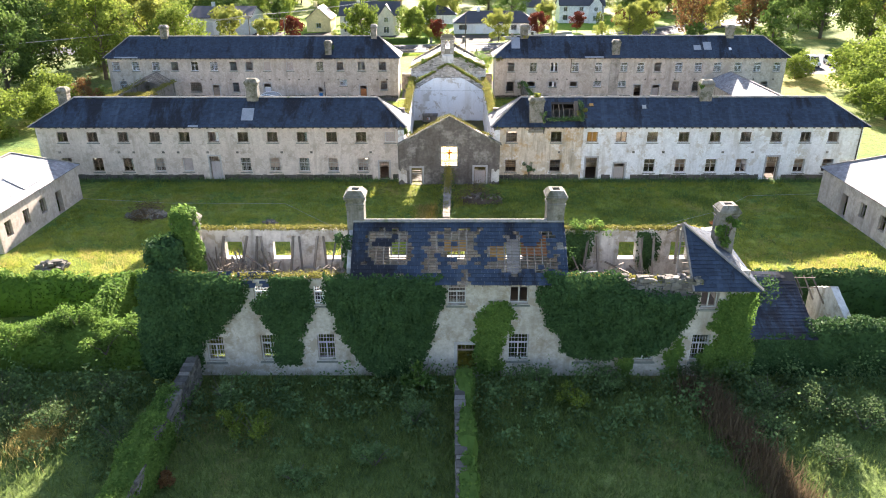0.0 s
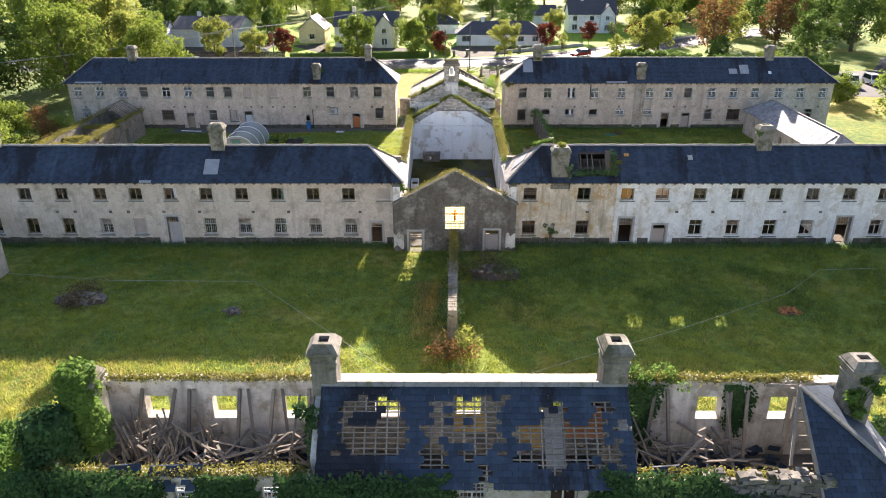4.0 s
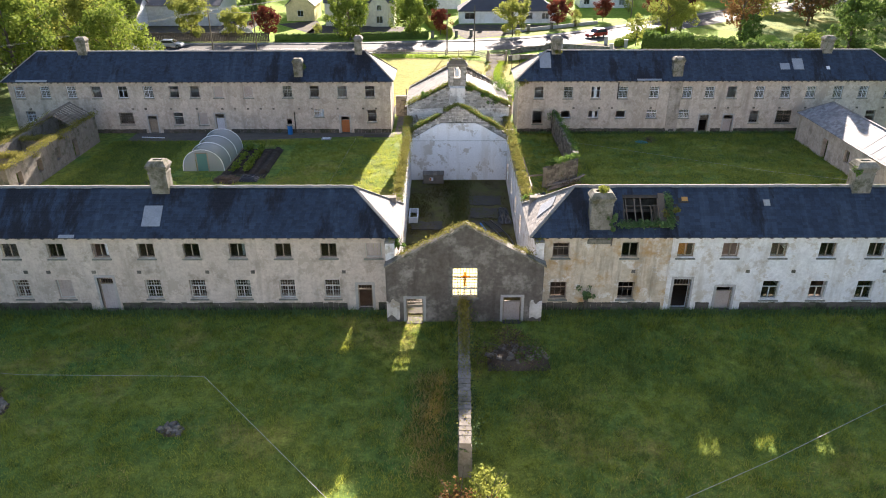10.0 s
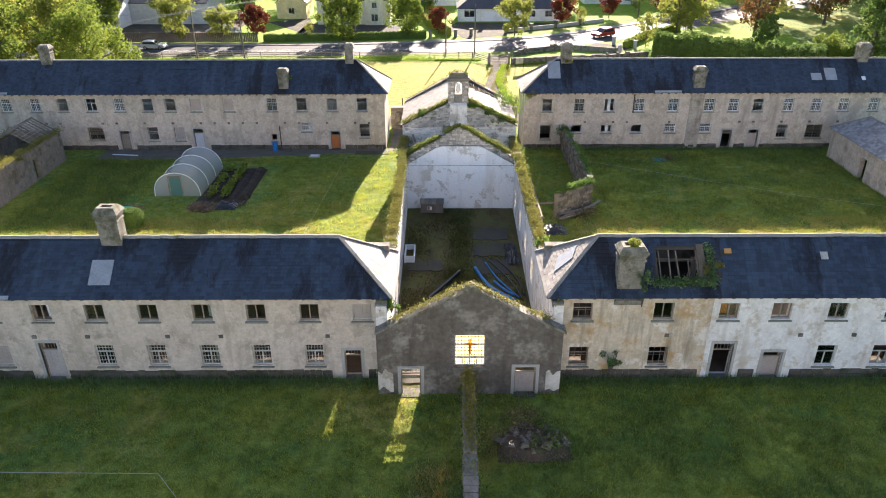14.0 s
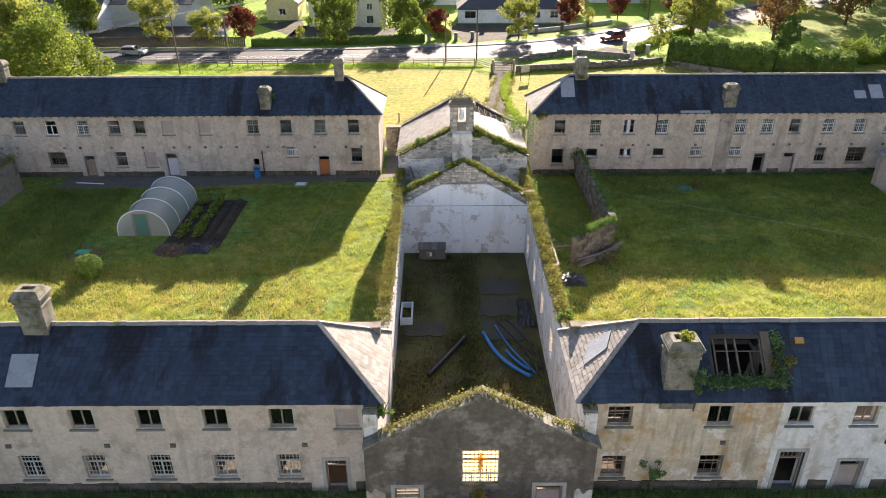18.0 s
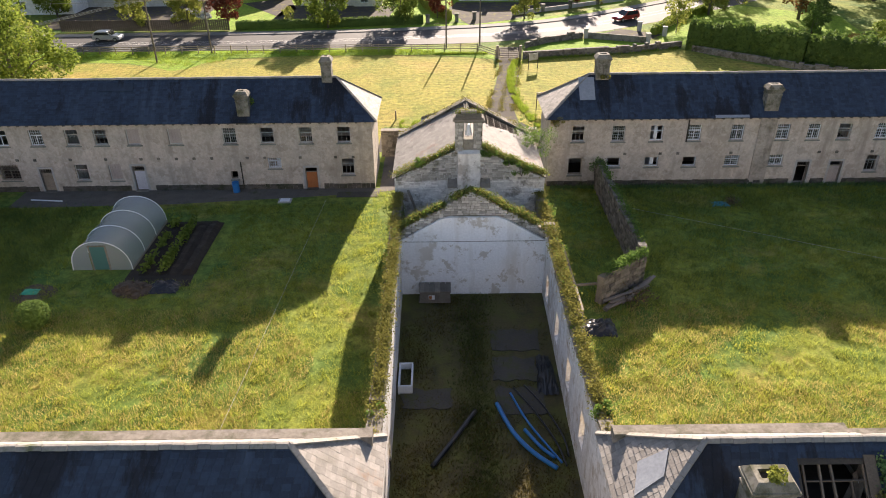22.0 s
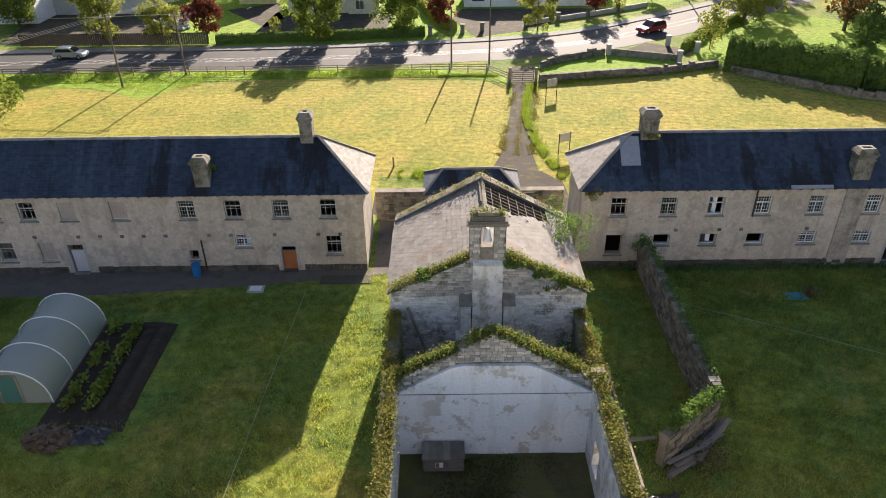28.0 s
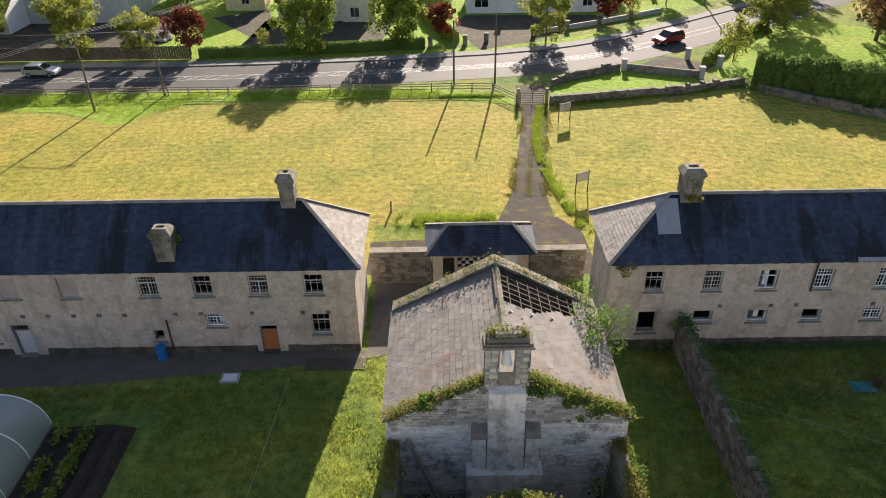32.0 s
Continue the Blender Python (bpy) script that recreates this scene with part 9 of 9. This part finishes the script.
for x in (6.7, 9.85):
    g = Geo()
    g.box(x - 0.16, x + 0.16, 145.85, 146.2, -0.1, 1.75)
    part("gate_post", g, M["sash_brown"], gate)
for x, y, w in ((10.0, 124.5, 1.3), (11.0, 140.7, 1.5)):
    sg = thing("notice_board", "weathered notice board on two posts by the drive", "sign", "drive signs")
    a = 0.5
    for k in (-1, 1):
        g = Geo()
        g.tube([(x + k * w / 2 * math.cos(a), y + k * w / 2 * math.sin(a), -0.1), (x + k * w / 2 * math.cos(a), y + k * w / 2 * math.sin(a), 2.1)], 0.045, 6)
        part("post", g, M["iron"], sg)
    g = Geo()
    g.beam((x - w / 2 * math.cos(a), y - w / 2 * math.sin(a), 1.6), (x + w / 2 * math.cos(a), y + w / 2 * math.sin(a), 1.6), 0.05, 0.85)
    part("panel", g, M["concrete"], sg)
g = Geo()
g.tube([(-6.1, 121.8, 0), (-6.1, 121.8, 1.0)], 0.09, 7)
solid("post", g, M["sash_brown"], "short wooden post in the meadow edge", "post")

# poles and wires
def wire_pole(x, y, h, arm=True):
    p = thing("utility_pole", "wooden utility pole with wires", "utility pole", "utility poles")
    g = Geo()
    g.tube([(x, y, -0.2), (x, y, h)], 0.13, 8, 0.09)
    part("shaft", g, M["bark"], p)
    if arm:
        g = Geo()
        g.beam((x - 0.7, y, h - 0.35), (x + 0.7, y, h - 0.35), 0.1, 0.1)
        a = part("crossarm", g, M["sash_brown"], p)
        for k in (-0.6, 0.0, 0.6):
            g = Geo()
            g.tube([(x + k, y, h - 0.3), (x + k, y, h - 0.1)], 0.05, 6)
            part("insulator", g, M["sash_white"], a)
    return p
wire_pole(-40.2, 145.6, 8.6)
wire_pole(-34.0, 150.4, 7.6)
wire_pole(-0.3, 152.2, 7.6, False)
wire_pole(4.6, 152.9, 8.2, False)
wire_pole(-70, 100, 8.5)
wire_pole(41.5, 190, 7.5, False)
wr2 = Geo()
for k in (-0.6, 0.0, 0.6):
    for (ax, ay, az), (bx, by, bz) in (((-40.2 + k, 145.6, 8.5), (-70 + k, 100, 8.4)), ((-40.2 + k, 145.6, 8.5), (-14 + k, 196, 8.5)), ((-34 + k, 150.4, 7.5), (-90 + k, 152, 7.5))):
        wr2.tube([(ax + (bx - ax) * t, ay + (by - ay) * t, az + (bz - az) * t - 1.2 * t * (1 - t) * 4 * 0.5) for t in (0, 0.2, 0.4, 0.6, 0.8, 1)], 0.018, 4)
solid("wires", wr2, M["concrete"], "overhead wires between the poles", "wires", kind="stuff")


# houses across the road
M["house_cream"] = surface("painted cream render", (0.72, 0.66, 0.50), (0.76, 0.70, 0.55), 0.3, 5, 0.85, 0.1, 0.005)
M["house_yellow"] = surface("painted yellow render", (0.74, 0.60, 0.28), (0.78, 0.65, 0.34), 0.3, 5, 0.85, 0.1, 0.005)
M["house_white"] = surface("painted white render", (0.76, 0.76, 0.75), (0.80, 0.80, 0.79), 0.3, 5, 0.85, 0.1, 0.005)
M["house_brick"] = surface("red brick", (0.30, 0.12, 0.08), (0.40, 0.18, 0.12), 2.0, 12, 0.9, 0.3, 0.01)
M["house_roof"] = surface("dark roof tile", (0.055, 0.055, 0.062), (0.085, 0.085, 0.095), 0.5, 9, 0.7, 0.3, 0.01)


def dwelling(name, label, x0, x1, y0, y1, ze, zr, mat, wins, doors=(), gables=(), ridge_y=False, hip=False):
    """A house: walls with openings, tiled roof, windows, doors and chimney; gables = front gables (x from, x to, apex z)."""
    b = thing(name, label, "house", "houses across the road")
    holes = [(x - w / 2, x + w / 2, z, z + h) for x, z, w, h in wins] + [(x - w / 2, x + w / 2, 0.02, h) for x, w, h in doors]
    g = Geo()
    wall_x(g, x0, x1, y0, y0 + 0.35, -0.2, ze, holes, (lambda x: max(ze, zr - (zr - ze) * abs(x - (x0 + x1) / 2) / ((x1 - x0) / 2))) if ridge_y else None, 0.8)
    part("wall", g, M[mat], b)
    g = Geo()
    wall_x(g, x0, x1, y1 - 0.35, y1, -0.2, ze)
    part("wall", g, M[mat], b)
    for xa in (x0, x1 - 0.35):
        g = Geo()
        ym = (y0 + y1) / 2
        wall_y(g, xa, xa + 0.35, y0 + 0.35, y1 - 0.35, -0.2, ze, [], None if (ridge_y or hip) else (lambda y: max(ze, zr - 0.1 - (zr - ze) * abs(y - ym) / ((y1 - y0) / 2))), 0.8)
        part("wall", g, M[mat], b)
    d = Geo()
    o = 0.3
    if ridge_y:
        xm = (x0 + x1) / 2
        deck(d, (x0 - o, y1 + o, ze - 0.1), (x0 - o, y0 - o, ze - 0.1), (xm, y1 + o, zr), (xm, y0 - o, zr), t=0.14)
        deck(d, (x1 + o, y0 - o, ze - 0.1), (x1 + o, y1 + o, ze - 0.1), (xm, y0 - o, zr), (xm, y1 + o, zr), t=0.14)
    else:
        ym = (y0 + y1) / 2
        i = (y1 - y0) / 2 if hip else -o
        P, Q = (x0 + i, ym, zr), (x1 - i, ym, zr)
        A, B, C, D = (x0 - o, y0 - o, ze - 0.1), (x1 + o, y0 - o, ze - 0.1), (x1 + o, y1 + o, ze - 0.1), (x0 - o, y1 + o, ze - 0.1)
        deck(d, A, B, P, Q, t=0.14)
        deck(d, C, D, Q, P, t=0.14)
        if hip:
            deck(d, D, A, P, P, t=0.14)
            deck(d, B, C, Q, Q, t=0.14)
    part("roof", d, M["house_roof"], b)
    for xa, xb, za in gables:
        g = Geo()
        xm = (xa + xb) / 2
        wall_x(g, xa, xb, y0 - 0.9, y0 - 0.6, -0.2, ze, [(xm - 0.55, xm + 0.55, ze - 1.7, ze - 0.5), (xm - 0.7, xm + 0.7, 0.7, 2.2)], lambda x: max(ze, za - 0.15 - (za - ze) * abs(x - xm) / ((xb - xa) / 2)), 0.5)
        for xe in (xa, xb - 0.3):
            wall_y(g, xe, xe + 0.3, y0 - 0.6, y0, -0.2, ze)
        bay = part("bay", g, M[mat], b)
        d = Geo()
        yr_ = (y0 + y1) / 2
        deck(d, (xa - o, yr_, ze - 0.1), (xa - o, y0 - 1.2, ze - 0.1), (xm, yr_, za), (xm, y0 - 1.2, za), t=0.14)
        deck(d, (xb + o, y0 - 1.2, ze - 0.1), (xb + o, yr_, ze - 0.1), (xm, y0 - 1.2, za), (xm, yr_, za), t=0.14)
        part("bay_roof", d, M["house_roof"], bay)
        window(b, xm, y0 - 0.9, ze - 1.7, 1.1, 1.2, "pair", "sash_white", True, 0.1, None)
        window(b, xm, y0 - 0.9, 0.7, 1.4, 1.5, "pair", "sash_white", True, 0.1, None)
    for x, z, w, h in wins:
        window(b, x, y0, z, w, h, "pair", "sash_white", True, 0.1, None)
    for x, w, h in doors:
        g = Geo()
        g.box(x - w / 2, x + w / 2, y0 + 0.1, y0 + 0.16, 0.02, h)
        part("door", g, M["sash_white" if w < 2 else "house_white"], b)
    fl = Geo()
    fl.box(x0 + 0.35, x1 - 0.35, y0 + 0.35, y1 - 0.35, -0.1, 0.05)
    part("floor", fl, M["concrete"], b)
    c = Geo()
    cx, cy = x0 + (x1 - x0) * 0.3, (y0 + y1) / 2
    c.box(cx - 0.4, cx + 0.4, cy - 0.35, cy + 0.35, zr - 0.5, zr + 1.0)
    c.box(cx - 0.46, cx + 0.46, cy - 0.41, cy + 0.41, zr + 0.85, zr + 0.95)
    part("chimney", c, M[mat], b)
    return b


dwelling("detached_house", "large cream house with dark gabled roof", -26.8, -11.8, 183.0, 191.0, 5.0, 8.0, "house_cream", [(-25.2, 3.2, 1.1, 1.3), (-25.2, 0.8, 1.3, 1.5), (-18.8, 3.2, 1.0, 1.3)], [(-19.0, 1.1, 2.1)], [(-23.6, -20.0, 7.4), (-16.8, -13.0, 7.6)])
dwelling("garage_house", "small yellow gabled house with grey roof", -36.8, -30.4, 190.4, 200.0, 3.4, 6.4, "house_yellow", [(-33.6, 1.0, 1.3, 1.3)], [], (), True)
dwelling("bungalow", "long pale bungalow with dark hipped roof", 2.4, 24.0, 186.2, 194.0, 2.8, 5.4, "house_white", [(4.8, 0.9, 2.2, 1.4), (14.0, 0.9, 1.6, 1.3), (18.0, 0.9, 1.6, 1.3), (21.6, 0.9, 1.6, 1.3)], [(9.0, 1.8, 2.1)], [], False, True)
dwelling("garage", "white double garage with hipped roof", -6.2, 3.2, 209.0, 216.0, 2.7, 5.0, "house_white", [], [(-3.4, 2.6, 2.2), (0.4, 2.6, 2.2)], (), False, True)
dwelling("detached_house", "white and brick house with gabled roof", 33.5, 46.5, 211.0, 219.0, 5.0, 8.4, "house_white", [(35.2, 3.2, 1.2, 1.3), (35.2, 0.8, 1.4, 1.5), (39.8, 3.2, 1.2, 1.3)], [(39.8, 1.1, 2.1)], [(42.0, 45.8, 7.6)])
dwelling("bungalow", "far white bungalow among trees", 22.0, 33.0, 232.0, 240.0, 2.8, 5.4, "house_white", [(24, 0.9, 1.6, 1.3), (30, 0.9, 1.6, 1.3)], [(27, 1.0, 2.1)])
dwelling("detached_house", "far white house among trees", -78, -66, 178.0, 188.0, 3.2, 6.2, "house_white", [(-75, 0.9, 1.6, 1.3), (-69, 0.9, 1.6, 1.3)], [(-72, 1.0, 2.1)])
M["tin"] = surface("pale metal sheeting", (0.52, 0.54, 0.55), (0.60, 0.62, 0.63), 0.4, 6, 0.5, 0.1, 0.005, metal=0.2)
barn = dwelling("barn", "pale metal roofed barn", -66, -50, 184.0, 198.0, 4.4, 6.6, "tin", [], [(-58, 3.6, 3.4)])
heap("builders_pile", "pile of building rubble in the yard", -44, 174.0, 3.4, 2.4, 1.5, 330, "concrete", 240, (0.15, 0.5))


# cars
M["glass_dark"] = plain("dark car glass", (0.02, 0.024, 0.028), 0.08)
M["tyre"] = plain("black rubber tyre", (0.018, 0.018, 0.018), 0.85)
M["rim"] = plain("alloy wheel", (0.45, 0.45, 0.46), 0.35, 0.8)
M["lamp"] = plain("clear headlight", (0.75, 0.77, 0.8), 0.15)


def car(label, x, y, turn, colour, length=4.15, width=1.75, height=1.5, van=False):
    m = plain("car paint " + label.split()[0], colour, 0.28, 0.2)
    c = thing("car" if not van else "van", label, "car" if not van else "van")
    c.matrix_basis = pose(x, y, 0.03, 0, 0, turn)
    l, w, h = length / 2, width / 2, height
    prof = [(-l, 0.35), (-l, 0.75), (-l * 0.97, 0.95), (-l * 0.86, h * 0.92), (-l * 0.62, h), (l * 0.12 if not van else l * 0.42, h), (l * 0.48 if not van else l * 0.68, 0.98), (l * 0.93, 0.84), (l, 0.6), (l, 0.35)]
    g = Geo()
    n = len(prof)
    for s in (-1, 1):
        for px, pz in prof:
            k = 1.0 if pz < 1.0 else 1 - 0.16 * (pz - 0.98) / max(0.1, h - 0.98)
            g.v.append((px, s * w * k, pz))
    for i in range(n):
        j = (i + 1) % n
        g.f.append((i, j, n + j, n + i))
    g.f.append(tuple(range(n)))
    g.f.append(tuple(reversed(range(n, 2 * n))))
    part("body", g, m, c)
    g = Geo()
    for s in (-1, 1):
        k1, k2 = 1.006, 1 - 0.16 * 0.82 + 0.008
        a = [(-l * 0.84, s * w * k1, 1.0), ((l * 0.40 if not van else l * 0.62), s * w * k1, 1.0), ((l * 0.10 if not van else l * 0.42), s * w * k2, h - 0.1), (-l * 0.74, s * w * k2, h - 0.1)]
        g.quad(*(a if s < 0 else a[::-1]))
    part("side_window", g, M["glass_dark"], c)
    g = Geo()
    x0, x1 = (l * 0.47, l * 0.14) if not van else (l * 0.67, l * 0.44)
    g.quad((x0 + 0.02, -w * 0.9, 1.02), (x0 + 0.02, w * 0.9, 1.02), (x1 + 0.02, w * 0.78, h - 0.04), (x1 + 0.02, -w * 0.78, h - 0.04))
    part("windscreen", g, M["glass_dark"], c)
    g = Geo()
    g.quad((-l * 0.965, w * 0.86, 1.0), (-l * 0.965, -w * 0.86, 1.0), (-l * 0.875, -w * 0.76, h * 0.9), (-l * 0.875, w * 0.76, h * 0.9))
    part("rear_window", g, M["glass_dark"], c)
    for sx in (-0.62, 0.64):
        for s in (-1, 1):
            g = Geo()
            g.tube([(sx * l, s * (w - 0.2), 0.32), (sx * l, s * (w + 0.012), 0.32)], 0.32, 16)
            ty = part("wheel", g, M["tyre"], c)
            g = Geo()
            g.tube([(sx * l, s * (w + 0.012), 0.32), (sx * l, s * (w + 0.022), 0.32)], 0.2, 12)
            part("rim", g, M["rim"], ty)
    for s in (-1, 1):
        g = Geo()
        g.box(l - 0.06, l + 0.012, s * w * 0.72 - 0.16, s * w * 0.72 + 0.16, 0.62, 0.78)
        part("headlight", g, M["lamp"], c)
        g = Geo()
        g.box(-l - 0.012, -l + 0.06, s * w * 0.8 - 0.1, s * w * 0.8 + 0.1, 0.7, 0.95)
        part("tail_light", g, M["door_red"], c)
    return c


car("silver hatchback car on the road", -52.0, 158.4, -1, (0.45, 0.46, 0.47))
car("red sports utility car on the road", 29.6, 168.6, 211, (0.30, 0.02, 0.02), 4.5, 1.85, 1.65)
car("white panel van in the car park", 71.5, 135.0, 265, (0.75, 0.75, 0.75), 4.8, 1.9, 1.95, True)
car("white small van in the car park", 76.0, 136.0, 265, (0.75, 0.75, 0.75), 4.4, 1.8, 1.8, True)

# ---- grass ----
gx = random.Random(400)


def clumps(n, x0, x1, y0, y1, per=7, spread=0.22, keep=None):
    """A foot for each blade, gathered in clumps."""
    state = {"k": 0, "c": (0, 0)}

    def foot():
        if state["k"] % per == 0:
            state["c"] = (gx.uniform(x0, x1), gx.uniform(y0, y1))
        state["k"] += 1
        x, y = state["c"][0] + gx.gauss(0, spread), state["c"][1] + gx.gauss(0, spread)
        if keep and not keep(x, y):
            return None
        return (x, y, turf_z(x, y))
    return foot


def yard_two(x, y):
    return not (-5 < x < 6.4 or (-28.2 < x < -17.6 and 89.6 < y < 99.5) or y > 103.8 or (x < -7 and y > 101.2))


g = Geo()
tufts(g, 240000, clumps(0, -34, 35, 35.2, 63.3, 20, 0.22), gx, (0.07, 0.28), 0.017, 0.5)
tufts(g, 290000, clumps(0, -39, 41, 69.4, 103.8, 20, 0.22, yard_two), gx, (0.07, 0.28), 0.017, 0.5)
solid("yard_grass", g, M["blade"], "tussocky green yard grass", "grass", kind="stuff")
# Dry blades, crowded into the sunlit bands to add the sun's yellow.
g = Geo()
def patchy(x, y):
    return noise.noise(Vector((x * 0.18, y * 0.18, 2))) > -0.12 and not (-5 < x < 6.4 and y > 62)
tufts(g, 65000, clumps(0, -34, 35, 35.2, 46, 8, 0.25, patchy), gx, (0.08, 0.28), 0.015, 0.55)
tufts(g, 16000, clumps(0, -34, 35, 47, 62, 8, 0.25, lambda x, y: noise.noise(Vector((x * 0.18, y * 0.18, 2))) > 0.12), gx, (0.08, 0.28), 0.015, 0.55)
# Strip of dry blades on the golden light patch from the hall window.
tufts(g, 2600, clumps(0, -2.3, -0.6, 48.5, 57, 8, 0.3), gx, (0.12, 0.45), 0.02, 0.4)
tufts(g, 150000, clumps(0, -39, 41, 69.4, 86, 8, 0.25, lambda x, y: patchy(x, y) and yard_two(x, y)), gx, (0.08, 0.28), 0.015, 0.55)
solid("dry_grass", g, M["hay"], "dry yellow grass, thickest in the sunlit parts to yellow them", "grass", kind="stuff")
g = Geo()
tufts(g, 60000, clumps(0, -55, 60, 112.5, 147, 9, 0.25, lambda x, y: not (1.5 < x < 10.6) and not (y < 119 and -8 < x < 10) and (x < 30 or y < 150 - (x - 30))), gx, (0.03, 0.12), 0.025, 0.9)
solid("mown_hay", g, M["hay"], "short mown yellow hay stubble", "grass", kind="stuff")
g = Geo()
tufts(g, 26000, clumps(0, 13.4, 41, 86, 103.6, 14, 0.35, lambda x, y: noise.noise(Vector((x * 0.22, y * 0.3, 6))) > -0.1), gx, (0.12, 0.4), 0.018, 0.5)
tufts(g, 16000, clumps(0, -38, -30, 84, 101, 14, 0.3), gx, (0.18, 0.45), 0.018, 0.5)
tufts(g, 26000, clumps(0, 3, 34, 50, 62, 14, 0.35, lambda x, y: noise.noise(Vector((x * 0.25, y * 0.25, 5))) > 0.02), gx, (0.15, 0.4), 0.018, 0.5)
solid("rank_grass", g, M["rank"], "rank dark green grass in the shaded yard", "grass", kind="stuff")
# rank growth at the foot of the walls
g = Geo()
def foot_mid():
    x = gx.uniform(-40, 41)
    return None if -4.2 < x < 5.6 else (x, 63.6 - abs(gx.gauss(0, 0.4)), 0.0)
tufts(g, 9000, foot_mid, gx, (0.12, 0.5), 0.035, 0.3)
tufts(g, 5000, lambda: (gx.uniform(8.2, 52), 104.2 - abs(gx.gauss(0, 0.3)), 0.0), gx, (0.1, 0.4), 0.035, 0.3)
tufts(g, 2500, lambda: (-4.6 - abs(gx.gauss(0, 0.25)), gx.uniform(70, 92), 0.0), gx, (0.1, 0.5), 0.035, 0.3)
tufts(g, 2500, lambda: (5.9 + abs(gx.gauss(0, 0.3)), gx.uniform(70, 92), 0.0), gx, (0.1, 0.5), 0.035, 0.3)
solid("wall_foot_weeds", g, M["weed"], "rank weeds along the foot of the walls", "weeds", kind="stuff")

# ragged edges and the mossy middle of the driveway
g = Geo()
DRIVE = [(2.2, 7.2, 119.0), (3.9, 7.0, 124.0), (4.6, 7.3, 128.0), (5.6, 8.3, 134.0), (6.6, 9.3, 141.0), (6.9, 9.6, 146.0)]


def drive_edge():
    (a, b, y0), (c, d, y1) = gx.choice(list(zip(DRIVE[1:], DRIVE[2:])))
    k = gx.random()
    xl, xr, y = a + (c - a) * k, b + (d - b) * k, y0 + (y1 - y0) * k
    r = gx.random()
    x = xl + gx.gauss(0, 0.25) if r < 0.4 else xr + gx.gauss(0, 0.25) if r < 0.8 else (xl + xr) / 2 + gx.gauss(0, 0.22)
    return None if noise.noise(Vector((x * 0.8, y * 0.5, 3))) < -0.1 else (x, y, 0.02)


tufts(g, 9000, drive_edge, gx, (0.03, 0.16), 0.03, 0.7)
solid("driveway_moss", g, M["moss"], "yellow moss and grass along the driveway", "moss", kind="stuff")

# bright unmown grass along the meadow edges
g = Geo()


def verge_foot():
    r = gx.random()
    if r < 0.5:
        x = gx.uniform(-58, 5.5)
        low = 148.2 if x > -31 else 146.6 - 3.6 * max(0.0, 1 - abs(x + 36.5) / 6.5)
        y = gx.uniform(low, 151.4 if x < -2 else 149.0)
    elif r < 0.72:
        k = gx.random()
        x, y = 9.0 - 2.0 * math.sin(k * 3.0) + abs(gx.gauss(0, 0.5)), 118 + 27 * k
    elif r < 0.86:
        x, y = gx.uniform(-5.6, 2.4), 120.2 + gx.gauss(0, 0.5)
    else:
        x = gx.uniform(10, 33)
        y = 145.2 + (x - 10) * 0.24 - abs(gx.gauss(0, 0.5))
    return None if noise.noise(Vector((x * 0.5, y * 0.5, 8))) < -0.25 else (x, y, 0.01)


tufts(g, 30000, verge_foot, gx, (0.08, 0.42), 0.03, 0.5)
solid("verge_grass", g, M["verge"], "bright green unmown grass along the meadow edges", "grass", kind="stuff")
